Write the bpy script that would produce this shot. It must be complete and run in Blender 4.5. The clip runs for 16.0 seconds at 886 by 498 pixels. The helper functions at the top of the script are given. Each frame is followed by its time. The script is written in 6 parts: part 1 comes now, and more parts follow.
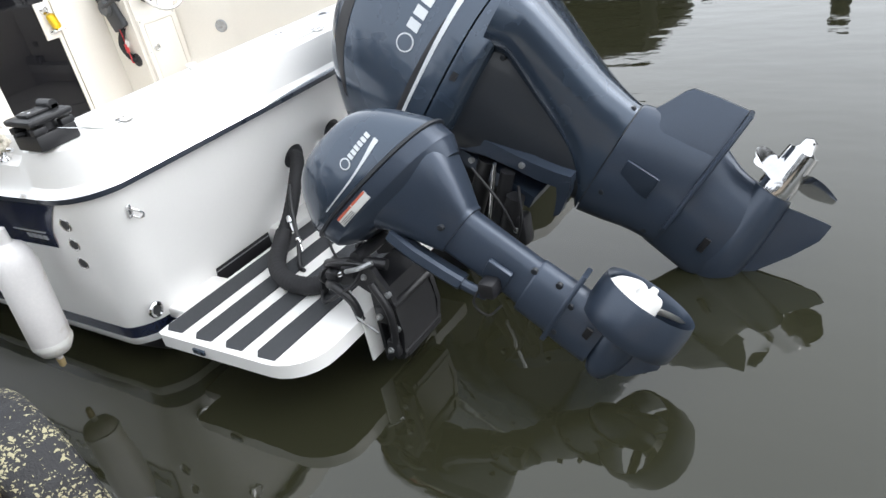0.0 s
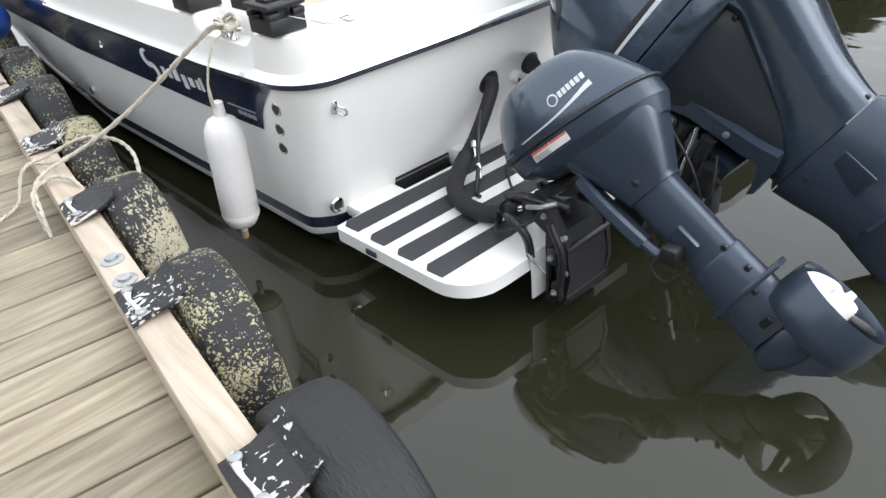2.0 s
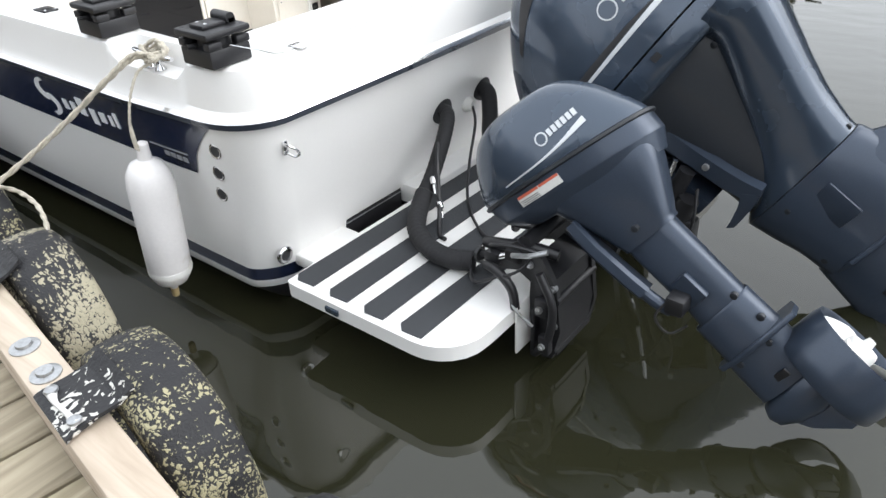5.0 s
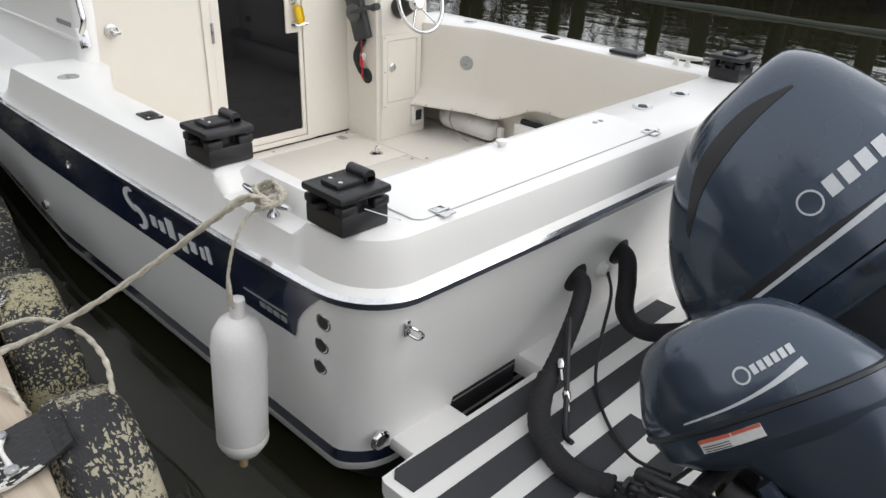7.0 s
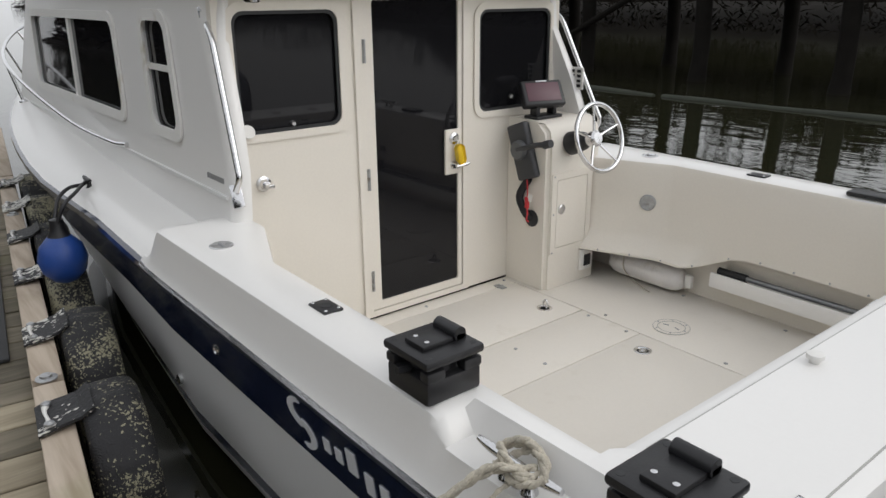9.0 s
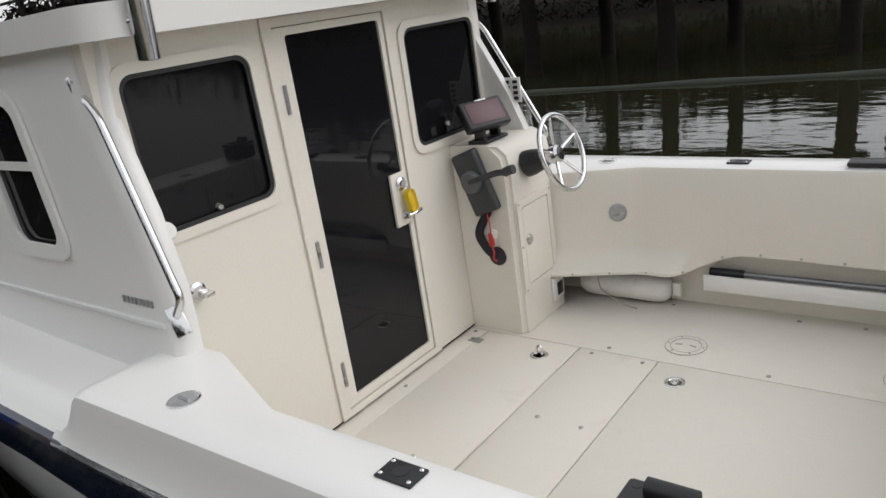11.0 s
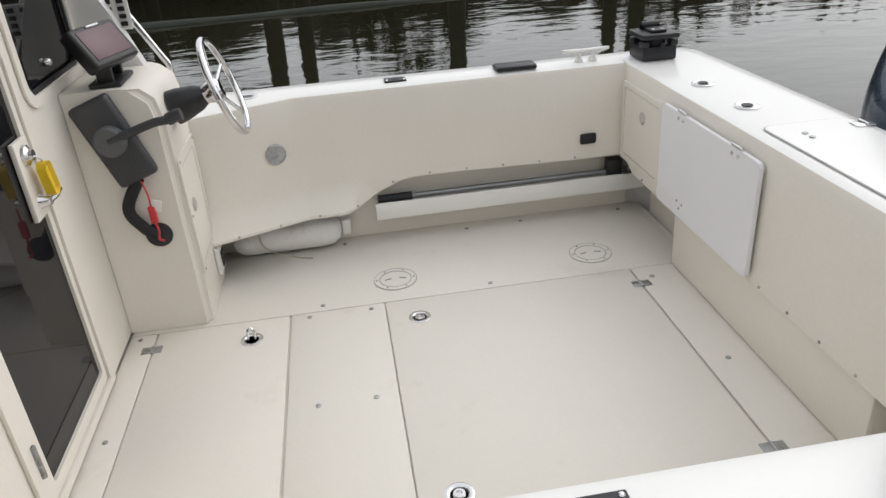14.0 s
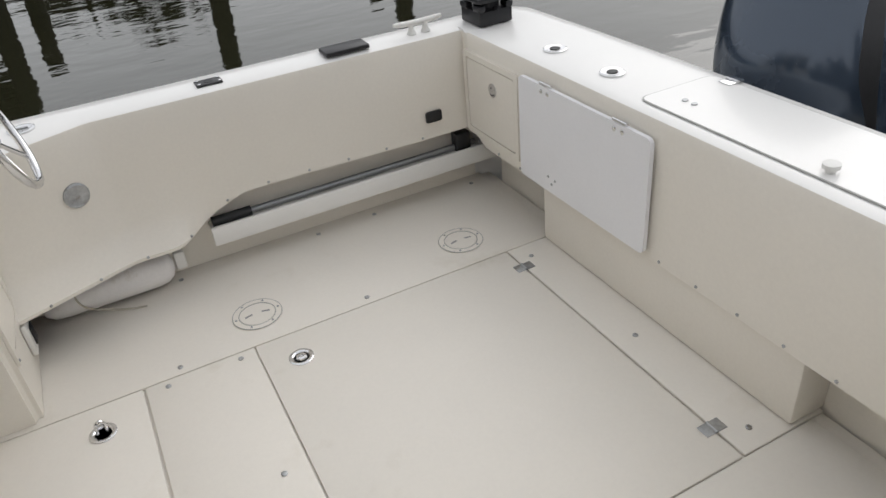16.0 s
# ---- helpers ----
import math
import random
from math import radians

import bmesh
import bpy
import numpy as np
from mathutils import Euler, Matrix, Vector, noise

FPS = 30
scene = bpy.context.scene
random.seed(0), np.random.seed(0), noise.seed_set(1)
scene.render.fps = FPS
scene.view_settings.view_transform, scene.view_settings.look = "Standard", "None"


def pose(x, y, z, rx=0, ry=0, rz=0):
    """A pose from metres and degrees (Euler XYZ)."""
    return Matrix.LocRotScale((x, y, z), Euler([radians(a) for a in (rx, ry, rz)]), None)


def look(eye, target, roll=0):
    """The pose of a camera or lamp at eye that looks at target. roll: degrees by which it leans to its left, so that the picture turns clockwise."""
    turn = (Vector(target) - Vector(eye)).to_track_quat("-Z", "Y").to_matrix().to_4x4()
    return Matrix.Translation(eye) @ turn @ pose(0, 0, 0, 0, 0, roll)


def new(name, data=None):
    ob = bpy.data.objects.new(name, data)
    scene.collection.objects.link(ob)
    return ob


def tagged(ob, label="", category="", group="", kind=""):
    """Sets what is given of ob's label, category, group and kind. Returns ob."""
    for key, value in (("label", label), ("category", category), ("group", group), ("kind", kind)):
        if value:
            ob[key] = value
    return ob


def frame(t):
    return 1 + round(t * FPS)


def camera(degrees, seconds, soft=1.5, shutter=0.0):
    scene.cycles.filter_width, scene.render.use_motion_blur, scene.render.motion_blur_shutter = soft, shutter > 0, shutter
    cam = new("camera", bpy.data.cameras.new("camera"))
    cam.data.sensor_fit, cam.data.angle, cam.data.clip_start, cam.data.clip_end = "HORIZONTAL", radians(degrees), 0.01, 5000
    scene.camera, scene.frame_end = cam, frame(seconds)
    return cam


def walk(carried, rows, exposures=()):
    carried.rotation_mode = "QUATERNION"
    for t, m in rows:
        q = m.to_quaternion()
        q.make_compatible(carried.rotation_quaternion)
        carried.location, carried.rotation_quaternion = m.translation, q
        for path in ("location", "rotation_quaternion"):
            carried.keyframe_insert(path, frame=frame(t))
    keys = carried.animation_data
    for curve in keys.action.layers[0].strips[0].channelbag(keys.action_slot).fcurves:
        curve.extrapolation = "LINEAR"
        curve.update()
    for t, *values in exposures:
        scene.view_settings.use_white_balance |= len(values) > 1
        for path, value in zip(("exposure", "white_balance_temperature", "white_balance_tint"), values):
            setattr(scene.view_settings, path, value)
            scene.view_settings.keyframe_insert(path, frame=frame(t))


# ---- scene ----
cam = camera(62.5, 16.0)
PATH = [
    (0, (2.795, -2.376, 1.709), (1.734, -0.995, 0.725), -11.6),
    (0.5, (2.76, -2.409, 1.778), (1.455, -1.269, 0.779), -14.4),
    (1, (2.731, -2.439, 1.761), (1.407, -1.353, 0.727), -11.2),
    (1.5, (2.691, -2.47, 1.738), (1.397, -1.377, 0.673), -8.1),
    (2, (2.667, -2.493, 1.737), (1.381, -1.41, 0.653), -5.9),
    (2.5, (2.643, -2.507, 1.717), (1.37, -1.379, 0.664), -4.9),
    (3, (2.629, -2.503, 1.692), (1.421, -1.32, 0.625), -4.0),
    (3.2, (2.622, -2.503, 1.689), (1.439, -1.303, 0.612), -3.8),
    (5.3, (2.171, -2.417, 1.724), (1.116, -1.106, 0.643), -1.8),
    (5.5, (2.114, -2.397, 1.714), (1.071, -1.068, 0.644), 0.5),
    (6, (1.959, -2.29, 1.726), (0.884, -0.94, 0.715), 1.4),
    (6.5, (1.85, -2.214, 1.76), (0.768, -0.843, 0.786), 2.3),
    (7, (1.672, -2.216, 1.813), (0.439, -0.928, 0.906), 2.3),
    (7.5, (1.423, -2.225, 1.831), (0.045, -1.005, 1.046), -3.3),
    (8, (1.216, -2.191, 1.835), (-0.203, -0.986, 1.105), -2.7),
    (8.5, (1.03, -2.101, 1.856), (-0.443, -0.907, 1.219), -2.2),
    (9, (0.876, -2.059, 1.847), (-0.602, -0.882, 1.19), -0.5),
    (9.5, (0.686, -2.062, 1.845), (-0.694, -0.779, 1.176), -4.7),
    (9.7, (0.613, -2.064, 1.847), (-0.736, -0.747, 1.181), -5.5),
    (11.8, (-0.294, -1.948, 1.877), (-1.334, -0.378, 1.204), -8.0),
    (12, (-0.394, -1.95, 1.856), (-1.368, -0.347, 1.164), -7.2),
    (12.5, (-0.588, -1.883, 1.81), (-1.371, -0.211, 1.042), -5.6),
    (13, (-0.747, -1.797, 1.817), (-1.351, -0.081, 0.985), -2.8),
    (13.5, (-0.895, -1.79, 1.772), (-1.124, 0.003, 0.918), -7.5),
    (14, (-1.021, -1.808, 1.784), (-0.806, -0.043, 0.867), -4.3),
    (14.5, (-1.061, -1.716, 1.775), (-0.574, -0.056, 0.771), -1.8),
    (15, (-1.082, -1.506, 1.765), (-0.451, 0.124, 0.793), -3.0),
    (15.5, (-1.139, -1.401, 1.851), (-0.521, 0.225, 0.864), -3.0),
    (16, (-1.154, -1.376, 1.871), (-0.456, 0.144, 0.774), -5.9),
]
EXPOSURES = [(0, 0.8, 6250, 9), (2, 0.72, 6250, 9), (5.3, 0.72, 6280, 9), (5.7, 0.66, 6290, 9), (6.2, 0.5, 6300, 9), (7, -0.05, 6450, 10), (8, -0.45, 6500, 10), (9, -0.47, 6500, 10), (12, -0.33, 6500, 10), (13.5, -0.22, 6500, 10), (14.2, -0.25, 6500, 10), (15, -0.4, 6500, 10), (16, -0.4, 6500, 10)]
walk(cam, [(t, look(eye, target, roll)) for t, eye, target, roll in PATH], EXPOSURES)

# ---- light and air ----
WATER = 0.035
world = bpy.data.worlds.new("overcast_sky")
scene.world = world
world.use_nodes = True
wn, wl = world.node_tree.nodes, world.node_tree.links
wn.clear()
sky = wn.new("ShaderNodeTexSky")
sky.sky_type, sky.sun_disc = "NISHITA", False
sky.sun_elevation, sky.sun_rotation = radians(40), radians(58)
sky.air_density, sky.dust_density = 1.0, 4.0
hsv = wn.new("ShaderNodeHueSaturation")
hsv.inputs["Saturation"].default_value = 0.22
wbg, wout = wn.new("ShaderNodeBackground"), wn.new("ShaderNodeOutputWorld")
wbg.inputs["Strength"].default_value = 0.15
wl.new(sky.outputs[0], hsv.inputs["Color"])
cloud = wn.new("ShaderNodeMix")
cloud.data_type = "RGBA"
cloud.inputs[0].default_value = 0.65
cloud.inputs[7].default_value = (10.0, 10.2, 10.5, 1)
wl.new(hsv.outputs[0], cloud.inputs[6])
wl.new(cloud.outputs[2], wbg.inputs["Color"])
wl.new(wbg.outputs[0], wout.inputs["Surface"])
sun_data = bpy.data.lights.new("sun", "SUN")
sun_data.energy, sun_data.angle, sun_data.color = 0.55, radians(50), (1.0, 0.97, 0.94)
sun = new("sun", sun_data)
sun.matrix_basis = look((9, 5.5, 9), (0, 0, 0))


# ---- materials ----
def mat(name, col, rough=0.5, metal=0.0, var=0.12, scale=8.0, fine=90.0, bump=0.0, bscale=60.0, coat=0.0, rvar=0.1, dark=None, stain=0.0,
        stretch=(1, 1, 1), spec=0.5):
    """A surface with variation at two scales, optional stains of another colour, and relief."""
    m = bpy.data.materials.new(name)
    m.use_nodes = True
    n, l = m.node_tree.nodes, m.node_tree.links
    b = n["Principled BSDF"]
    tc, mp = n.new("ShaderNodeTexCoord"), n.new("ShaderNodeMapping")
    mp.inputs["Scale"].default_value = stretch
    l.new(tc.outputs["Object"], mp.inputs["Vector"])
    big, small = n.new("ShaderNodeTexNoise"), n.new("ShaderNodeTexNoise")
    big.inputs["Scale"].default_value, small.inputs["Scale"].default_value = scale, fine
    big.inputs["Detail"].default_value, small.inputs["Detail"].default_value = 6, 4
    for x in (big, small):
        l.new(mp.outputs[0], x.inputs["Vector"])
    add = n.new("ShaderNodeMath")
    add.operation = "MULTIPLY_ADD"
    add.inputs[1].default_value, add.inputs[2].default_value = 0.5, 0.0
    l.new(small.outputs[0], add.inputs[0])
    half = n.new("ShaderNodeMath")
    half.operation = "MULTIPLY_ADD"
    half.inputs[1].default_value = 0.5
    l.new(big.outputs[0], half.inputs[0])
    l.new(add.outputs[0], half.inputs[2])
    ramp = n.new("ShaderNodeValToRGB")
    lo, hi = [c * (1 - var) for c in col], [min(1, c * (1 + var)) for c in col]
    ramp.color_ramp.elements[0].position, ramp.color_ramp.elements[1].position = 0.3, 0.7
    ramp.color_ramp.elements[0].color, ramp.color_ramp.elements[1].color = (*lo, 1), (*hi, 1)
    l.new(half.outputs[0], ramp.inputs[0])
    colour = ramp.outputs[0]
    if dark:
        st = n.new("ShaderNodeTexNoise")
        st.inputs["Scale"].default_value, st.inputs["Detail"].default_value, st.inputs["Roughness"].default_value = scale * 0.7, 9, 0.65
        l.new(mp.outputs[0], st.inputs["Vector"])
        sr, mix = n.new("ShaderNodeValToRGB"), n.new("ShaderNodeMix")
        sr.color_ramp.elements[0].position, sr.color_ramp.elements[1].position = 0.62 - stain * 0.25, 0.72 - stain * 0.1
        mix.data_type = "RGBA"
        l.new(st.outputs[0], sr.inputs[0])
        l.new(sr.outputs[0], mix.inputs[0])
        l.new(colour, mix.inputs[6])
        mix.inputs[7].default_value = (*dark, 1)
        colour = mix.outputs[2]
    l.new(colour, b.inputs["Base Color"])
    rr = n.new("ShaderNodeMapRange")
    rr.inputs["To Min"].default_value, rr.inputs["To Max"].default_value = max(0.02, rough - rvar), min(1, rough + rvar)
    l.new(big.outputs[0], rr.inputs["Value"])
    l.new(rr.outputs[0], b.inputs["Roughness"])
    b.inputs["Metallic"].default_value = metal
    b.inputs["Coat Weight"].default_value = coat
    b.inputs["Coat Roughness"].default_value = 0.06
    b.inputs["Specular IOR Level"].default_value = spec
    if bump:
        bt, bn = n.new("ShaderNodeTexNoise"), n.new("ShaderNodeBump")
        bt.inputs["Scale"].default_value, bt.inputs["Detail"].default_value = bscale, 5
        bn.inputs["Strength"].default_value, bn.inputs["Distance"].default_value = bump, 0.01
        l.new(mp.outputs[0], bt.inputs["Vector"])
        l.new(bt.outputs[0], bn.inputs["Height"])
        l.new(bn.outputs[0], b.inputs["Normal"])
    return m


GEL = mat("white_gelcoat", (0.82, 0.81, 0.79), 0.3, var=0.012, scale=2, coat=0.25, rvar=0.015)
LINER = mat("cream_gelcoat", (0.775, 0.735, 0.665), 0.42, var=0.03, scale=3, bump=0.03, bscale=250)
DECK = mat("nonskid_cream", (0.79, 0.75, 0.685), 0.6, var=0.022, scale=4, bump=0.12, bscale=420, dark=(0.72, 0.675, 0.6), stain=0.08)
NAVY = mat("navy_gelcoat", (0.012, 0.018, 0.045), 0.18, var=0.25, scale=3, coat=0.5)
BOTTOM = mat("black_antifouling", (0.012, 0.012, 0.014), 0.6, var=0.3, bump=0.1)
STRIPE = mat("white_stripe", (0.75, 0.75, 0.74), 0.35, var=0.03)
RUBBER = mat("black_rubber", (0.02, 0.021, 0.023), 0.55, var=0.25, bump=0.05)
BLACKP = mat("black_plastic", (0.014, 0.014, 0.016), 0.42, var=0.2, bump=0.05, bscale=200)
BLUEGREY = mat("blue_grey_metallic_paint", (0.045, 0.064, 0.094), 0.26, metal=0.5, var=0.08, scale=5, fine=300, coat=0.7)
GREYPAINT = mat("grey_engine_paint", (0.040, 0.054, 0.08), 0.34, metal=0.4, var=0.1, scale=6, fine=200, coat=0.25)
# dark trim and plastic; also carries the painted shade of the motor's recess
DARK_TRIM_SHADE = mat("dark_engine_panel", (0.013, 0.016, 0.021), 0.5, var=0.15, coat=0.2)
STEEL = mat("polished_stainless", (0.72, 0.72, 0.73), 0.14, metal=1.0, var=0.06, rvar=0.06)
DULLSTEEL = mat("weathered_steel", (0.42, 0.43, 0.44), 0.42, metal=0.8, var=0.25, scale=30, dark=(0.2, 0.17, 0.13), stain=0.3)
SILVER = mat("silver_graphic", (0.6, 0.62, 0.64), 0.35, metal=0.3, var=0.05)
WHITEP = mat("white_plastic", (0.78, 0.77, 0.74), 0.45, var=0.04, scale=5, dark=(0.55, 0.5, 0.4), stain=0.15)
FENDERW = mat("fender_vinyl", (0.76, 0.74, 0.73), 0.42, var=0.05, scale=5, bump=0.04, bscale=30, dark=(0.5, 0.45, 0.36), stain=0.2)
ROPE = mat("mooring_rope_fibre", (0.5, 0.46, 0.38), 0.85, var=0.3, scale=30, fine=220, bump=0.5, bscale=160)
FOAM = mat("black_foam_sleeve", (0.015, 0.015, 0.017), 0.75, var=0.3, bump=0.2, bscale=90)
BLUEV = mat("blue_vinyl", (0.02, 0.07, 0.3), 0.4, var=0.12)
YELLOW = mat("yellow_plastic", (0.75, 0.52, 0.02), 0.4, var=0.06)
RED = mat("red_cord", (0.55, 0.03, 0.04), 0.5, var=0.12)
SCREEN = mat("display_glass", (0.09, 0.03, 0.045), 0.35, var=0.05, coat=0.1)
LABELW = mat("label_white", (0.62, 0.62, 0.6), 0.5, var=0.06)
LABELR = mat("label_red", (0.5, 0.12, 0.07), 0.5, var=0.06)
GAPGREY = mat("lid_joint_grey", (0.42, 0.42, 0.4), 0.7, var=0.1)
INKGREY = mat("faded_print", (0.28, 0.28, 0.28), 0.6, var=0.1)
PILE = mat("tarred_timber", (0.014, 0.0125, 0.011), 0.9, var=0.4, scale=4, bump=0.6, bscale=20, spec=0.1)
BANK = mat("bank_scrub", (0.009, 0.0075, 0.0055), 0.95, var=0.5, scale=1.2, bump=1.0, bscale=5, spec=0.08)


def glass_mat(name, col, rough):
    m = bpy.data.materials.new(name)
    m.use_nodes = True
    b = m.node_tree.nodes["Principled BSDF"]
    b.inputs["Base Color"].default_value, b.inputs["Roughness"].default_value = (*col, 1), rough
    b.inputs["Transmission Weight"].default_value, b.inputs["IOR"].default_value = 0.25, 1.42
    b.inputs["Specular IOR Level"].default_value = 0.35
    return m


TINT = glass_mat("tinted_glass", (0.012, 0.012, 0.014), 0.02)


def water_mat():
    m = bpy.data.materials.new("river_water")
    m.use_nodes = True
    n, l = m.node_tree.nodes, m.node_tree.links
    b = n["Principled BSDF"]
    tc = n.new("ShaderNodeTexCoord")
    deep = n.new("ShaderNodeTexNoise")
    deep.inputs["Scale"].default_value, deep.inputs["Detail"].default_value = 0.6, 4
    ramp = n.new("ShaderNodeValToRGB")
    ramp.color_ramp.elements[0].color, ramp.color_ramp.elements[1].color = (0.0145, 0.0148, 0.0075, 1), (0.024, 0.024, 0.013, 1)
    l.new(tc.outputs["Object"], deep.inputs["Vector"])
    l.new(deep.outputs[0], ramp.inputs[0])
    l.new(ramp.outputs[0], b.inputs["Base Color"])
    b.inputs["Roughness"].default_value, b.inputs["IOR"].default_value = 0.03, 1.38
    b.inputs["Specular IOR Level"].default_value = 0.95
    # calm by the boat, wind ripples farther out on the open side
    sep, far = n.new("ShaderNodeSeparateXYZ"), n.new("ShaderNodeMapRange")
    l.new(tc.outputs["Object"], sep.inputs[0])
    l.new(sep.outputs["Y"], far.inputs["Value"])
    far.inputs["From Min"].default_value, far.inputs["From Max"].default_value = 0.5, 5.0
    far.inputs["To Min"].default_value, far.inputs["To Max"].default_value = 0.04, 0.06
    mp = n.new("ShaderNodeMapping")
    mp.inputs["Scale"].default_value = (1.0, 1.9, 1.0)
    l.new(tc.outputs["Object"], mp.inputs["Vector"])
    w1, w2 = n.new("ShaderNodeTexNoise"), n.new("ShaderNodeTexNoise")
    w1.inputs["Scale"].default_value, w2.inputs["Scale"].default_value = 1.3, 6.5
    for w in (w1, w2):
        w.inputs["Detail"].default_value = 2
        l.new(mp.outputs[0], w.inputs["Vector"])
    mix = n.new("ShaderNodeMath")
    mix.operation = "MULTIPLY_ADD"
    mix.inputs[1].default_value = 0.16
    l.new(w2.outputs[0], mix.inputs[0])
    l.new(w1.outputs[0], mix.inputs[2])
    bn = n.new("ShaderNodeBump")
    bn.inputs["Distance"].default_value = 0.10
    l.new(far.outputs[0], bn.inputs["Strength"])
    l.new(mix.outputs[0], bn.inputs["Height"])
    l.new(bn.outputs[0], b.inputs["Normal"])
    return m


def wood_mat(name, col, dark, along="y"):
    """Weathered timber: long grain, knots of darker wood, green film, a tone of its own for every board."""
    m = bpy.data.materials.new(name)
    m.use_nodes = True
    n, l = m.node_tree.nodes, m.node_tree.links
    b = n["Principled BSDF"]
    tc, mp, info = n.new("ShaderNodeTexCoord"), n.new("ShaderNodeMapping"), n.new("ShaderNodeObjectInfo")
    mp.inputs["Scale"].default_value = (26, 2.2, 26) if along == "y" else (2.2, 26, 26)
    shift = n.new("ShaderNodeVectorMath")
    shift.operation = "MULTIPLY_ADD"
    shift.inputs[1].default_value = (3.1, 5.7, 0)
    l.new(info.outputs["Random"], shift.inputs[0])
    l.new(tc.outputs["Object"], shift.inputs[2])
    l.new(shift.outputs[0], mp.inputs["Vector"])
    g = n.new("ShaderNodeTexNoise")
    g.inputs["Scale"].default_value, g.inputs["Detail"].default_value, g.inputs["Distortion"].default_value = 1.0, 8, 0.6
    l.new(mp.outputs[0], g.inputs["Vector"])
    ramp = n.new("ShaderNodeValToRGB")
    ramp.color_ramp.elements[0].position, ramp.color_ramp.elements[1].position = 0.3, 0.68
    ramp.color_ramp.elements[0].color, ramp.color_ramp.elements[1].color = (*dark, 1), (*col, 1)
    l.new(g.outputs[0], ramp.inputs[0])
    moss = n.new("ShaderNodeTexNoise")
    moss.inputs["Scale"].default_value, moss.inputs["Detail"].default_value = 2.6, 7
    l.new(shift.outputs[0], moss.inputs["Vector"])
    mr, mix = n.new("ShaderNodeValToRGB"), n.new("ShaderNodeMix")
    mr.color_ramp.elements[0].position, mr.color_ramp.elements[1].position = 0.55, 0.78
    mr.color_ramp.elements[1].color = (0.55, 0.55, 0.55, 1)
    mix.data_type = "RGBA"
    l.new(moss.outputs[0], mr.inputs[0])
    l.new(mr.outputs[0], mix.inputs[0])
    l.new(ramp.outputs[0], mix.inputs[6])
    mix.inputs[7].default_value = (0.17, 0.17, 0.07, 1)
    tone, val = n.new("ShaderNodeHueSaturation"), n.new("ShaderNodeMapRange")
    val.inputs["To Min"].default_value, val.inputs["To Max"].default_value = 0.74, 1.2
    l.new(info.outputs["Random"], val.inputs["Value"])
    l.new(val.outputs[0], tone.inputs["Value"])
    l.new(mix.outputs[2], tone.inputs["Color"])
    l.new(tone.outputs[0], b.inputs["Base Color"])
    b.inputs["Roughness"].default_value = 0.8
    bn = n.new("ShaderNodeBump")
    bn.inputs["Strength"].default_value, bn.inputs["Distance"].default_value = 0.35, 0.004
    l.new(g.outputs[0], bn.inputs["Height"])
    l.new(bn.outputs[0], b.inputs["Normal"])
    return m


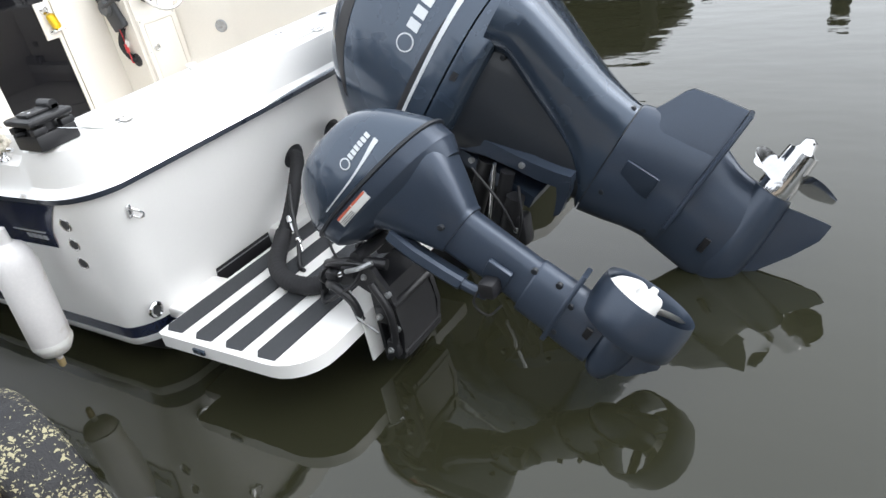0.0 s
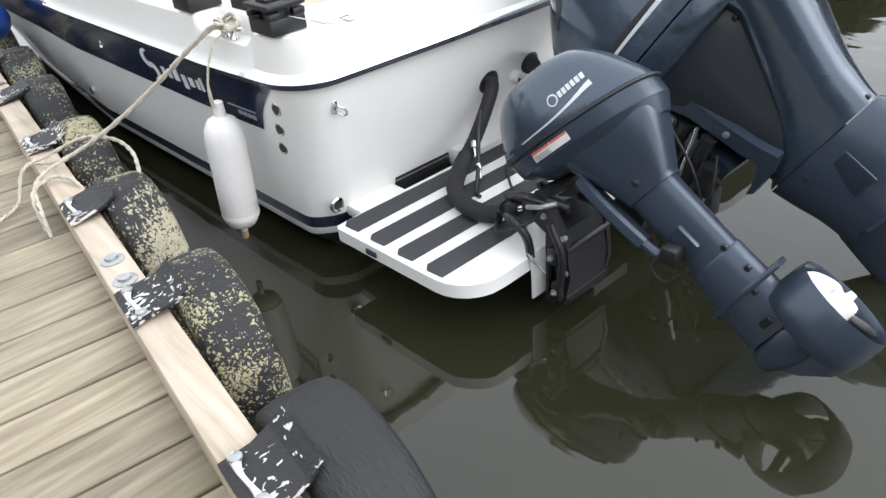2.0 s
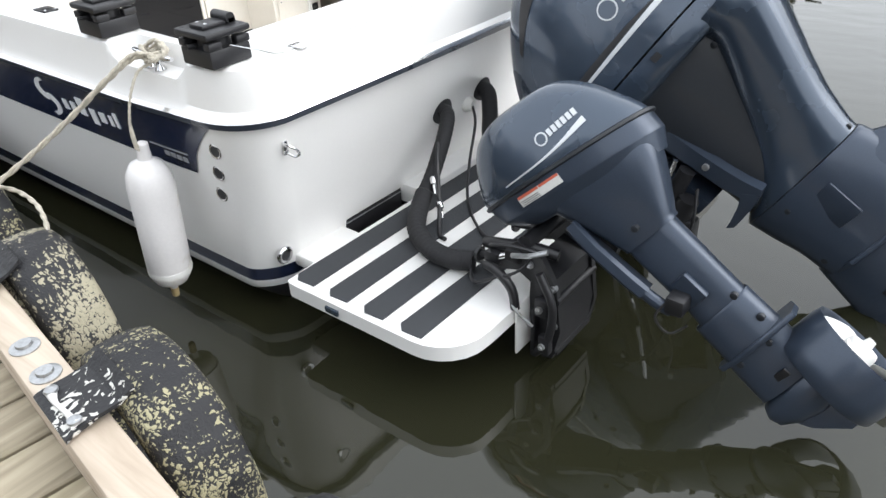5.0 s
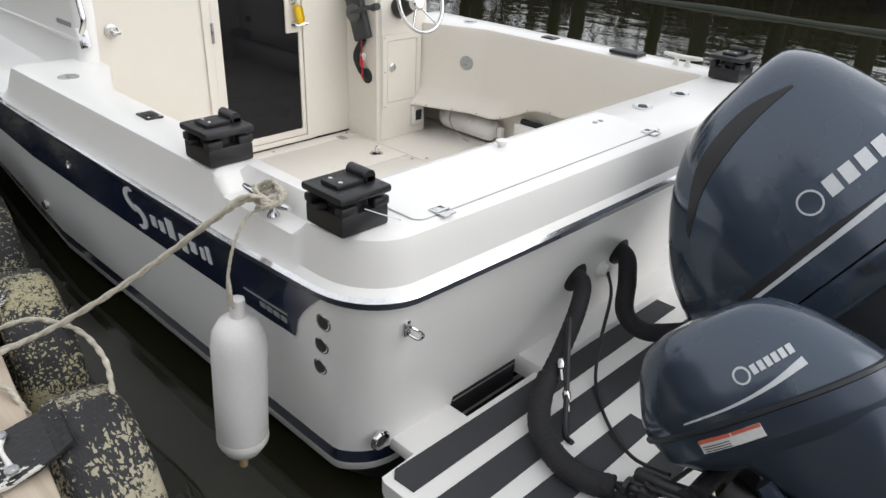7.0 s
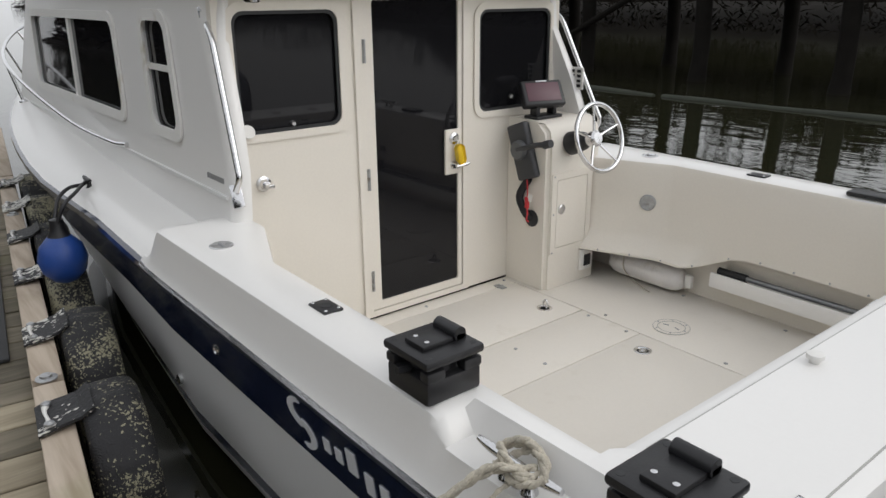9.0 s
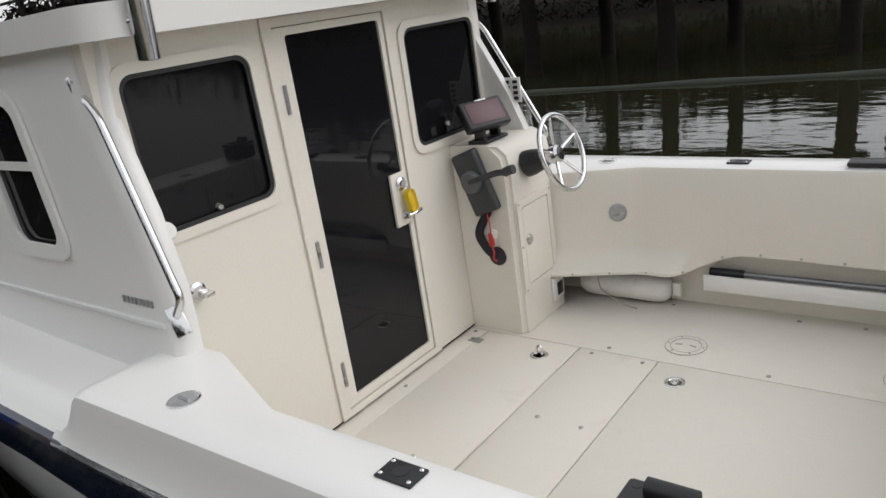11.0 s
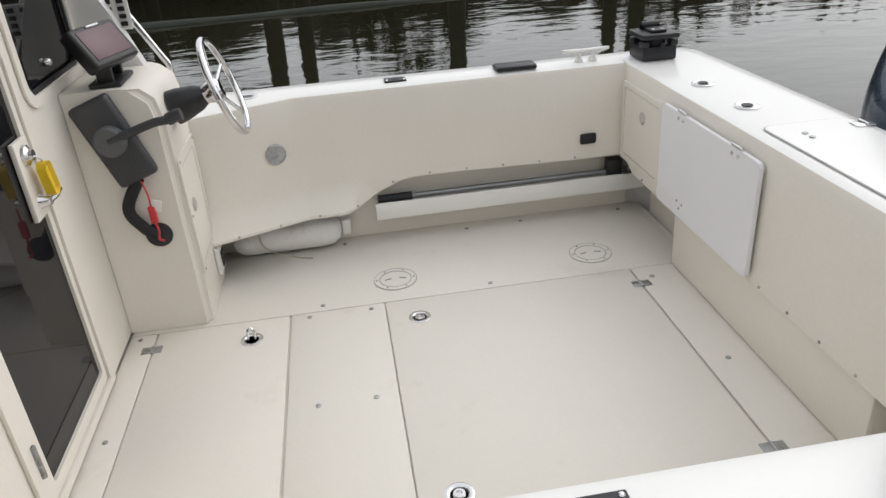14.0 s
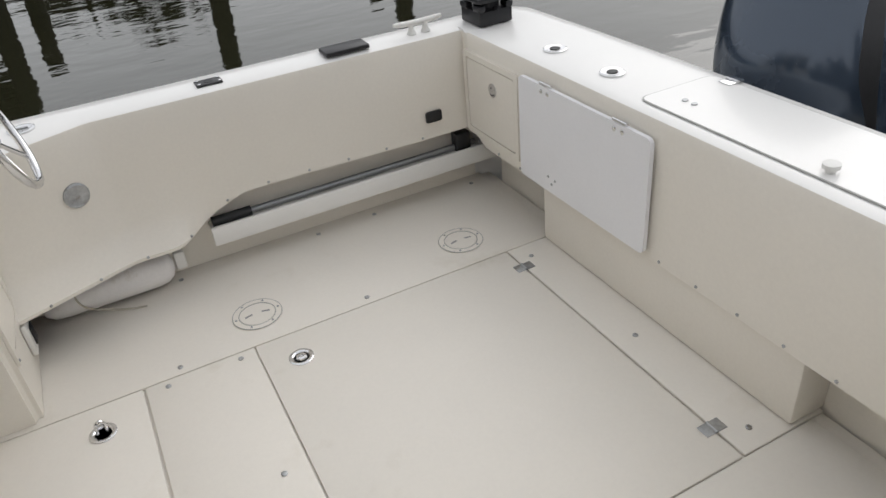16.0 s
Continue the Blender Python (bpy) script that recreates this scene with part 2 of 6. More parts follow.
def tyre_mat(name, paint, amount, stretch=(1, 1, 1)):
    """Old tread rubber with cracks and flaking paint that lies in patches."""
    m = bpy.data.materials.new(name)
    m.use_nodes = True
    n, l = m.node_tree.nodes, m.node_tree.links
    b = n["Principled BSDF"]
    tc, mp = n.new("ShaderNodeTexCoord"), n.new("ShaderNodeMapping")
    mp.inputs["Scale"].default_value = stretch
    l.new(tc.outputs["Object"], mp.inputs["Vector"])
    bend, off = n.new("ShaderNodeTexNoise"), n.new("ShaderNodeVectorMath")
    bend.inputs["Scale"].default_value, bend.inputs["Detail"].default_value = 38, 3
    l.new(mp.outputs[0], bend.inputs["Vector"])
    off.operation = "MULTIPLY_ADD"
    off.inputs[1].default_value = (0.05, 0.05, 0.05)
    l.new(bend.outputs["Color"], off.inputs[0])
    l.new(mp.outputs[0], off.inputs[2])
    cell, edge, no, w = n.new("ShaderNodeTexVoronoi"), n.new("ShaderNodeTexVoronoi"), n.new("ShaderNodeTexNoise"), n.new("ShaderNodeTexNoise")
    edge.feature = "DISTANCE_TO_EDGE"
    for x in (cell, edge):
        x.inputs["Scale"].default_value = 62
        l.new(off.outputs[0], x.inputs["Vector"])
    no.inputs["Scale"].default_value, no.inputs["Detail"].default_value = 4.5, 6
    w.inputs["Scale"].default_value, w.inputs["Detail"].default_value = 110, 5
    l.new(tc.outputs["Object"], no.inputs["Vector"])
    l.new(mp.outputs[0], w.inputs["Vector"])
    a = n.new("ShaderNodeMath")
    a.operation = "MULTIPLY_ADD"
    a.inputs[1].default_value = 0.22
    l.new(cell.outputs["Color"], a.inputs[0])
    l.new(no.outputs[0], a.inputs[2])
    e = n.new("ShaderNodeMath")
    e.operation = "MULTIPLY_ADD"
    e.inputs[1].default_value = 0.7
    l.new(edge.outputs["Distance"], e.inputs[0])
    l.new(a.outputs[0], e.inputs[2])
    c = n.new("ShaderNodeMath")
    c.operation = "MULTIPLY_ADD"
    c.inputs[1].default_value = 0.4
    l.new(w.outputs[0], c.inputs[0])
    l.new(e.outputs[0], c.inputs[2])
    ramp, mix = n.new("ShaderNodeValToRGB"), n.new("ShaderNodeMix")
    ramp.color_ramp.elements[0].position, ramp.color_ramp.elements[1].position = 1.04 - amount, 1.09 - amount
    mix.data_type = "RGBA"
    l.new(c.outputs[0], ramp.inputs[0])
    l.new(ramp.outputs[0], mix.inputs[0])
    mix.inputs[6].default_value, mix.inputs[7].default_value = (0.015, 0.015, 0.017, 1), (*paint, 1)
    l.new(mix.outputs[2], b.inputs["Base Color"])
    b.inputs["Roughness"].default_value = 0.62
    bn = n.new("ShaderNodeBump")
    bn.inputs["Strength"].default_value, bn.inputs["Distance"].default_value = 0.7, 0.008
    l.new(c.outputs[0], bn.inputs["Height"])
    l.new(bn.outputs[0], b.inputs["Normal"])
    return m


WATERM = water_mat()
PLANK = wood_mat("dock_plank_wood", (0.375, 0.325, 0.235), (0.185, 0.155, 0.107), "y")
PLANK_DARK = wood_mat("old_damp_plank_wood", (0.2, 0.175, 0.13), (0.1, 0.088, 0.062), "y")
RAILW = wood_mat("bull_rail_wood", (0.5, 0.425, 0.345), (0.34, 0.275, 0.21), "x")
TYRE_SPOT = tyre_mat("tyre_flaked_cream", (0.36, 0.33, 0.2), 0.1)
TYRE_WORN = tyre_mat("tyre_worn_cream", (0.34, 0.31, 0.22), 0.13, (0.55, 1.0, 0.8))
TYRE_OLD = tyre_mat("tyre_sparse_cream", (0.3, 0.28, 0.19), 0.065)
TYRE_DARK = tyre_mat("tyre_dark", (0.42, 0.41, 0.38), -0.045, (0.25, 1.0, 0.4))
TAGM = tyre_mat("tyre_tab_white", (0.6, 0.59, 0.55), 0.05, (0.5, 0.3, 1))


# ---- mesh helpers ----
def thing(name, base, label, category, group="", kind=""):
    e = new(name)
    e.empty_display_size = 0.1
    e.matrix_basis = Matrix.Translation(base)
    return tagged(e, label, category, group, kind)


def finish(name, bm, materials, smooth=35):
    bmesh.ops.recalc_face_normals(bm, faces=bm.faces)
    me = bpy.data.meshes.new(name)
    bm.to_mesh(me)
    bm.free()
    for m in materials if isinstance(materials, (list, tuple)) else [materials]:
        me.materials.append(m)
    me.polygons.foreach_set("use_smooth", [True] * len(me.polygons))
    me.set_sharp_from_angle(angle=radians(smooth))
    return me


def part(name, bm, material, parent=None, label="", smooth=35):
    """Links a bmesh, made in world metres, as one mesh object under a thing or under a part."""
    ob = new(name, finish(name, bm, material, smooth))
    if parent:
        ob.parent = parent
        if parent.parent is None:
            ob.matrix_parent_inverse = parent.matrix_basis.inverted()
    return tagged(ob, label)


def box(bm, x0, x1, y0, y1, z0, z1, bevel=0.0, seg=2, m=None):
    vs = bmesh.ops.create_cube(bm, size=1)["verts"]
    for v in vs:
        v.co = Vector(((x0 + x1) / 2 + v.co.x * (x1 - x0), (y0 + y1) / 2 + v.co.y * (y1 - y0), (z0 + z1) / 2 + v.co.z * (z1 - z0)))
    if bevel:
        es = {e for v in vs for e in v.link_edges}
        vs = bmesh.ops.bevel(bm, geom=list(es), offset=bevel, segments=seg, affect="EDGES", profile=0.5)["verts"]
    if m:
        bmesh.ops.transform(bm, matrix=m, verts=list({v for v in vs}))
    return vs


def loft(bm, rings, closed=True, cap=True, mats=None):
    """Quads between rings of equal length; rings closed on themselves unless told otherwise."""
    vr = [[bm.verts.new(p) for p in r] for r in rings]
    for k, (a, b) in enumerate(zip(vr, vr[1:])):
        for i in range(len(a) if closed else len(a) - 1):
            j = (i + 1) % len(a)
            f = bm.faces.new((a[i], a[j], b[j], b[i]))
            if mats:
                f.material_index = mats[k]
    if cap and closed:
        bm.faces.new(vr[0])
        bm.faces.new(vr[-1][::-1])
    return vr


def frame_at(d):
    d = Vector(d).normalized()
    up = Vector((0, 0, 1)) if abs(d.z) < 0.95 else Vector((1, 0, 0))
    u = d.cross(up).normalized()
    return u, u.cross(d).normalized()


def cyl(bm, p0, p1, r0, r1=None, n=20, cap=True):
    p0, p1 = Vector(p0), Vector(p1)
    u, v = frame_at(p1 - p0)
    r1 = r0 if r1 is None else r1
    loft(bm, [[p + r * (math.cos(2 * math.pi * i / n) * u + math.sin(2 * math.pi * i / n) * v) for i in range(n)] for p, r in ((p0, r0), (p1, r1))], cap=cap)


def turned(bm, p0, axis, profile, n=28):
    """A body of revolution: profile of (distance along the axis, radius)."""
    p0, d = Vector(p0), Vector(axis).normalized()
    u, v = frame_at(d)
    loft(bm, [[p0 + d * h + max(r, 1e-4) * (math.cos(2 * math.pi * i / n) * u + math.sin(2 * math.pi * i / n) * v) for i in range(n)] for h, r in profile])


def curve(pts, per=8):
    """Catmull-Rom through the points."""
    p = [Vector(q) for q in pts]
    p = [2 * p[0] - p[1]] + p + [2 * p[-1] - p[-2]]
    out = []
    for a, b, c, d in zip(p, p[1:], p[2:], p[3:]):
        for i in range(per):
            t = i / per
            out.append(0.5 * (2 * b + (c - a) * t + (2 * a - 5 * b + 4 * c - d) * t * t + (3 * b - a - 3 * c + d) * t ** 3))
    return out + [p[-2]]


def tube(bm, pts, r, n=12, per=8, radii=None, loop=False):
    path = curve(pts, per) if per > 1 else [Vector(q) for q in pts]
    u = None
    rings = []
    for i, p in enumerate(path):
        d = (path[min(i + 1, len(path) - 1)] - path[max(i - 1, 0)]).normalized()
        if loop:
            d = (path[(i + 1) % len(path)] - path[i - 1]).normalized()
        u = frame_at(d)[0] if u is None else (u - d * u.dot(d)).normalized()
        v = d.cross(u)
        rr = radii(i / (len(path) - 1)) if radii else r
        rings.append([p + rr * (math.cos(2 * math.pi * k / n) * u + math.sin(2 * math.pi * k / n) * v) for k in range(n)])
    loft(bm, rings + ([rings[0]] if loop else []), cap=not loop)


def rrect(u0, u1, v0, v1, r, n=5):
    """A rounded rectangle, anticlockwise."""
    pts = []
    for cu, cv, a in ((u1 - r, v1 - r, 0), (u0 + r, v1 - r, 90), (u0 + r, v0 + r, 180), (u1 - r, v0 + r, 270)):
        pts += [(cu + r * math.cos(radians(a + 90 * i / n)), cv + r * math.sin(radians(a + 90 * i / n))) for i in range(n + 1)]
    return pts


def plate(bm, outer, holes, place, thick):
    """A sheet with openings through it: outline and holes in (u, v), laid out by place(u, v), and made thick along the vector."""
    bm2 = bmesh.new()
    for ring in (outer, *holes):
        vs = [bm2.verts.new((u, v, 0)) for u, v in ring]
        for a, b in zip(vs, vs[1:] + vs[:1]):
            bm2.edges.new((a, b))
    bmesh.ops.triangle_fill(bm2, use_beauty=True, edges=bm2.edges[:])
    ex = bmesh.ops.extrude_face_region(bm2, geom=bm2.faces[:])["geom"]
    top = {g for g in ex if isinstance(g, bmesh.types.BMVert)}
    t = Vector(thick)
    made = {}
    bm2.verts.index_update()
    for v in bm2.verts:
        made[v] = bm.verts.new(Vector(place(v.co.x, v.co.y)) + (t if v in top else Vector()))
    for f in bm2.faces:
        bm.faces.new([made[v] for v in f.verts])
    bm2.free()


def screw(bm, p, nrm, r=0.008):
    turned(bm, p, nrm, [(-0.002, r), (0.0015, r), (0.0035, r * 0.6), (0.0038, 0.0)], 10)


# ---- water, far bank and pier ----
bm = bmesh.new()
bmesh.ops.create_grid(bm, x_segments=2, y_segments=2, size=900)
for v in bm.verts:
    v.co.z = WATER
tagged(part("water", bm, WATERM), "dark olive river water with faint ripples and reflections", "water", kind="structure")

# trestle pier across the basin, and the bank behind it
pier = thing("timber_pier", (-12, 13, WATER), "dark tarred timber pier on round piles across the water", "pier")
bm = bmesh.new()
box(bm, -60, -2.2, 12.0, 15.6, 2.75, 3.15, 0.02)
box(bm, -60, -2.2, 12.2, 12.5, 2.4, 2.75)
box(bm, -60, -2.2, 15.0, 15.3, 2.4, 2.75)
part("deck", bm, PILE, pier)
for k in range(20):
    for row in (12.35, 15.1):
        bm = bmesh.new()
        px = -58 + 3.3 * k + 0.3 * math.sin(k * 7.3) + (0.5 if row > 14 else 0)
        tube(bm, [(px, row, -0.8), (px + 0.05, row, 0.15), (px + 0.06, row + 0.03, 0.9), (px, row, 2.6)], 0.2, 12, 4, radii=lambda s: 0.17 + 0.12 * max(0, 1 - s * 2.0) ** 1.5)
        part("pile", bm, PILE, pier)
for k in range(8):
    bm = bmesh.new()
    px = -58 + 6.6 * k
    cyl(bm, (px, 12.1, 0.9), (px + 3.3, 12.1, 2.5), 0.07, n=8)
    part("brace", bm, PILE, pier)
for k in range(22):
    bm = bmesh.new()
    box(bm, -59 + 2.6 * k, -58.9 + 2.6 * k, 12.05, 12.15, 3.15, 4.2)
    part("rail_post", bm, PILE, pier)
bm = bmesh.new()
box(bm, -60, -2.2, 12.0, 12.05, 4.05, 4.15)
part("handrail", bm, PILE, pier)
MOSS = mat("mossy_log", (0.035, 0.04, 0.03), 0.9, var=0.5, scale=2, bump=0.8, bscale=12)
for x0, x1, y0, y1 in ((-34, -19.5, 10.4, 10.0), (-19.3, -7.5, 10.0, 9.7), (-7.3, 3.0, 9.7, 9.9)):
    bm = bmesh.new()
    tube(bm, [(x0, y0, WATER - 0.03), ((x0 + x1) / 2, (y0 + y1) / 2 + 0.08, WATER - 0.015), (x1, y1, WATER - 0.035)], 0.08, 14, 10, radii=lambda s: 0.075 + 0.012 * math.sin(s * 23))
    tagged(part("boom_log", bm, MOSS), "long mossy boom log floating on the water", "log", "floating boom logs")

rng = random.Random(5)


def far_bank(name, label, y0, depth, top):
    b = bmesh.new()
    nx, ny = 130, 12
    g = [[b.verts.new((-190 + 300 * i / nx, y0 + depth * j / ny, WATER - 0.4 + (top + 0.4) * min(1, j / 5) ** 0.8 + top * 0.3 * noise.noise((i * 0.3, j * 0.6, y0)) * min(1, j / 2)))
          for j in range(ny + 1)] for i in range(nx + 1)]
    for i in range(nx):
        for j in range(ny):
            b.faces.new((g[i][j], g[i + 1][j], g[i + 1][j + 1], g[i][j + 1]))
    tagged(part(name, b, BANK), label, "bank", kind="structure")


def brush(name, label, count, y0, y1, z0, z1, size, x0=-180, x1=100):
    b = bmesh.new()
    for k in range(count):
        s = size * rng.uniform(0.4, 1.3)
        a = rng.uniform(0, 6.3)
        u = Vector((math.cos(a), math.sin(a), rng.uniform(-1, 1))) * s
        w = Vector((-math.sin(a), math.cos(a), rng.uniform(-1, 1))) * s * 0.5
        x = rng.uniform(x0, x1)
        c = Vector((x, rng.uniform(y0, y1), z0 + (z1 - z0) * rng.random() ** 1.6 * (0.65 + 0.35 * math.sin(x * 0.21) * math.sin(x * 0.043 + 1))))
        b.faces.new([b.verts.new(c + q) for q in (u, w, -u)])
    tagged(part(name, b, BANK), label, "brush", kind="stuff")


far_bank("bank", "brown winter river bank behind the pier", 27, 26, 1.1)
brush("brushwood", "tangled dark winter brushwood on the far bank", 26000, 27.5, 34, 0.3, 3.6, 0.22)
# thicket added only to darken what the water reflects forward of the pier's end
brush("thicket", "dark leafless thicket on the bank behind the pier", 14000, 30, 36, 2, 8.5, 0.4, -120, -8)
# unseen shore and tall woods, added to block sky light from the dock side
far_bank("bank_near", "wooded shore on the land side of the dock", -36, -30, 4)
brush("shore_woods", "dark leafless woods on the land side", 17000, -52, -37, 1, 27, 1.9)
# added rise, made tall enough to keep sky out of the water's reflections
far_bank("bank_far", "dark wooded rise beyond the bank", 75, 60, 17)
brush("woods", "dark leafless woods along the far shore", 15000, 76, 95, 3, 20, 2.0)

# ---- dock ----
SLOPE = -0.125
DA = math.degrees(math.atan(SLOPE))
DOCK = Matrix.Translation((1.2, -2.05, 0)) @ Matrix.Rotation(radians(DA), 4, "Z")   # local: x along the rail, y towards the water
RAILZ, DECKZ = 0.54, 0.43
dock = thing("dock", DOCK @ Vector((0, -1, DECKZ)), "weathered plank dock with a timber bull rail", "dock", kind="structure")


def dbox(x0, x1, y0, y1, z0, z1, bevel=0.004, seg=1):
    b = bmesh.new()
    box(b, x0, x1, y0, y1, z0, z1, bevel, seg)
    bmesh.ops.transform(b, matrix=DOCK, verts=b.verts)
    return b


part("fascia", dbox(-9.5, 3.2, -0.12, -0.03, 0.0, DECKZ - 0.045), RAILW, dock)
part("float", dbox(-9.5, 3.2, -2.6, -0.2, -0.3, 0.3), BOTTOM, dock)
for a, b in ((-9.5, -6.9), (-6.85, -3.1), (-3.05, 3.2)):
    part("bull_rail", dbox(a, b, -0.105, 0.0, DECKZ + 0.004, RAILZ, 0.008, 2), RAILW, dock)
prng = random.Random(3)
x = -9.4
while x < 3.1:
    w = 0.185 + prng.uniform(-0.004, 0.004)
    b = dbox(-w / 2 + 0.003, w / 2 - 0.003, -2.7, -0.01, DECKZ - 0.038, DECKZ + prng.uniform(-0.002, 0.002), 0.004)
    bmesh.ops.transform(b, matrix=Matrix.Translation(DOCK.to_3x3() @ Vector((x, 0, 0))), verts=b.verts)
    # forward planks take the darker wood colour
    part("plank", b, PLANK if x > -3.2 + prng.uniform(-0.5, 0.5) else PLANK_DARK, dock)
    x += w + 0.006
for bx in (-0.73, -0.58, -3.09, -5.6):
    b = bmesh.new()
    turned(b, (bx, -0.055, RAILZ), (0, 0, 1), [(0, 0.038), (0.004, 0.038), (0.007, 0.03), (0.008, 0.022), (0.016, 0.02), (0.016, 0)], 20)
    bmesh.ops.transform(b, matrix=DOCK, verts=b.verts)
    part("bolt_washer", b, DULLSTEEL, dock, "galvanised bolt head on a wide washer")


def tyre(lx, paint, big=0.0, lift=0.0):
    """A tyre hung flat against the dock, its tread up, with a tab cut from it screwed to the rail top."""
    R, W = 0.335 + big, 0.185 + big
    c = DOCK @ Vector((lx, 0.025 + W / 2, 0))
    t = thing("tyre_fender", (c.x, c.y, WATER), "old tyre bolted to the dock, " + {"s": "tread flecked with cream paint", "w": "tread painted worn cream", "d": "dark bald tread", "o": "dark tread with cream specks"}[paint],
              "tyre", "tyres along the dock")
    prof = [(-0.5, -0.11), (-0.52, -0.06), (-0.5, -0.025), (-0.43, -0.004), (-0.25, 0.004), (0, 0.006), (0.25, 0.004), (0.43, -0.004), (0.5, -0.025), (0.52, -0.06), (0.5, -0.11)]
    b = bmesh.new()
    n = 72
    rings = []
    for i in range(n):
        a = 2 * math.pi * i / n
        ring = []
        for q, d in prof:
            groove = -0.007 if (abs(q) < 0.45 and i % 3 == 0) else 0
            rr = R + d + groove
            ring.append((lx + rr * math.sin(a), 0.025 + W / 2 + q * W, 0.60 + lift - R + rr * math.cos(a)))
        ring += [(lx + (R - 0.1) * math.sin(a), 0.025 + W / 2 + q * W, 0.60 + lift - R + (R - 0.1) * math.cos(a)) for q in (0.42, -0.42)]
        rings.append(ring)
    loft(b, rings + [rings[0]], cap=False)
    bmesh.ops.remove_doubles(b, verts=b.verts, dist=1e-5)
    bmesh.ops.transform(b, matrix=DOCK, verts=b.verts)
    part("tread", b, {"s": TYRE_SPOT, "w": TYRE_WORN, "d": TYRE_DARK, "o": TYRE_OLD}[paint], t, smooth=50)
    b = bmesh.new()
    rows = [(-0.108, RAILZ + 0.004), (-0.09, RAILZ + 0.010), (-0.03, RAILZ + 0.018), (0.02, RAILZ + 0.03), (0.06, 0.598 + lift)]
    loft(b, [[(lx + s * (0.096 + 0.008 * math.sin(30 * yy + 3 * lx + s)), yy, zz + dz) for s, dz in ((-1, 0), (1, 0), (1, 0.011), (-1, 0.011))] for yy, zz in rows])
    bmesh.ops.transform(b, matrix=DOCK, verts=b.verts)
    part("tab", b, TAGM, t, "black rubber tab with smeared white paint", smooth=20)
    b = bmesh.new()
    tube(b, [(lx - 0.08, -0.072, RAILZ + 0.023), (lx - 0.03, -0.08, RAILZ + 0.025), (lx + 0.03, -0.074, RAILZ + 0.025), (lx + 0.08, -0.07, RAILZ + 0.023)], 0.008, 8, 6, radii=lambda q: 0.006 + 0.011 * abs(2 * q - 1) ** 2)
    bmesh.ops.transform(b, matrix=DOCK, verts=b.verts)
    part("sealant_smear", b, WHITEP, t, "smear of white sealant", smooth=60)
    for sx in (-0.07, 0.07):
        b = bmesh.new()
        turned(b, (lx + sx, -0.072, RAILZ + 0.03), (0, 0, 1), [(0, 0.017), (0.006, 0.016), (0.01, 0.008), (0.01, 0)], 10)
        bmesh.ops.transform(b, matrix=DOCK, verts=b.verts)
        part("screw_head", b, DULLSTEEL, t, smooth=40)


for lx, p, g in ((0.41, "d", 0.02), (-0.40, "s", 0.0), (-1.15, "w", 0.0), (-1.94, "s", 0.0), (-2.76, "o", 0), (-3.5, "o", 0.01), (-4.26, "o", 0), (-5.0, "o", 0), (-5.75, "o", 0), (-6.5, "o", 0)):
    tyre(lx, p, g)

rubber_mat = thing("rubber_mat", DOCK @ Vector((-4.2, -0.32, DECKZ)), "dark ribbed rubber mat lying on the dock planks", "mat")
part("sheet", dbox(-5.2, -3.55, -0.62, -0.17, DECKZ + 0.003, DECKZ + 0.022, 0.006, 2), RUBBER, rubber_mat)

# ---- the boat ----
boat = thing("cabin_boat", (-2, 0, WATER), "white fibreglass cabin fishing boat with a navy side band", "boat")


def hb(x):
    """Half breadth at the rub rail."""
    if x > -2.6:
        return 1.272 + 0.03 * min(1, (0.45 - x) / 2.2)
    u = min(1.0, (-2.6 - x) / 4.8)
    return (1.302 + 0.068 * min(1, (-2.6 - x) / 0.9)) * max(0.0, 1 - u ** 2.6) ** 0.62


def zr(x):
    u = max(0.0, min(1.0, (-1.6 - x) / 5.8))
    return 0.865 + 0.34 * u ** 1.5 + 0.016 * max(0.0, min(1.0, (x + 0.1) / 0.45))


def hy(x, z):
    """Half breadth of the topside at a height."""
    u = max(0.0, min(1.0, (-2.0 - x) / 5.3))
    k = 0.07 + 0.45 * u
    return hb(x) * max(0.02, 1 - k * max(0, zr(x) - z) / 0.7)


XS = [0.44, 0.438, 0.432, 0.424, 0.415, 0.405, 0.39, 0.375, 0.355, 0.335, 0.30, 0.2, -0.2, -0.7, -1.2, -1.8, -2.4, -3.0, -3.5, -4.0, -4.6, -5.2, -5.7, -6.2, -6.6, -6.9, -7.1, -7.25, -7.36]


def side_levels(x):
    t = zr(x)
    return [-0.42 + 0.4 * max(0, (-4 - x) / 3.4), -0.03, 0.15, 0.185, 0.245, 0.45, 0.65, 0.78 + (t - 0.865) * 0.9, t]


# transom leans: aft end follows a rounded corner in plan
def smooth01(v):
    v = max(0.0, min(1.0, v))
    return v * v * (3 - 2 * v)


def hull_x(x, j):
    return x + (0.225 * (max(0.1, side_levels(x)[j]) - 0.245) - 0.065) * smooth01((x - 0.15) / 0.25)


rings, LEV = [], 9
for x in XS:
    lev = side_levels(x)
    half = [(0.02 if j == 0 else hy(x, lev[j]) * (0.86 if j == 1 else 1), lev[j]) for j in range(LEV)]
    cut = 0.165 * (1 - math.sqrt(max(0.0, 1 - (max(0.0, x - 0.30) / 0.14) ** 2)))
    half = [(max(0.02, y - cut * (j > 0)), z) for j, (y, z) in enumerate(half)]
    rings.append([(hull_x(x, j), -y, z) for j, (y, z) in list(enumerate(half))[::-1]] + [(hull_x(x, j), y, z) for j, (y, z) in enumerate(half)])
bm = bmesh.new()
grid = [[bm.verts.new(p) for p in r] for r in rings]
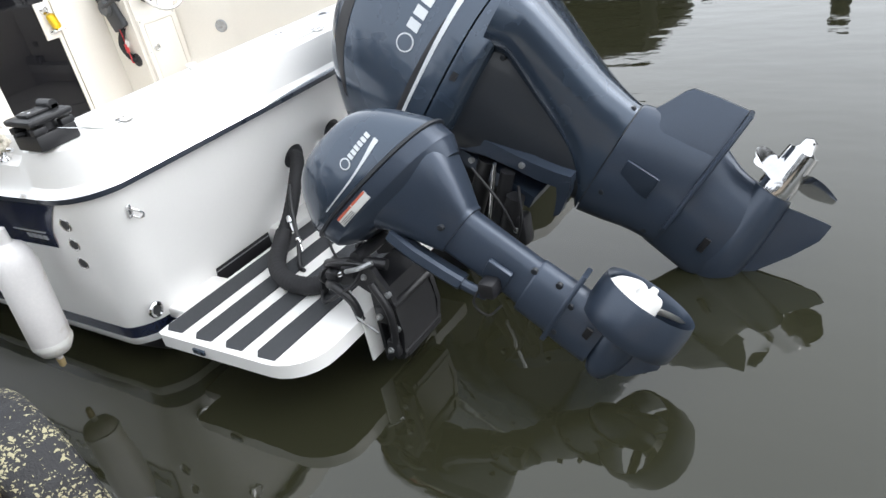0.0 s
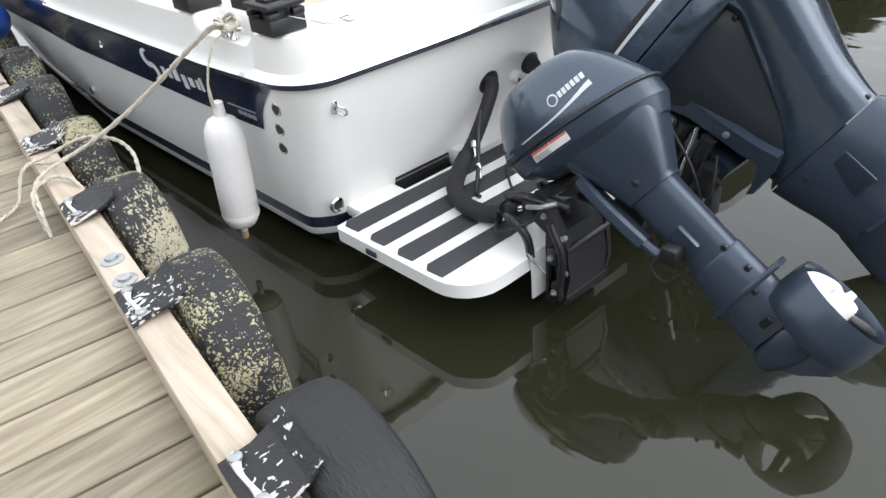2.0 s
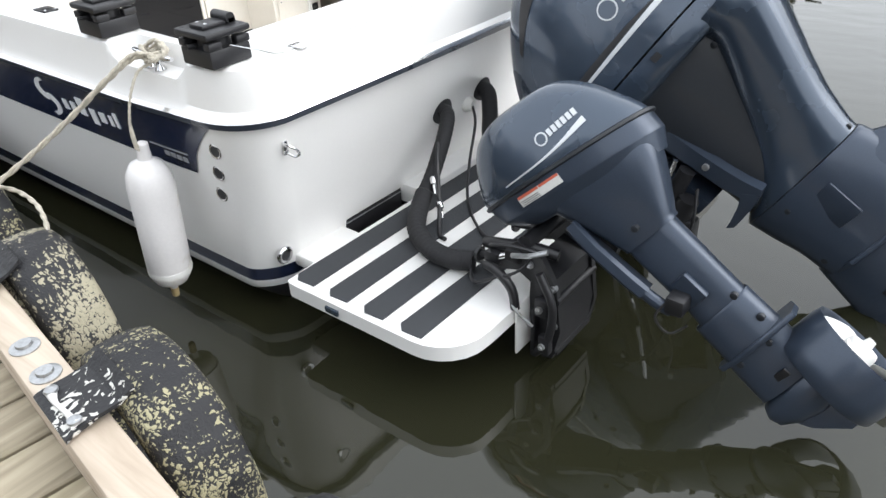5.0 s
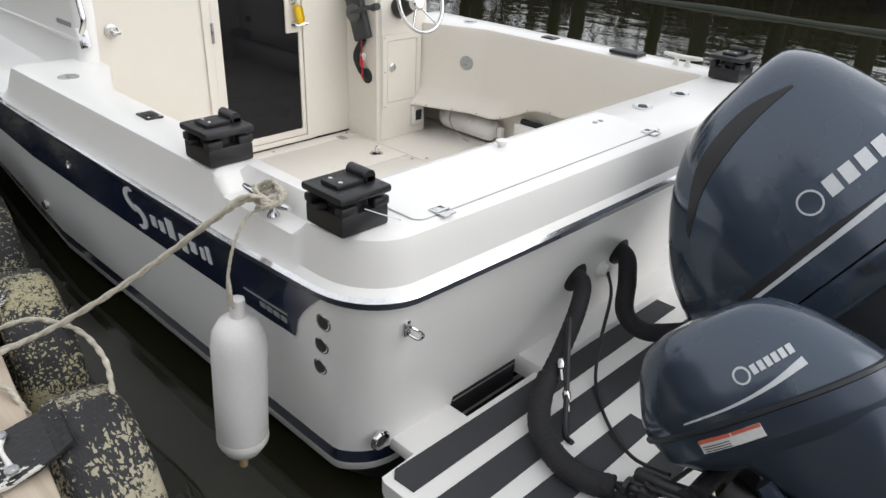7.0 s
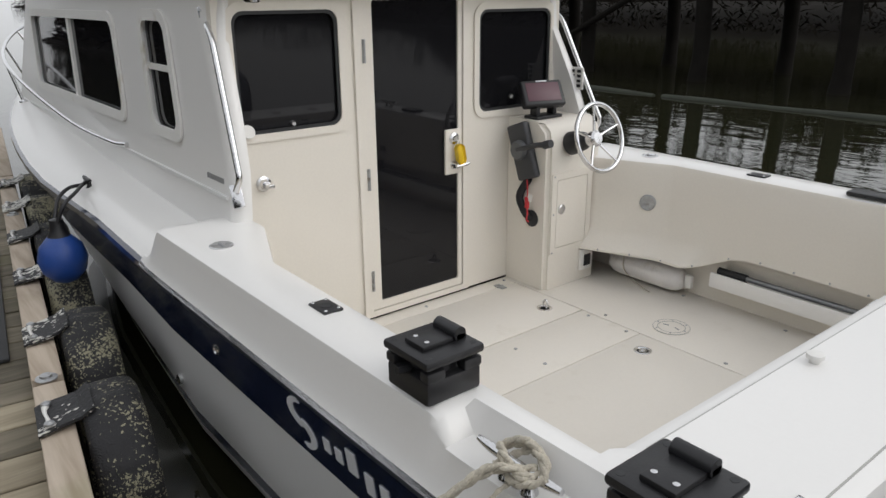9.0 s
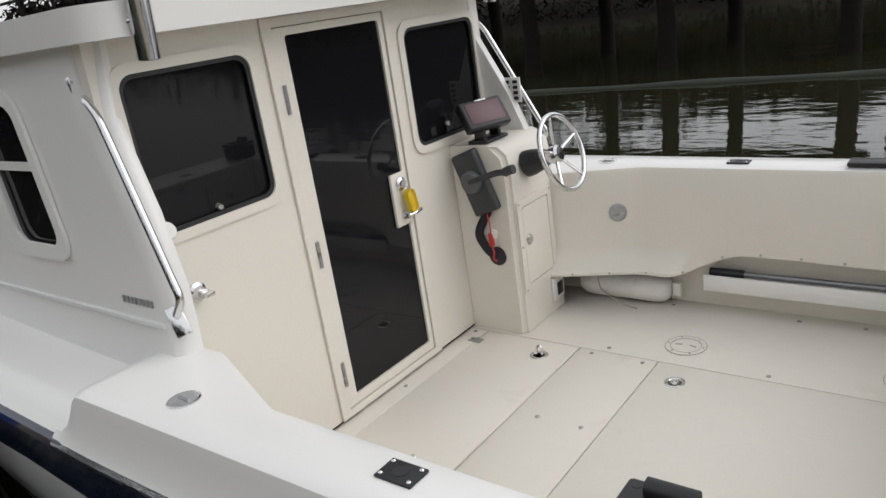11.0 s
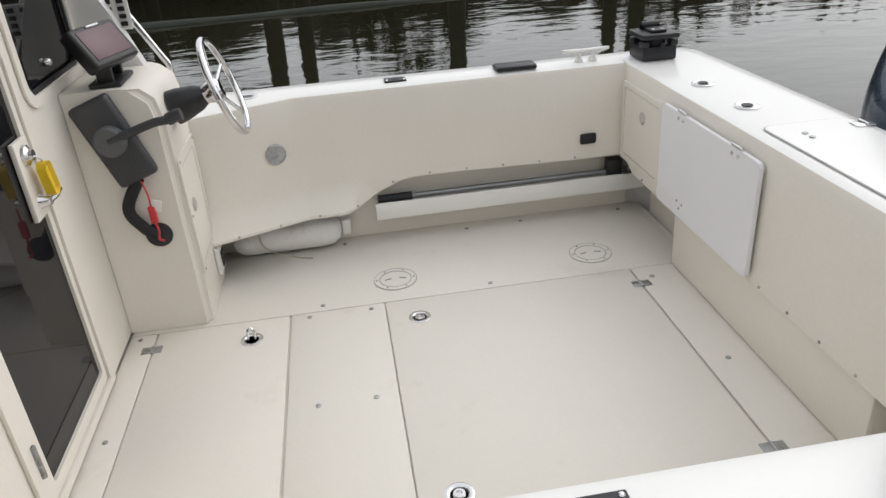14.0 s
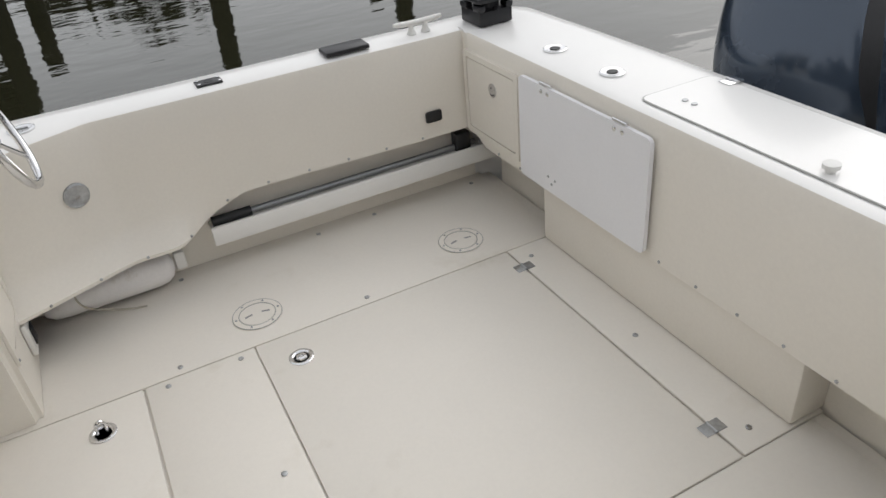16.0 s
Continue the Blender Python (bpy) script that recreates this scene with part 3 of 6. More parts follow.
BANDS = {0: 0, 1: 0, 2: 1, 3: 2}                  # black, white line, navy line; the rest white
for a, b in zip(grid, grid[1:]):
    for i in range(len(a) - 1):
        f = bm.faces.new((a[i], a[i + 1], b[i + 1], b[i]))
        j = min(LEV - 2 - i if i < LEV - 1 else i - LEV, 99)
        f.material_index = BANDS.get(j if i != LEV - 1 else 0, 3)
back = grid[0]
for j in range(LEV - 1):                          # transom, row by row
    i0, i1 = LEV - 1 - j, LEV + j
    f = bm.faces.new((back[i0], back[i1], back[i1 + 1], back[i0 - 1]))
    f.material_index = BANDS.get(j, 3)
hull = part("hull", bm, [BOTTOM, STRIPE, NAVY, GEL], boat, "white fibreglass hull with a dark boot stripe", smooth=40)

for s in (-1, 1):                                 # navy band along the topside
    bm = bmesh.new()
    xs = [0.35, 0.32, 0.28, 0.24, 0.21, 0.18, 0.0, -0.4, -0.8, -1.2, -1.8, -2.4, -3.0, -3.5, -4.0, -4.6, -5.2, -5.7, -6.2, -6.6, -6.9, -7.15]
    rows = []
    for x in xs:
        t = zr(x)
        low = 0.628 + (t - 0.865) * 0.8
        if x > 0.18:
            low += 0.205 * ((x - 0.18) / 0.17) ** 0.6
        rows.append([(x, s * (hy(x, z) + 0.004), z) for z in (low, (low + t) / 2, t - 0.012)])
    loft(bm, rows, closed=False)
    part("side_band", bm, NAVY, boat, "glossy navy band below the rub rail", smooth=60)

# gunwale cap: one U from cabin to cabin, with rub rail, top and inner liner
CAPZ = 1.04
outer, inner = [], []


def in_y(x):
    return 1.09 - 0.15 * max(0, min(1, (-1.22 - x) / 0.38))


sx = [-1.95 + (0.335 + 1.95) * i / 76 for i in range(77)]
outer += [((x, -hb(x)), (0, -1)) for x in sx]
inner += [(min(x, 0.15), -in_y(x)) for x in sx]
NC = 12
for i in range(1, NC + 1):
    a = radians(90 * i / NC)
    outer.append(((0.335 + 0.19 * math.sin(a), -1.272 + 0.17 * (1 - math.cos(a))), (math.sin(a), -math.cos(a))))
    inner.append((0.15, -1.09 + 0.05 * i / NC))
NT = 24
for i in range(1, NT):
    y = -1.102 + 2.204 * i / NT
    outer.append(((0.525 + 0.015 * (1 - (y / 1.1) ** 2), y), (1, 0)))
    inner.append((0.15, -1.04 + 2.08 * i / NT))
outer += [((x, -y), (nx, -ny)) for (x, y), (nx, ny) in [o for o in outer[:77 + NC]][::-1]]
inner += [(x, -y) for x, y in inner[:77 + NC]][::-1]


def lip_z(x, y):
    if abs(y) > 1.0 or x < -1.2:
        return 0.54 + 0.102 * smooth01((x + 1.08) / 0.32) - 0.012 * smooth01((x + 0.7) / 0.7) if y > 0 else 0.60
    return 0.588


def flare(x, y):
    """The starboard liner swells inwards along its foot, beside the console."""
    return 0.085 * smooth01((-0.93 - x) / 0.16) * smooth01((x + 1.72) / 0.08) if y > 0 else 0.0


rings = []
for (p, nrm), q in zip(outer, inner):
    x, y = p
    notch = 0.0
    if y < -1.1:
        notch = smooth01((x + 0.16) / 0.05) * smooth01((0.27 - x) / 0.05)
    tap = smooth01((x + 1.93) / 0.14)            # the coaming runs down to the side deck
    base = zr(x) + 0.03
    qx, qy = q
    row = []
    for o, z, nz in ((0.012, zr(x) - 0.03, 0), (-0.018, zr(x) - 0.026, 0), (-0.025, zr(x) - 0.004, 0), (-0.016, zr(x) + 0.008, 0), (0.004, 0.905, 0), (0.012, 1.0, 1), (0.02, 1.028, 1), (0.04, CAPZ, 1), (0.09, CAPZ, 1), (0.118, CAPZ, 0)):
        z = base + (z - base) * tap if z > base else z
        z = z - notch * (z - 0.975) * (nz if z > 0.975 else 0)
        row.append((x - nrm[0] * o, y - nrm[1] * o, z))
    hz = base + (CAPZ - base) * tap
    dx, dy = (0.02, 0) if abs(qy) < 1.05 and qx > 0.1 else (0, math.copysign(0.02, y))
    row += [(qx + dx * 1.6, qy + dy * 1.6, hz - 0.003), (qx + dx * 0.45, qy + dy * 0.45, hz - 0.012), (qx, qy, hz - 0.032)]
    fl = flare(qx, qy)
    row += [(qx, qy, hz - 0.2), (qx, qy - fl * 0.06, lip_z(qx, qy) + 0.12), (qx, qy - fl * 0.35, lip_z(qx, qy) + 0.06), (qx, qy - fl, lip_z(qx, qy) + 0.012), (qx, qy - fl, lip_z(qx, qy)), (qx + dx * 2, qy - fl + dy * 2, lip_z(qx, qy))]
    rings.append(row)
bm = bmesh.new()
loft(bm, rings, closed=False, mats=None)
bm.faces.ensure_lookup_table()
nr = len(rings[0]) - 1
for k, f in enumerate(bm.faces):
    col = k % nr
    # steel strip on the rub rail's upper edge stands in for its highlight
    f.material_index = 1 if col in (0, 1) else (3 if col == 2 else (2 if col >= 11 else 0))
part("gunwale", bm, [GEL, mat("rub_rail_vinyl", (0.03, 0.038, 0.055), 0.3, spec=0.6), LINER, STEEL], boat, "white gunwale cap with a dark rub rail and cream liner", smooth=40)
bm = bmesh.new()
lipp = [(q[0], q[1] - flare(*q), lip_z(*q) + 0.004) for q in inner[::2]]
tube(bm, lipp, 0.006, 6, 1)
part("liner_trim", bm, WHITEP, boat)

# cockpit floor, its hatches and the inside of the hull
FZ = 0.35
bm = bmesh.new()
box(bm, -1.92, 0.29, -1.17, 1.19, FZ - 0.05, FZ - 0.012)
floor_ob = part("cockpit_floor", bm, DECK, boat, "cream non-skid cockpit floor")


def slab(name, x0, x1, y0, y1, z1=FZ, material=DECK, label=""):
    b = bmesh.new()
    box(b, x0, x1, y0, y1, FZ - 0.0115, z1, 0.004, 2)
    return part(name, b, material, floor_ob, label)


G = 0.004
slab("floor_panel", -1.90, 0.24, 0.578 + G, 1.195)
slab("floor_panel", -1.90, 0.24, -1.165, -0.56 - G)
slab("floor_panel", 0.0 + G, 0.29, -0.56, 0.578)
slab("floor_panel", -1.90, -1.80 - G, -0.56, 0.578)
slab("hatch", -1.80, -1.32 - G, -0.56, 0.578, label="cream floor hatch with a steel lift ring")
slab("floor_panel", -1.32 + G, -0.965 - G, -0.56, 0.578)
slab("hatch", -0.965, -G, -0.56, 0.578, label="large cream fish hold hatch with steel hinges")
bm = bmesh.new()
box(bm, -1.9, 0.22, 1.188, 1.205, FZ - 0.05, 0.95)
part("inner_side", bm, LINER, boat)
bm = bmesh.new()
box(bm, -1.9, 0.22, -1.185, -1.165, FZ - 0.05, 0.95)
part("inner_side", bm, LINER, boat)
bm = bmesh.new()
box(bm, 0.30, 0.32, -1.09, 1.09, FZ - 0.05, 0.95)
part("inner_transom", bm, LINER, boat)
bm = bmesh.new()
box(bm, 0.168, 0.30, -0.555, 0.578, FZ + 0.002, 0.62, 0.012)
part("transom_box", bm, LINER, boat, "cream box under the transom liner")

# side deck and foredeck
bm = bmesh.new()
rows = []
for x in [-1.9, -2.2, -2.6, -3.0, -3.4, -3.8, -4.2, -4.6, -5.0, -5.4, -5.8, -6.2, -6.6, -6.9, -7.1, -7.25, -7.34]:
    h, t = hb(x), zr(x)
    rows.append([(x, s * q, z) for s, q, z in ((-1, h + 0.02, t - 0.02), (-1, h + 0.02, t + 0.008), (-1, h, t + 0.015), (-1, h * 0.985, t + 0.05), (-1, h * 0.93, t + 0.075), (-1, h * 0.72, t + 0.1),
                                                 (1, 0, t + 0.13), (1, h * 0.72, t + 0.1), (1, h * 0.93, t + 0.075), (1, h * 0.985, t + 0.05), (1, h, t + 0.015), (1, h + 0.02, t + 0.008), (1, h + 0.02, t - 0.02))])
loft(bm, rows, closed=False)
bm.faces.ensure_lookup_table()
for k, f in enumerate(bm.faces):
    f.material_index = 1 if k % 12 in (0, 1, 10, 11) else 0
gone = [f for f in bm.faces if abs(f.calc_center_median().y) < 0.6 and f.calc_center_median().x > -5.3]
bmesh.ops.delete(bm, geom=gone, context="FACES")
part("side_deck", bm, [GEL, NAVY], boat, "white moulded side deck and foredeck", smooth=50)

# ---- cabin ----
BX = -1.90                                         # aft bulkhead


def cy(z):
    return 1.035 - 0.10 * (z - 1.0)               # cabin side, leaning in


cab_out = [(-1.69, 0.92), (-1.724, 1.12), (-1.745, 1.22), (-1.835, 1.427), (-1.985, 1.69), (-2.10, 1.90), (-5.2, 1.90), (-5.6, 1.30), (-5.8, 0.92)]
WINS = ((-4.99, -3.06, 1.295, 1.75, 0.06), (-2.61, -2.29, 1.30, 1.765, 0.055))
rake = lambda v: -0.36 * (v - 1.53)            # the window posts lean like the cabin's aft edge
win_side = [[(u + rake(v), v) for u, v in rrect(*w)] for w in WINS]
cabin = None
for s in (-1, 1):
    bm = bmesh.new()
    plate(bm, cab_out, win_side, lambda u, v, s=s: (u, s * cy(v), v), (0, -s * 0.04, 0))
    w = part("cabin_wall", bm, GEL, boat, "white fibreglass cabin side")
    cabin = cabin or w
    for wi, o in enumerate(WINS):
        x0, x1, z0, z1, r = o
        bm = bmesh.new()
        plate(bm, rrect(x0 - 0.035, x1 + 0.035, z0 - 0.035, z1 + 0.035, r + 0.03), [rrect(x0 + 0.012, x1 - 0.012, z0 + 0.012, z1 - 0.012, r)], lambda u, v, s=s: (u + rake(v), s * (cy(v) + 0.002), v), (0, s * 0.012, 0))
        fr = part("window_frame", bm, WHITEP, w, "off-white rounded window frame")
        bm = bmesh.new()
        plate(bm, rrect(x0, x1, z0, z1, r), [], lambda u, v, s=s: (u + rake(v), s * (cy(v) - 0.012), v), (0, -s * 0.006, 0))
        part("pane", bm, TINT, w, "dark tinted window pane")
        bm = bmesh.new()
        if wi:
            loft(bm, [[(xx, s * (cy(1.56) + dy), zz) for dy, zz in ((-0.014, 1.545), (0.004, 1.545), (0.004, 1.57), (-0.014, 1.57))] for xx in (x0, x1)])
        else:
            loft(bm, [[(xx + rake(zz), s * (cy(zz) + dy), zz) for dy, xx in ((-0.014, -4.02), (0.004, -4.02), (0.004, -3.97), (-0.014, -3.97))] for zz in (z0, z1)])
        part("mullion", bm, WHITEP, w)
    bm = bmesh.new()
    box(bm, -5.3, -1.725, -0.006, 0.006, -0.008, 0.008, 0.003, m=Matrix.Translation((0, s * (cy(1.12) + 0.004), 1.125)))
    part("side_moulding", bm, STRIPE, w)

for s in (-1, 1):                                 # rounded corner between cabin side and bulkhead
    bm = bmesh.new()
    rows = []
    for x, z in ((-1.69, 0.92), (-1.724, 1.12), (-1.745, 1.22), (-1.835, 1.427), (-1.91, 1.56), (-1.985, 1.69), (-2.10, 1.90)):
        q, xi = cy(z), max(-1.885, x + 0.03 + 0.09 * (z - 0.92))
        rows.append([(x - 0.03, s * (q - 0.002), z), (x, s * (q + 0.001), z), (x * 0.7 + xi * 0.3, s * (q - 0.003), z), (x * 0.25 + xi * 0.75, s * (q - 0.018), z), (xi, s * (q - 0.05), z), (xi - 0.01, s * (q - 0.075), z), (-1.93, s * (q - 0.08), z)])
    loft(bm, rows, closed=False)
    part("cabin_corner", bm, GEL, boat, "rounded white corner post of the cabin", smooth=60)

# aft bulkhead with its two windows and door opening
bulk_out = [(-0.99, 0.36), (0.99, 0.36), (0.945, 1.90), (-0.945, 1.90)]
holes = [rrect(-0.88, -0.405, 1.315, 1.80, 0.05), rrect(0.38, 0.885, 1.285, 1.785, 0.05), rrect(-0.30, 0.285, 0.385, 1.865, 0.02)]
bm = bmesh.new()
plate(bm, bulk_out, holes, lambda u, v: (BX, u, v), (-0.04, 0, 0))
bulk = part("bulkhead", bm, LINER, boat, "cream aft cabin bulkhead")
for o in ((-0.88, -0.405, 1.315, 1.80), (0.38, 0.885, 1.285, 1.785)):
    y0, y1, z0, z1 = o
    bm = bmesh.new()
    plate(bm, rrect(y0 - 0.028, y1 + 0.028, z0 - 0.028, z1 + 0.028, 0.07), [rrect(y0 + 0.004, y1 - 0.004, z0 + 0.004, z1 - 0.004, 0.048)], lambda u, v: (BX + 0.002, u, v), (0.008, 0, 0))
    part("window_frame", bm, LINER, bulk)
    bm = bmesh.new()
    plate(bm, rrect(y0 + 0.003, y1 - 0.003, z0 + 0.003, z1 - 0.003, 0.048), [rrect(y0 + 0.018, y1 - 0.018, z0 + 0.018, z1 - 0.018, 0.04)], lambda u, v: (BX - 0.004, u, v), (0.007, 0, 0))
    part("gasket", bm, RUBBER, bulk)
    bm = bmesh.new()
    plate(bm, rrect(y0, y1, z0, z1, 0.05), [], lambda u, v: (BX - 0.012, u, v), (-0.006, 0, 0))
    part("pane", bm, TINT, bulk, "dark tinted window pane")
bm = bmesh.new()
plate(bm, [(-0.335, 0.362), (0.318, 0.362), (0.318, 1.893), (-0.335, 1.893)], [[(-0.29, 0.39), (0.278, 0.39), (0.278, 1.86), (-0.29, 1.86)]], lambda u, v: (BX + 0.002, u, v), (0.010, 0, 0))
part("door_frame", bm, LINER, bulk)
bm = bmesh.new()
plate(bm, rrect(-0.285, 0.274, 0.394, 1.857, 0.01), [rrect(-0.235, 0.25, 0.432, 1.83, 0.012)], lambda u, v: (BX - 0.022, u, v), (0.026, 0, 0))
door = part("cabin_door", bm, LINER, boat, "closed cabin door with full height tinted glass")
bm = bmesh.new()
plate(bm, rrect(-0.24, 0.255, 0.428, 1.835, 0.012), [], lambda u, v: (BX - 0.014, u, v), (0.008, 0, 0))
part("pane", bm, TINT, door, "dark tinted door glass")
for z in (1.62, 1.05, 0.55):
    bm = bmesh.new()
    cyl(bm, (BX + 0.016, -0.288, z - 0.05), (BX + 0.016, -0.288, z + 0.05), 0.0065, n=10)
    box(bm, BX + 0.011, BX + 0.015, -0.296, -0.28, z - 0.05, z + 0.05)
    part("hinge", bm, DULLSTEEL, door)
bm = bmesh.new()
box(bm, BX - 0.004, BX + 0.012, 0.165, 0.262, 1.0, 1.225, 0.005)
part("lock_plate", bm, LINER, door, "cream lock plate")
bm = bmesh.new()
turned(bm, (BX + 0.012, 0.215, 1.18), (1, 0, 0), [(0, 0.03), (0.008, 0.028), (0.014, 0.017), (0.022, 0.015), (0.022, 0)], 20)
part("lock", bm, STEEL, door)
bm = bmesh.new()
turned(bm, (BX + 0.012, 0.215, 1.045), (1, 0, 0), [(0, 0.022), (0.02, 0.014), (0.03, 0.012), (0.03, 0)], 16)
tube(bm, [(BX + 0.035, 0.215, 1.045), (BX + 0.042, 0.255, 1.047), (BX + 0.04, 0.29, 1.05)], 0.009, 8)
part("door_handle", bm, STEEL, door, "chrome lever handle")
tag = thing("key_tag", (BX + 0.03, 0.225, 1.09), "yellow plastic key float hanging from the door lock", "key tag")
bm = bmesh.new()
box(bm, -0.007, 0.007, -0.024, 0.024, -0.05, 0.05, 0.02, 3, m=Matrix.Translation((BX + 0.045, 0.232, 1.105)) @ Matrix.Rotation(radians(12), 4, "X"))
part("float", bm, YELLOW, tag)
bm = bmesh.new()
tube(bm, [(BX + 0.03, 0.215, 1.178), (BX + 0.045, 0.222, 1.165), (BX + 0.045, 0.225, 1.15)], 0.003, 6)
part("key", bm, STEEL, tag)

# roof with its overhang, and the wheelhouse front
bm = bmesh.new()
plate(bm, rrect(-5.4, -1.74, -1.0, 1.0, 0.12), [], lambda u, v: (u, v, 1.895), (0, 0, 0.09))
part("roof", bm, GEL, boat, "white cabin roof with a rounded overhang")
bm = bmesh.new()
plate(bm, [(-1.0, 0.9), (1.0, 0.9), (0.93, 1.9), (-0.93, 1.9)], [], lambda u, v: (-5.8 + 0.6 * (v - 0.9), u, v), (0.03, 0, 0))
part("windscreen", bm, TINT, boat)

# ---- outboard motors ----
LEG, AFT = Vector((0.85, 0, -0.527)), Vector((0.527, 0, 0.85))   # tilted up: down the leg, and astern


def motor_frame(o, pivot=0.0, steer=0.0, squeeze=1.0, lean=0.0, hinge=0.0):
    """Places (astern, starboard, down the leg) of a motor turned by its steering about the leg, and leaning sideways."""
    o, c, q = Vector(o), math.cos(radians(steer)), math.sin(radians(steer))
    fore, side = AFT * c + Vector((0, q, 0)), Vector((0, c, 0)) - AFT * q
    cl, sl = math.cos(radians(lean)), math.sin(radians(lean))
    leg, out = LEG * cl + side * sl, side * cl - LEG * sl
    return lambda a, s, l: o + AFT * pivot + fore * ((a - pivot) * squeeze) + out * s + LEG * hinge + leg * (l - hinge)


def oval_ring(P, l, a0, a1, w, e=2.6, shear=0.0, n=36, nose=1.0):
    """A ring across the leg: a superellipse from a0 to a1, half width w."""
    c, h = (a0 + a1) / 2, (a1 - a0) / 2
    out = []
    for i in range(n):
        t = 2 * math.pi * i / n
        ca, sa = math.cos(t), math.sin(t)
        a = c + h * math.copysign(abs(ca) ** (2 / e), ca)
        q = w * math.copysign(abs(sa) ** (2 / e), sa)
        if nose != 1.0 and a < c:
            q *= 1 - (1 - nose) * ((c - a) / h) ** 2
        out.append(P(a, q, l + shear * a))
    return out


def stack(P, rows, e=2.6, shear=0.0, n=36, nose=1.0, dense=4):
    """A body lofted through rows of (l, a0, a1, half width), smoothed between them."""
    pts = curve([(r[0], r[1], r[2]) for r in rows], dense)
    wid = curve([(r[3], r[3], 0) for r in rows], dense)
    b = bmesh.new()
    loft(b, [oval_ring(P, p[0], p[1], p[2], max(0.004, w[0]), e, shear, n, nose) for p, w in zip(pts, wid)])
    return b


def blade(b, P, centre, ang, r0, r1, chord, pitch):
    a, s, l = centre
    ca, sa = math.cos(ang), math.sin(ang)
    rings = []
    for k in range(7):
        f = k / 6
        r = r0 + (r1 - r0) * f
        c = chord * math.sin(math.pi * (0.18 + 0.72 * f)) ** 0.6
        tw = pitch * (1 - 0.35 * f)
        ring = []
        for u, th in ((-1, 0.002), (-0.4, 0.006), (0.4, 0.006), (1, 0.002), (0.4, -0.004), (-0.4, -0.004)):
            tq = u * c
            da = tq * math.sin(tw) + th
            dt = tq * math.cos(tw)
            ring.append(P(a + da - 0.05 * f * 0, s + r * ca - dt * sa, l + r * sa + dt * ca))
        rings.append(ring)
    loft(b, rings)


def side_mark(P, pts, surface, lift=0.003):
    """A thin raised mark on the port side of a cowling: a polygon in (a, l) laid onto the side surface."""
    b = bmesh.new()
    lo = [b.verts.new(P(a, -surface(a, l) + 0.01, l)) for a, l in pts]
    hi = [b.verts.new(P(a, -surface(a, l) - lift, l)) for a, l in pts]
    b.faces.new(hi)
    b.faces.new(lo[::-1])
    for i in range(len(pts)):
        j = (i + 1) % len(pts)
        b.faces.new((lo[i], lo[j], hi[j], hi[i]))
    return b


def side_band(P, low, high, surface, lift=0.003, n=14):
    """A thin mark between two lines of (a, l), bent to the side surface."""
    lo, hi = curve([(a, l, 0) for a, l in low], n), curve([(a, l, 0) for a, l in high], n)
    b = bmesh.new()
    rings = []
    for p, q in zip(lo, hi):
        mids = [p.lerp(q, t) for t in (0, 0.33, 0.67, 1)]
        rings.append([P(m.x, -surface(m.x, m.y) - lift, m.y) for m in mids] + [P(m.x, -surface(m.x, m.y) + 0.006, m.y) for m in mids[::-1]])
    loft(b, rings)
    return b


def se_width(rows, e, shear, nose):
    """Half width of a stack at (a, l)."""
    pts = curve([(r[0], r[1], r[2]) for r in rows], 8)
    wid = curve([(r[3], r[3], 0) for r in rows], 8)

    def width(a, l):
        l0 = l - shear * a
        k = max(0, min(len(pts) - 2, sum(p[0] < l0 for p in pts) - 1))
        f = max(0.0, min(1.0, (l0 - pts[k][0]) / max(1e-6, pts[k + 1][0] - pts[k][0])))
        p = pts[k].lerp(pts[k + 1], f)
        c, h = (p[1] + p[2]) / 2, (p[2] - p[1]) / 2
        u = min(0.999, abs((a - c) / h))
        w = (wid[k][0] * (1 - f) + wid[k + 1][0] * f) * (1 - u ** e) ** (1 / e)
        if nose != 1 and a < c:
            w *= 1 - (1 - nose) * u * u
        return w
    return width


def glyph_bars(P, surf, parent, a0, l0, step, size, count, slope, material):
    """A row of plain slanted bars in place of lettering, running astern along the cowling."""
    for k in range(count):
        a, l = a0 + step * k, l0 + slope * k
        w = step * 0.36
        part("mark_bar", side_mark(P, [(a - w, l + size / 2), (a + w, l + size / 2 + slope * 0.7), (a + w + 0.1 * size, l - size / 2 + slope * 0.7), (a - w + 0.1 * size, l - size / 2)], surf), material, parent)


# main motor
STEER = 20
P = motor_frame((0.933, 0.03, 0.879), -0.2, STEER, 0.93, 2.0, 0.09)
PH = lambda a, s, l: P(a, s, l - 0.035)          # housing under the casing
PG = lambda a, s, l: P(a, s, l - 0.08)           # gearcase
P_FIXED = motor_frame((0.9, 0.0, 0.9))
big = thing("outboard_motor", (0.75, 0, 0.3), "large blue-grey four-stroke outboard motor tilted clear of the water", "outboard motor")
SH = 0.0
top_rows = [(-0.375, 0.14, 0.34, 0.05), (-0.36, 0.02, 0.42, 0.14), (-0.32, -0.07, 0.46, 0.205), (-0.25, -0.18, 0.50, 0.25), (-0.15, -0.29, 0.53, 0.282), (-0.04, -0.38, 0.555, 0.298), (0.08, -0.43, 0.575, 0.307), (0.17, -0.45, 0.585, 0.31), (0.24, -0.455, 0.59, 0.309)]
bm = stack(P, top_rows, 2.5, SH, 44)
cowl = part("cowling", bm, BLUEGREY, big, "glossy blue-grey metallic top cowling", smooth=50)
surf = se_width(top_rows, 2.5, SH, 1)
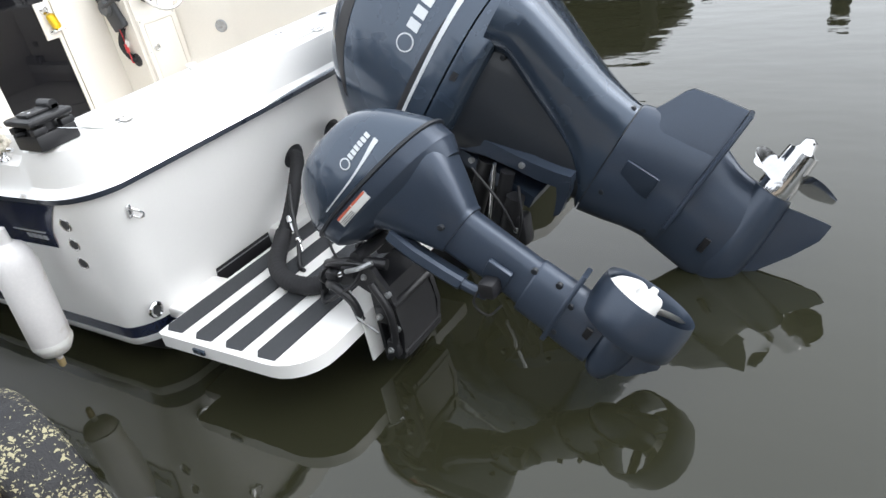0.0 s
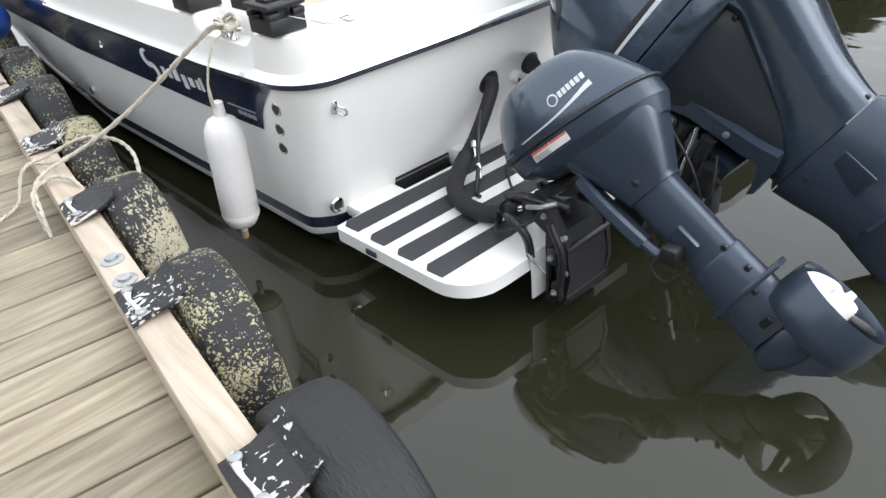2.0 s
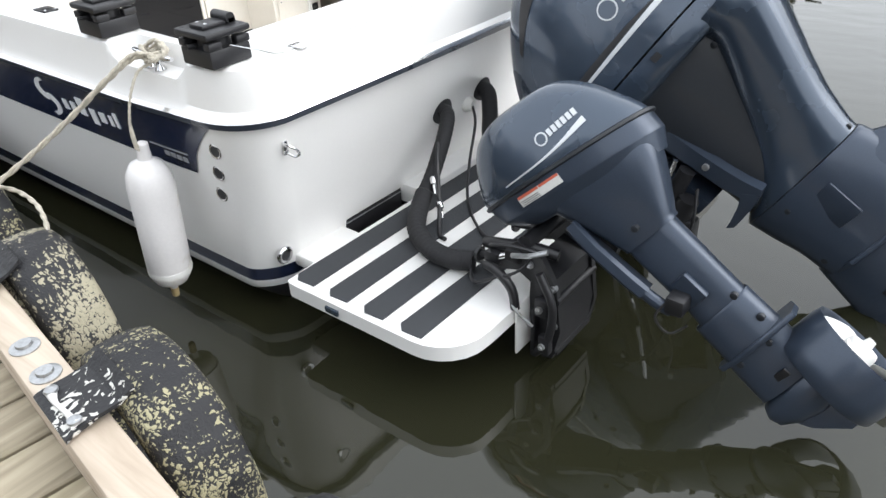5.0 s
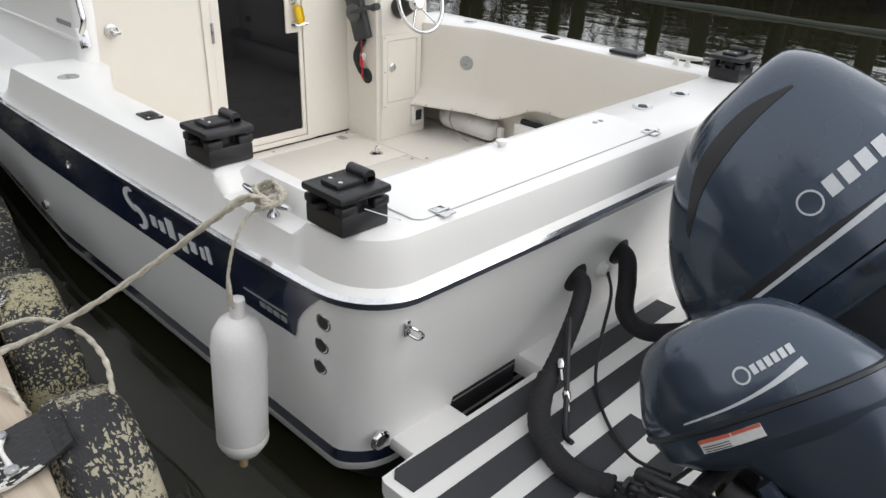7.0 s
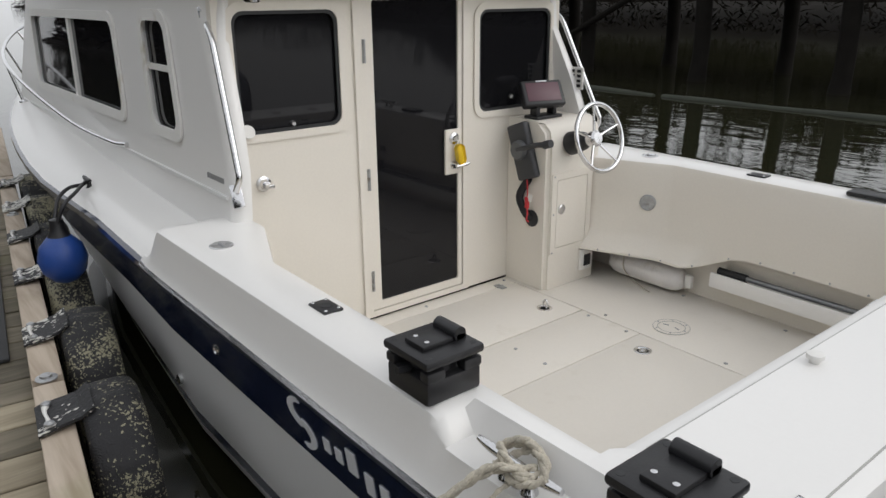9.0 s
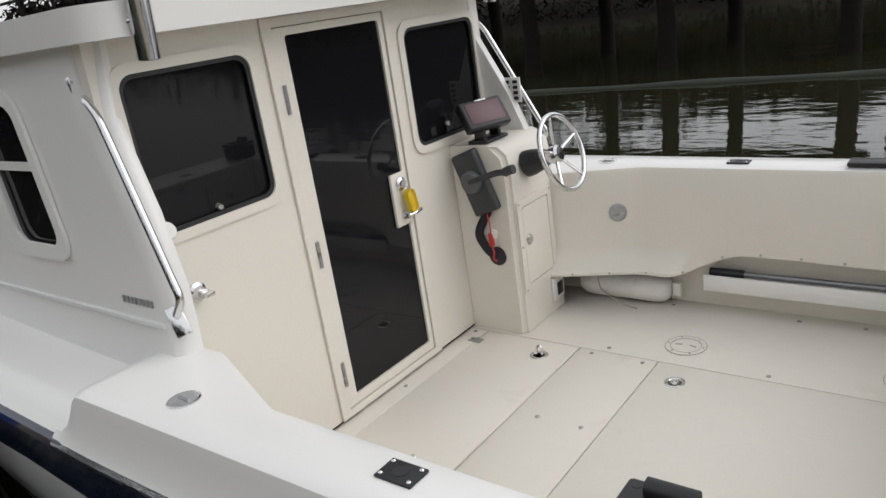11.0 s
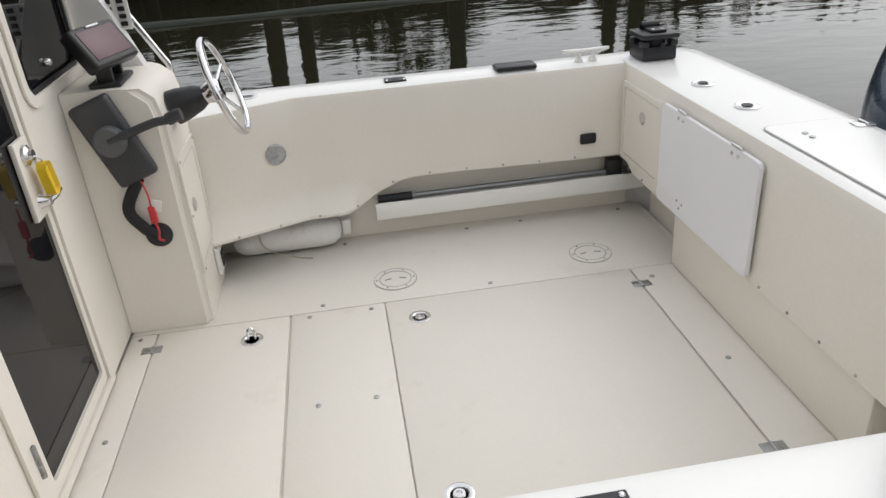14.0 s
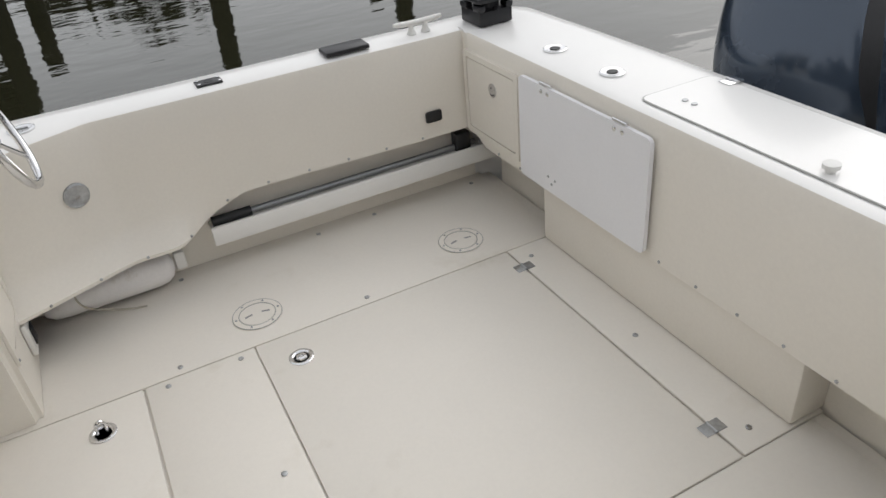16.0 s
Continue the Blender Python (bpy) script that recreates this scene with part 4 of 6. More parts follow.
rows = low_rows = [(0.247, -0.45, 0.589, 0.305), (0.265, -0.447, 0.59, 0.304), (0.30, -0.42, 0.592, 0.297), (0.33, -0.36, 0.592, 0.285), (0.345, -0.30, 0.585, 0.265)]
part("lower_cowling", stack(P, rows, 2.5, SH, 44), BLUEGREY, big, "blue-grey lower cowling", smooth=50)
rows = [(0.30, 0.26, 0.594, 0.29), (0.376, 0.285, 0.59, 0.278), (0.45, 0.255, 0.563, 0.255), (0.55, 0.20, 0.52, 0.222), (0.65, 0.145, 0.475, 0.19), (0.75, 0.08, 0.435, 0.16), (0.82, 0.01, 0.415, 0.142), (0.88, -0.08, 0.40, 0.126), (0.912, -0.125, 0.396, 0.118)]
part("leg_casing", stack(P, rows, 2.9, 0.0, 48), BLUEGREY, big, "blue-grey midsection casing", smooth=50)
# dark plastic cover, with the recess's shade painted into its near-black colour
rows = [(0.26, -0.24, 0.42, 0.235), (0.42, -0.16, 0.42, 0.2), (0.60, -0.12, 0.36, 0.16), (0.78, -0.09, 0.28, 0.125), (0.93, -0.09, 0.24, 0.105)]
part("swivel_cover", stack(P, rows, 3.2, 0, 28), DARK_TRIM_SHADE, big, "grey recessed steering cover", smooth=50)
rows = [(0.952, -0.127, 0.40, 0.117), (0.97, -0.124, 0.41, 0.115), (1.06, -0.105, 0.43, 0.108), (1.16, -0.08, 0.44, 0.1), (1.275, -0.07, 0.45, 0.095)]
part("exhaust_housing", stack(PH, rows, 2.5, 0, 36), GREYPAINT, big, smooth=50)
b = bmesh.new()
loft(b, [[PH(a + da, q * w, l + 0.035 * a) for a, q in ((-0.07, 0.03), (0.03, 0.098), (0.40, 0.118), (0.58, 0.085), (0.595, 0.0), (0.58, -0.085), (0.40, -0.118), (0.03, -0.098), (-0.07, -0.03))] for l, w, da in ((1.268, 0.95, 0), (1.273, 1, 0.002), (1.282, 1, 0.002), (1.287, 0.95, 0))])
part("ventilation_plate", b, GREYPAINT, big, smooth=30)
b = bmesh.new()
loft(b, [[PH(0.30, w, l), PH(a1 - 0.12, w * 0.85, l), PH(a1, w * 0.3, l), PH(a1, -w * 0.3, l), PH(a1 - 0.12, -w * 0.85, l), PH(0.30, -w, l)] for l, a1, w in ((0.99, 0.40, 0.08), (1.02, 0.455, 0.085), (1.055, 0.53, 0.09), (1.075, 0.555, 0.09), (1.17, 0.575, 0.085), (1.285, 0.59, 0.08))])
part("exhaust_fin", b, GREYPAINT, big, "wedge-shaped trailing fin above the ventilation plate", smooth=30)
rows = [(1.285, -0.08, 0.47, 0.092), (1.36, -0.09, 0.42, 0.086), (1.44, -0.10, 0.385, 0.084), (1.52, -0.105, 0.37, 0.08), (1.58, -0.085, 0.36, 0.072)]
part("strut", stack(PG, rows, 2.0, 0, 32), GREYPAINT, big, smooth=50)
b = bmesh.new()
n = 28
prof = [(-0.115, 0.006), (-0.105, 0.03), (-0.075, 0.055), (0.0, 0.078), (0.12, 0.083), (0.25, 0.078), (0.35, 0.072), (0.37, 0.068)]
loft(b, [[PG(a, r * math.cos(2 * math.pi * i / n), 1.575 + r * 1.1 * math.sin(2 * math.pi * i / n)) for i in range(n)] for a, r in prof])
part("gearcase", b, GREYPAINT, big, "torpedo-shaped gearcase", smooth=50)
b = bmesh.new()
loft(b, [[PG(a0, q, l), PG((a0 + a1) / 2, q * 2.2, l), PG(a1, q, l), PG(a1, -q, l), PG((a0 + a1) / 2, -q * 2.2, l), PG(a0, -q, l)] for l, a0, a1, q in ((1.61, -0.08, 0.34, 0.010), (1.69, 0.04, 0.355, 0.007), (1.77, 0.19, 0.37, 0.005), (1.815, 0.30, 0.375, 0.003))])
part("skeg", b, GREYPAINT, big, smooth=30)
b = bmesh.new()
loft(b, [[PG(a, r * math.cos(2 * math.pi * i / n), 1.575 + r * math.sin(2 * math.pi * i / n)) for i in range(n)] for a, r in [(0.372, 0.066), (0.39, 0.068), (0.50, 0.062), (0.56, 0.058), (0.56, 0.045), (0.575, 0.03), (0.61, 0.025), (0.62, 0.004)]])
prop = part("propeller", b, STEEL, big, "polished steel three-bladed propeller", smooth=50)
for k in range(3):
    b = bmesh.new()
    blade(b, PG, (0.46, 0, 1.575), radians(100 + 120 * k), 0.055, 0.19, 0.085, radians(38))
    part("blade", b, STEEL, prop, smooth=60)
# air intakes, seam, stripe, latch and marks on the cowling
b = side_band(P, [(-0.19, -0.10), (-0.05, -0.178), (0.08, -0.215), (0.22, -0.235), (0.36, -0.238)], [(-0.18, -0.125), (-0.04, -0.235), (0.08, -0.276), (0.22, -0.283), (0.36, -0.246)], surf, 0.002)
part("air_intake", b, BLACKP, cowl, "dark curved air intake slot")
part("stripe", side_band(P, [(-0.20, 0.166), (0.06, 0.166), (0.30, 0.166), (0.57, 0.164)], [(-0.20, 0.156), (0.06, 0.152), (0.30, 0.146), (0.57, 0.137)], surf), SILVER, cowl, "silver stripe with a dark edge")
part("stripe", side_band(P, [(-0.20, 0.155), (-0.05, 0.151), (0.15, 0.147), (0.33, 0.143)], [(-0.20, 0.132), (-0.05, 0.128), (0.15, 0.13), (0.33, 0.14)], surf, 0.002), BLACKP, cowl)
c0 = (0.165, 0.045)
part("roundel", side_mark(P, [(c0[0] + 0.039 * math.cos(t * 0.2618), c0[1] + 0.037 * math.sin(t * 0.2618)) for t in range(24)], surf), SILVER, cowl, "silver round mark")
part("roundel_field", side_mark(P, [(c0[0] + 0.033 * math.cos(t * 0.2618), c0[1] + 0.031 * math.sin(t * 0.2618)) for t in range(24)], surf, 0.004), BLUEGREY, cowl)
glyph_bars(P, surf, cowl, 0.24, 0.045, 0.056, 0.052, 6, 0.0, SILVER)
low_surf = se_width(low_rows, 2.5, SH, 1)
part("latch", side_mark(P, [(0.46, 0.285), (0.46, 0.315), (0.54, 0.32), (0.54, 0.29)], low_surf, 0.004), BLACKP, big, "black cowling latch")
part("vent_plug", side_mark(P, [(0.135, 0.265), (0.135, 0.288), (0.17, 0.29), (0.17, 0.267)], low_surf, 0.003), BLACKP, big)
for a, l, q in ((0.372, 0.893, 0.072), (0.02, 0.965, 0.1), (0.3, 0.385, 0.2), (-0.03, 1.185, 0.06)):
    b = bmesh.new()
    turned(b, P(a, -q, l), (0, -1, 0), [(-0.01, 0.012), (0.004, 0.012), (0.006, 0.008), (0.006, 0)], 10)
    part("casing_screw", b, DARK_TRIM_SHADE, big)
b = bmesh.new()
box(b, -0.07, 0.07, -0.006, 0.006, -0.05, 0.05, 0.004, m=Matrix.Translation(PH(0.15, -0.112, 1.09)) @ Matrix.Rotation(radians(32), 4, "Y"))
part("cover_panel", b, GREYPAINT, big)
b = bmesh.new()
box(b, -0.035, 0.035, -0.004, 0.004, -0.013, 0.013, 0.003, m=Matrix.Translation(PG(0.06, -0.09, 1.48)) @ Matrix.Rotation(radians(-58), 4, "Y"))
part("water_intake", b, BLACKP, big)
# bracket, tilt tube and rams
b = bmesh.new()
for s in (-0.13, 0.13):
    loft(b, [[(x, s + d, z) for x, z in ((0.86, 0.50), (0.98, 0.55), (1.16, 0.44), (1.25, 0.25), (1.2, 0.0), (1.02, -0.05), (0.94, 0.1))] for d in (-0.02, 0.02)])
part("clamp_bracket", b, BLACKP, big, "black clamp bracket", smooth=20)
b = bmesh.new()
cyl(b, (0.98, -0.22, 0.47), (0.98, 0.26, 0.47), 0.035)
part("tilt_tube", b, BLACKP, big)
b = bmesh.new()
loft(b, [[P_FIXED(a, q, l) for a, q in ((-0.16, 0.11), (-0.10, 0.11), (-0.10, -0.14), (-0.16, -0.14))] for l in (0.2, 0.3, 0.7, 0.80)])
loft(b, [[(x, y0, z), (x + 0.01, y0, z + h), (x + 0.01, y0 + 0.05, z + h + 0.004), (x, y0 + 0.06, z + h * 0.4)] for x, z, h, y0 in ((1.22, 0.60, 0.075, -0.165), (1.34, 0.575, 0.068, -0.16), (1.46, 0.525, 0.062, -0.158), (1.56, 0.48, 0.066, -0.156), (1.63, 0.46, 0.062, -0.155), (1.69, 0.445, 0.06, -0.15))])
loft(b, [[(x, -0.155, z), (x + w, -0.155, z + 0.012), (x + w, -0.105, z + 0.012), (x, -0.105, z)] for x, z, w in ((1.635, 0.475, 0.06), (1.632, 0.42, 0.05), (1.618, 0.36, 0.035), (1.606, 0.325, 0.028))])
bmesh.ops.translate(b, verts=b.verts, vec=(-0.01, 0.09, -0.02))
part("swivel_bracket", b, GREYPAINT, big, "grey swivel bracket", smooth=25)
b = bmesh.new()
cyl(b, (1.12, -0.02, 0.06), P_FIXED(-0.1, -0.03, 0.55), 0.04)
cyl(b, (1.12, 0.12, 0.06), P_FIXED(-0.1, 0.12, 0.55), 0.03)
cyl(b, (1.30, -0.10, 0.10), (1.43, -0.08, 0.50), 0.03)
cyl(b, (1.38, -0.11, 0.16), (1.46, -0.10, 0.40), 0.038)
part("tilt_ram", b, BLACKP, big)
b = bmesh.new()
cyl(b, (1.34, -0.125, 0.3), (1.40, -0.125, 0.55), 0.009)
part("ram_rod", b, STEEL, big)
for p, q in (((1.30, -0.14, 0.53), (1.46, -0.14, 0.26)), ((1.45, -0.13, 0.2), (1.49, -0.12, 0.46))):
    b = bmesh.new()
    tube(b, [p, ((p[0] + q[0]) / 2 + 0.03, -0.15, (p[2] + q[2]) / 2), q], 0.006, 8)
    part("hydraulic_pipe", b, BLACKP, big)
b = bmesh.new()
box(b, 1.40, 1.50, -0.13, -0.05, 0.18, 0.32, 0.02)
part("trim_pump", b, BLACKP, big)
for x, z in ((1.46, 0.26), (1.43, 0.21), (1.50, 0.545), (1.27, 0.55)):
    b = bmesh.new()
    turned(b, (x, -0.132, z) if z < 0.5 else (x - 0.01, -0.073, z - 0.02), (0, -1, 0), [(-0.01, 0.013), (0.005, 0.013), (0.007, 0.008), (0.007, 0)], 10)
    part("bracket_bolt", b, DULLSTEEL, big)

# auxiliary motor
P = motor_frame((1.235, -0.70, 0.74), -0.15, 24, 0.93)
PK = lambda a, s, l: P(a, s, l + 0.03)           # its lower end
kick = thing("small_outboard_motor", (1.2, -0.65, 0.25), "small blue-grey auxiliary outboard motor tilted up on the platform", "outboard motor")
KSH = 0.25
top_rows = [(-0.217, 0.0, 0.09, 0.03), (-0.208, -0.08, 0.17, 0.08), (-0.18, -0.15, 0.215, 0.108), (-0.13, -0.205, 0.255, 0.13), (-0.06, -0.255, 0.288, 0.147), (-0.01, -0.285, 0.307, 0.155), (0.022, -0.292, 0.314, 0.155)]
cowl = part("cowling", stack(P, top_rows, 2.5, KSH, 44, 0.9), BLUEGREY, kick, "glossy blue-grey metallic top cowling", smooth=50)
surf = se_width(top_rows, 2.5, KSH, 0.9)
b = bmesh.new()
loft(b, [oval_ring(P, l, -0.298 - d, 0.322 + d, 0.159 + d, 2.5, KSH, 44, 0.9) for l, d in ((0.018, -0.004), (0.022, 0.003), (0.031, 0.003), (0.035, -0.004))])
part("seal_band", b, DARK_TRIM_SHADE, kick)
rows = [(0.034, -0.29, 0.312, 0.154), (0.085, -0.287, 0.305, 0.150), (0.098, -0.282, 0.298, 0.146), (0.125, -0.25, 0.28, 0.128), (0.15, -0.2, 0.262, 0.108)]
pan_surf = se_width(rows, 2.6, KSH, 0.9)
part("lower_cowling", stack(P, rows, 2.6, KSH, 44, 0.9), GREYPAINT, kick, smooth=50)
rows = [(0.09, -0.15, 0.285, 0.13), (0.17, -0.11, 0.255, 0.119), (0.25, -0.085, 0.205, 0.103), (0.32, -0.07, 0.155, 0.086), (0.345, -0.064, 0.136, 0.078), (0.36, -0.062, 0.132, 0.074)]
part("neck", stack(P, rows, 3.8, 0.10, 48), GREYPAINT, kick, "grey tapered upper casing", smooth=50)
rows = [(0.35, -0.058, 0.122, 0.062), (0.5, -0.06, 0.116, 0.057), (0.6, -0.064, 0.112, 0.054), (0.66, -0.07, 0.11, 0.054)]
part("leg", stack(P, rows, 3.6, 0.0, 36), GREYPAINT, kick, smooth=50)
rows = [(0.625, -0.088, 0.116, 0.06), (0.63, -0.09, 0.118, 0.062), (0.74, -0.095, 0.118, 0.062), (0.755, -0.1, 0.12, 0.066), (0.79, -0.104, 0.118, 0.06), (0.86, -0.108, 0.112, 0.054), (0.90, -0.11, 0.108, 0.05)]
part("lower_unit", stack(PK, rows, 2.6, 0.0, 36), GREYPAINT, kick, smooth=50)
b = bmesh.new()
loft(b, [[PK(a, q * s, l) for a, q in ((-0.125, 0.025), (-0.05, 0.07), (0.08, 0.08), (0.165, 0.065), (0.175, 0), (0.165, -0.065), (0.08, -0.08), (-0.05, -0.07), (-0.125, -0.025))] for l, s in ((0.745, 0.95), (0.75, 1), (0.757, 1), (0.762, 0.95))])
part("ventilation_plate", b, GREYPAINT, kick, smooth=30)
b = bmesh.new()
prof = [(-0.135, 0.006), (-0.12, 0.03), (-0.07, 0.05), (0.0, 0.06), (0.09, 0.058), (0.14, 0.05)]
loft(b, [[PK(a, r * math.cos(2 * math.pi * i / n), 0.95 + r * 1.15 * math.sin(2 * math.pi * i / n)) for i in range(n)] for a, r in prof])
part("gearcase", b, GREYPAINT, kick, smooth=50)
b = bmesh.new()
loft(b, [[PK(a, q, l) for a, q in ((a0, 0.006), (0.02, 0.012), (0.10, 0.006), (0.10, -0.006), (0.02, -0.012), (a0, -0.006))] for l, a0 in ((0.96, -0.11), (1.04, -0.06), (1.10, 0.02))])
part("skeg", b, GREYPAINT, kick, smooth=30)
b = bmesh.new()
RC, n2 = 0.955, 48
loft(b, [[PK(a, r * math.cos(2 * math.pi * i / n2), RC + r * math.sin(2 * math.pi * i / n2)) for i in range(n2)] for a, r in ((0.065, 0.151), (0.072, 0.158), (0.12, 0.162), (0.19, 0.16), (0.217, 0.155), (0.211, 0.151), (0.16, 0.153), (0.08, 0.149), (0.065, 0.151))], cap=False)
part("propeller_guard", b, GREYPAINT, kick, "round grey propeller guard ring", smooth=50)
for ang in (200, 340, 90):
    b = bmesh.new()
    ca, sa = math.cos(radians(ang)), math.sin(radians(ang))
    loft(b, [[PK(a, r * ca - t * sa, RC + r * sa + t * ca) for a, t in ((0.115, 0.005), (0.15, 0.005), (0.15, -0.005), (0.115, -0.005))] for r in (0.05, 0.156)])
    part("guard_strut", b, GREYPAINT, kick)
b = bmesh.new()
loft(b, [[PK(a, r * math.cos(2 * math.pi * i / 24), 0.95 + r * math.sin(2 * math.pi * i / 24)) for i in range(24)] for a, r in ((0.14, 0.05), (0.15, 0.05), (0.215, 0.045), (0.225, 0.04), (0.23, 0.016), (0.25, 0.012), (0.25, 0.001))])
prop = part("propeller", b, WHITEP, kick, "white painted propeller", smooth=50)
for k in range(3):
    b = bmesh.new()
    blade(b, PK, (0.18, 0, 0.95), radians(60 + 120 * k), 0.035, 0.138, 0.075, radians(35))
    part("blade", b, WHITEP, prop, smooth=60)
# marks
c0 = (0.045, -0.052)
part("roundel", side_mark(P, [(c0[0] + 0.021 * math.cos(t * 0.35), c0[1] + 0.021 * math.sin(t * 0.35)) for t in range(18)], surf), SILVER, cowl)
part("roundel_field", side_mark(P, [(c0[0] + 0.016 * math.cos(t * 0.35), c0[1] + 0.016 * math.sin(t * 0.35)) for t in range(18)], surf, 0.004), BLUEGREY, cowl)
glyph_bars(P, surf, cowl, 0.077, -0.049, 0.0185, 0.022, 6, 0.002, SILVER)
part("stripe", side_band(P, [(-0.15, -0.035), (-0.02, -0.008), (0.08, 0.004), (0.18, 0.008)], [(-0.15, -0.039), (-0.02, -0.014), (0.08, -0.006), (0.18, -0.012)], surf), SILVER, cowl, "thin silver sweep")
skin = lambda a, l: pan_surf(a, l) + 0.002
part("warning_label", side_band(P, [(-0.158, 0.042), (-0.08, 0.062), (-0.002, 0.080)], [(-0.15, 0.011), (-0.072, 0.031), (0.005, 0.049)], skin, 0.003), LABELW, kick, "white and red warning label")
part("label_header", side_band(P, [(-0.151, 0.019), (-0.10, 0.032), (-0.072, 0.039)], [(-0.149, 0.010), (-0.098, 0.024), (-0.07, 0.031)], skin, 0.004), LABELR, kick)
part("label_header", side_band(P, [(-0.068, 0.040), (-0.03, 0.049), (0.003, 0.057)], [(-0.066, 0.032), (-0.03, 0.041), (0.005, 0.049)], skin, 0.004), LABELR, kick)
for k in range(3):
    part("label_line", side_band(P, [(-0.150, 0.029 + 0.006 * k), (-0.11, 0.040 + 0.006 * k), (-0.082, 0.047 + 0.006 * k)], [(-0.150, 0.027 + 0.006 * k), (-0.11, 0.038 + 0.006 * k), (-0.082, 0.045 + 0.006 * k)], skin, 0.004), DARK_TRIM_SHADE, kick)
for a, l, q in ((0.03, 0.318, 0.094), (0.08, 0.645, 0.056), (0.05, 0.80, 0.06), (-0.06, 0.80, 0.056), (0.09, 0.735, 0.062)):
    b = bmesh.new()
    turned(b, P(a, -q, l), (0, -1, 0), [(-0.01, 0.011), (0.003, 0.011), (0.005, 0.007), (0.005, 0)], 10)
    part("casing_screw", b, DARK_TRIM_SHADE, kick)
b = bmesh.new()
box(b, -0.045, 0.045, -0.012, 0.012, -0.035, 0.035, 0.006, m=Matrix.Translation(P(0.0, -0.062, 0.55)) @ Matrix.Rotation(radians(32), 4, "Y"))
part("access_cover", b, GREYPAINT, kick)
b = bmesh.new()
box(b, -0.03, 0.03, -0.004, 0.004, -0.012, 0.012, 0.003, m=Matrix.Translation(PK(0.0, -0.056, 0.86)) @ Matrix.Rotation(radians(-58), 4, "Y"))
part("water_intake", b, BLACKP, kick)
# tilt arm and clamp
b = bmesh.new()
loft(b, [[P(a + da, q, l) for a, q in ((-0.02, -0.085), (-0.01, -0.098), (0.02, -0.098), (0.03, -0.085), (0.03, -0.03), (-0.02, -0.03))] for l, da in ((0.175, -0.11), (0.2, -0.115), (0.28, -0.118), (0.40, -0.112), (0.47, -0.106))])
tube(b, [P(-0.105, -0.07, 0.45), P(-0.095, -0.07, 0.52), P(-0.085, -0.065, 0.56)], 0.02, 12)
part("swivel_bracket", b, GREYPAINT, kick, "grey swivel bracket and shift tube", smooth=25)
b = bmesh.new()
box(b, -0.03, 0.03, -0.035, 0.035, -0.03, 0.03, 0.012, m=Matrix.Translation(P(-0.05, -0.075, 0.555)))
tube(b, [P(-0.07, -0.09, 0.53), P(-0.13, -0.09, 0.54), P(-0.14, -0.08, 0.60), P(-0.08, -0.08, 0.62)], 0.004, 6)
part("tilt_lock", b, BLACKP, kick)
b = bmesh.new()
for s in (-0.12, 0.10):
    loft(b, [[(x, -0.70 + s + d, z) for x, z in ((1.12, 0.45), (1.20, 0.505), (1.29, 0.475), (1.345, 0.38), (1.365, 0.22), (1.34, 0.10), (1.30, 0.09), (1.305, 0.26), (1.26, 0.37), (1.20, 0.40), (1.13, 0.38))] for d in (-0.011, 0.011)])
    cyl(b, (1.16, -0.70 + s, 0.42), (1.04, -0.70 + s, 0.40), 0.011)
    turned(b, (1.05, -0.70 + s, 0.40), (-1, 0, 0), [(0, 0.026), (0.012, 0.026), (0.014, 0)], 12)
for x, z in ((1.335, 0.13), (1.34, 0.33)):
    cyl(b, (x, -0.83, z), (x, -0.59, z), 0.016)
box(b, 1.258, 1.275, -0.84, -0.56, 0.08, 0.27, 0.006)
part("clamp_bracket", b, BLACKP, kick, "black clamp bracket with thumb screws", smooth=25)
b = bmesh.new()
loft(b, [[(x, y, z) for x, z in ((1.25, 0.11), (1.345, 0.10), (1.36, 0.24), (1.33, 0.40), (1.24, 0.44), (1.235, 0.30))] for y in (-0.81, -0.79, -0.61, -0.59)])
part("clamp_block", b, BLACKP, kick, smooth=25)
for pts, r in (([(1.10, -0.86, 0.40), (1.16, -0.885, 0.41), (1.21, -0.88, 0.36), (1.22, -0.87, 0.28)], 0.016), ([(1.30, -0.86, 0.44), (1.35, -0.86, 0.33), (1.33, -0.85, 0.18), (1.28, -0.84, 0.10)], 0.014),
               ([(1.06, -0.80, 0.44), (1.14, -0.82, 0.47), (1.24, -0.80, 0.48), (1.32, -0.78, 0.47)], 0.02)):
    b = bmesh.new()
    tube(b, pts, r, 10)
    part("mount_arm", b, BLACKP, kick, smooth=40)
for x0, x1, y0, y1, z0, z1 in ((1.30, 1.345, -0.865, -0.832, 0.13, 0.20), (1.28, 1.33, -0.86, -0.832, 0.27, 0.34), (1.09, 1.14, -0.86, -0.81, 0.40, 0.45), (1.16, 1.215, -0.85, -0.80, 0.43, 0.475), (1.29, 1.34, -0.60, -0.57, 0.12, 0.34)):
    b = bmesh.new()
    box(b, x0, x1, y0, y1, z0, z1, 0.01)
    part("mount_block", b, BLACKP, kick)
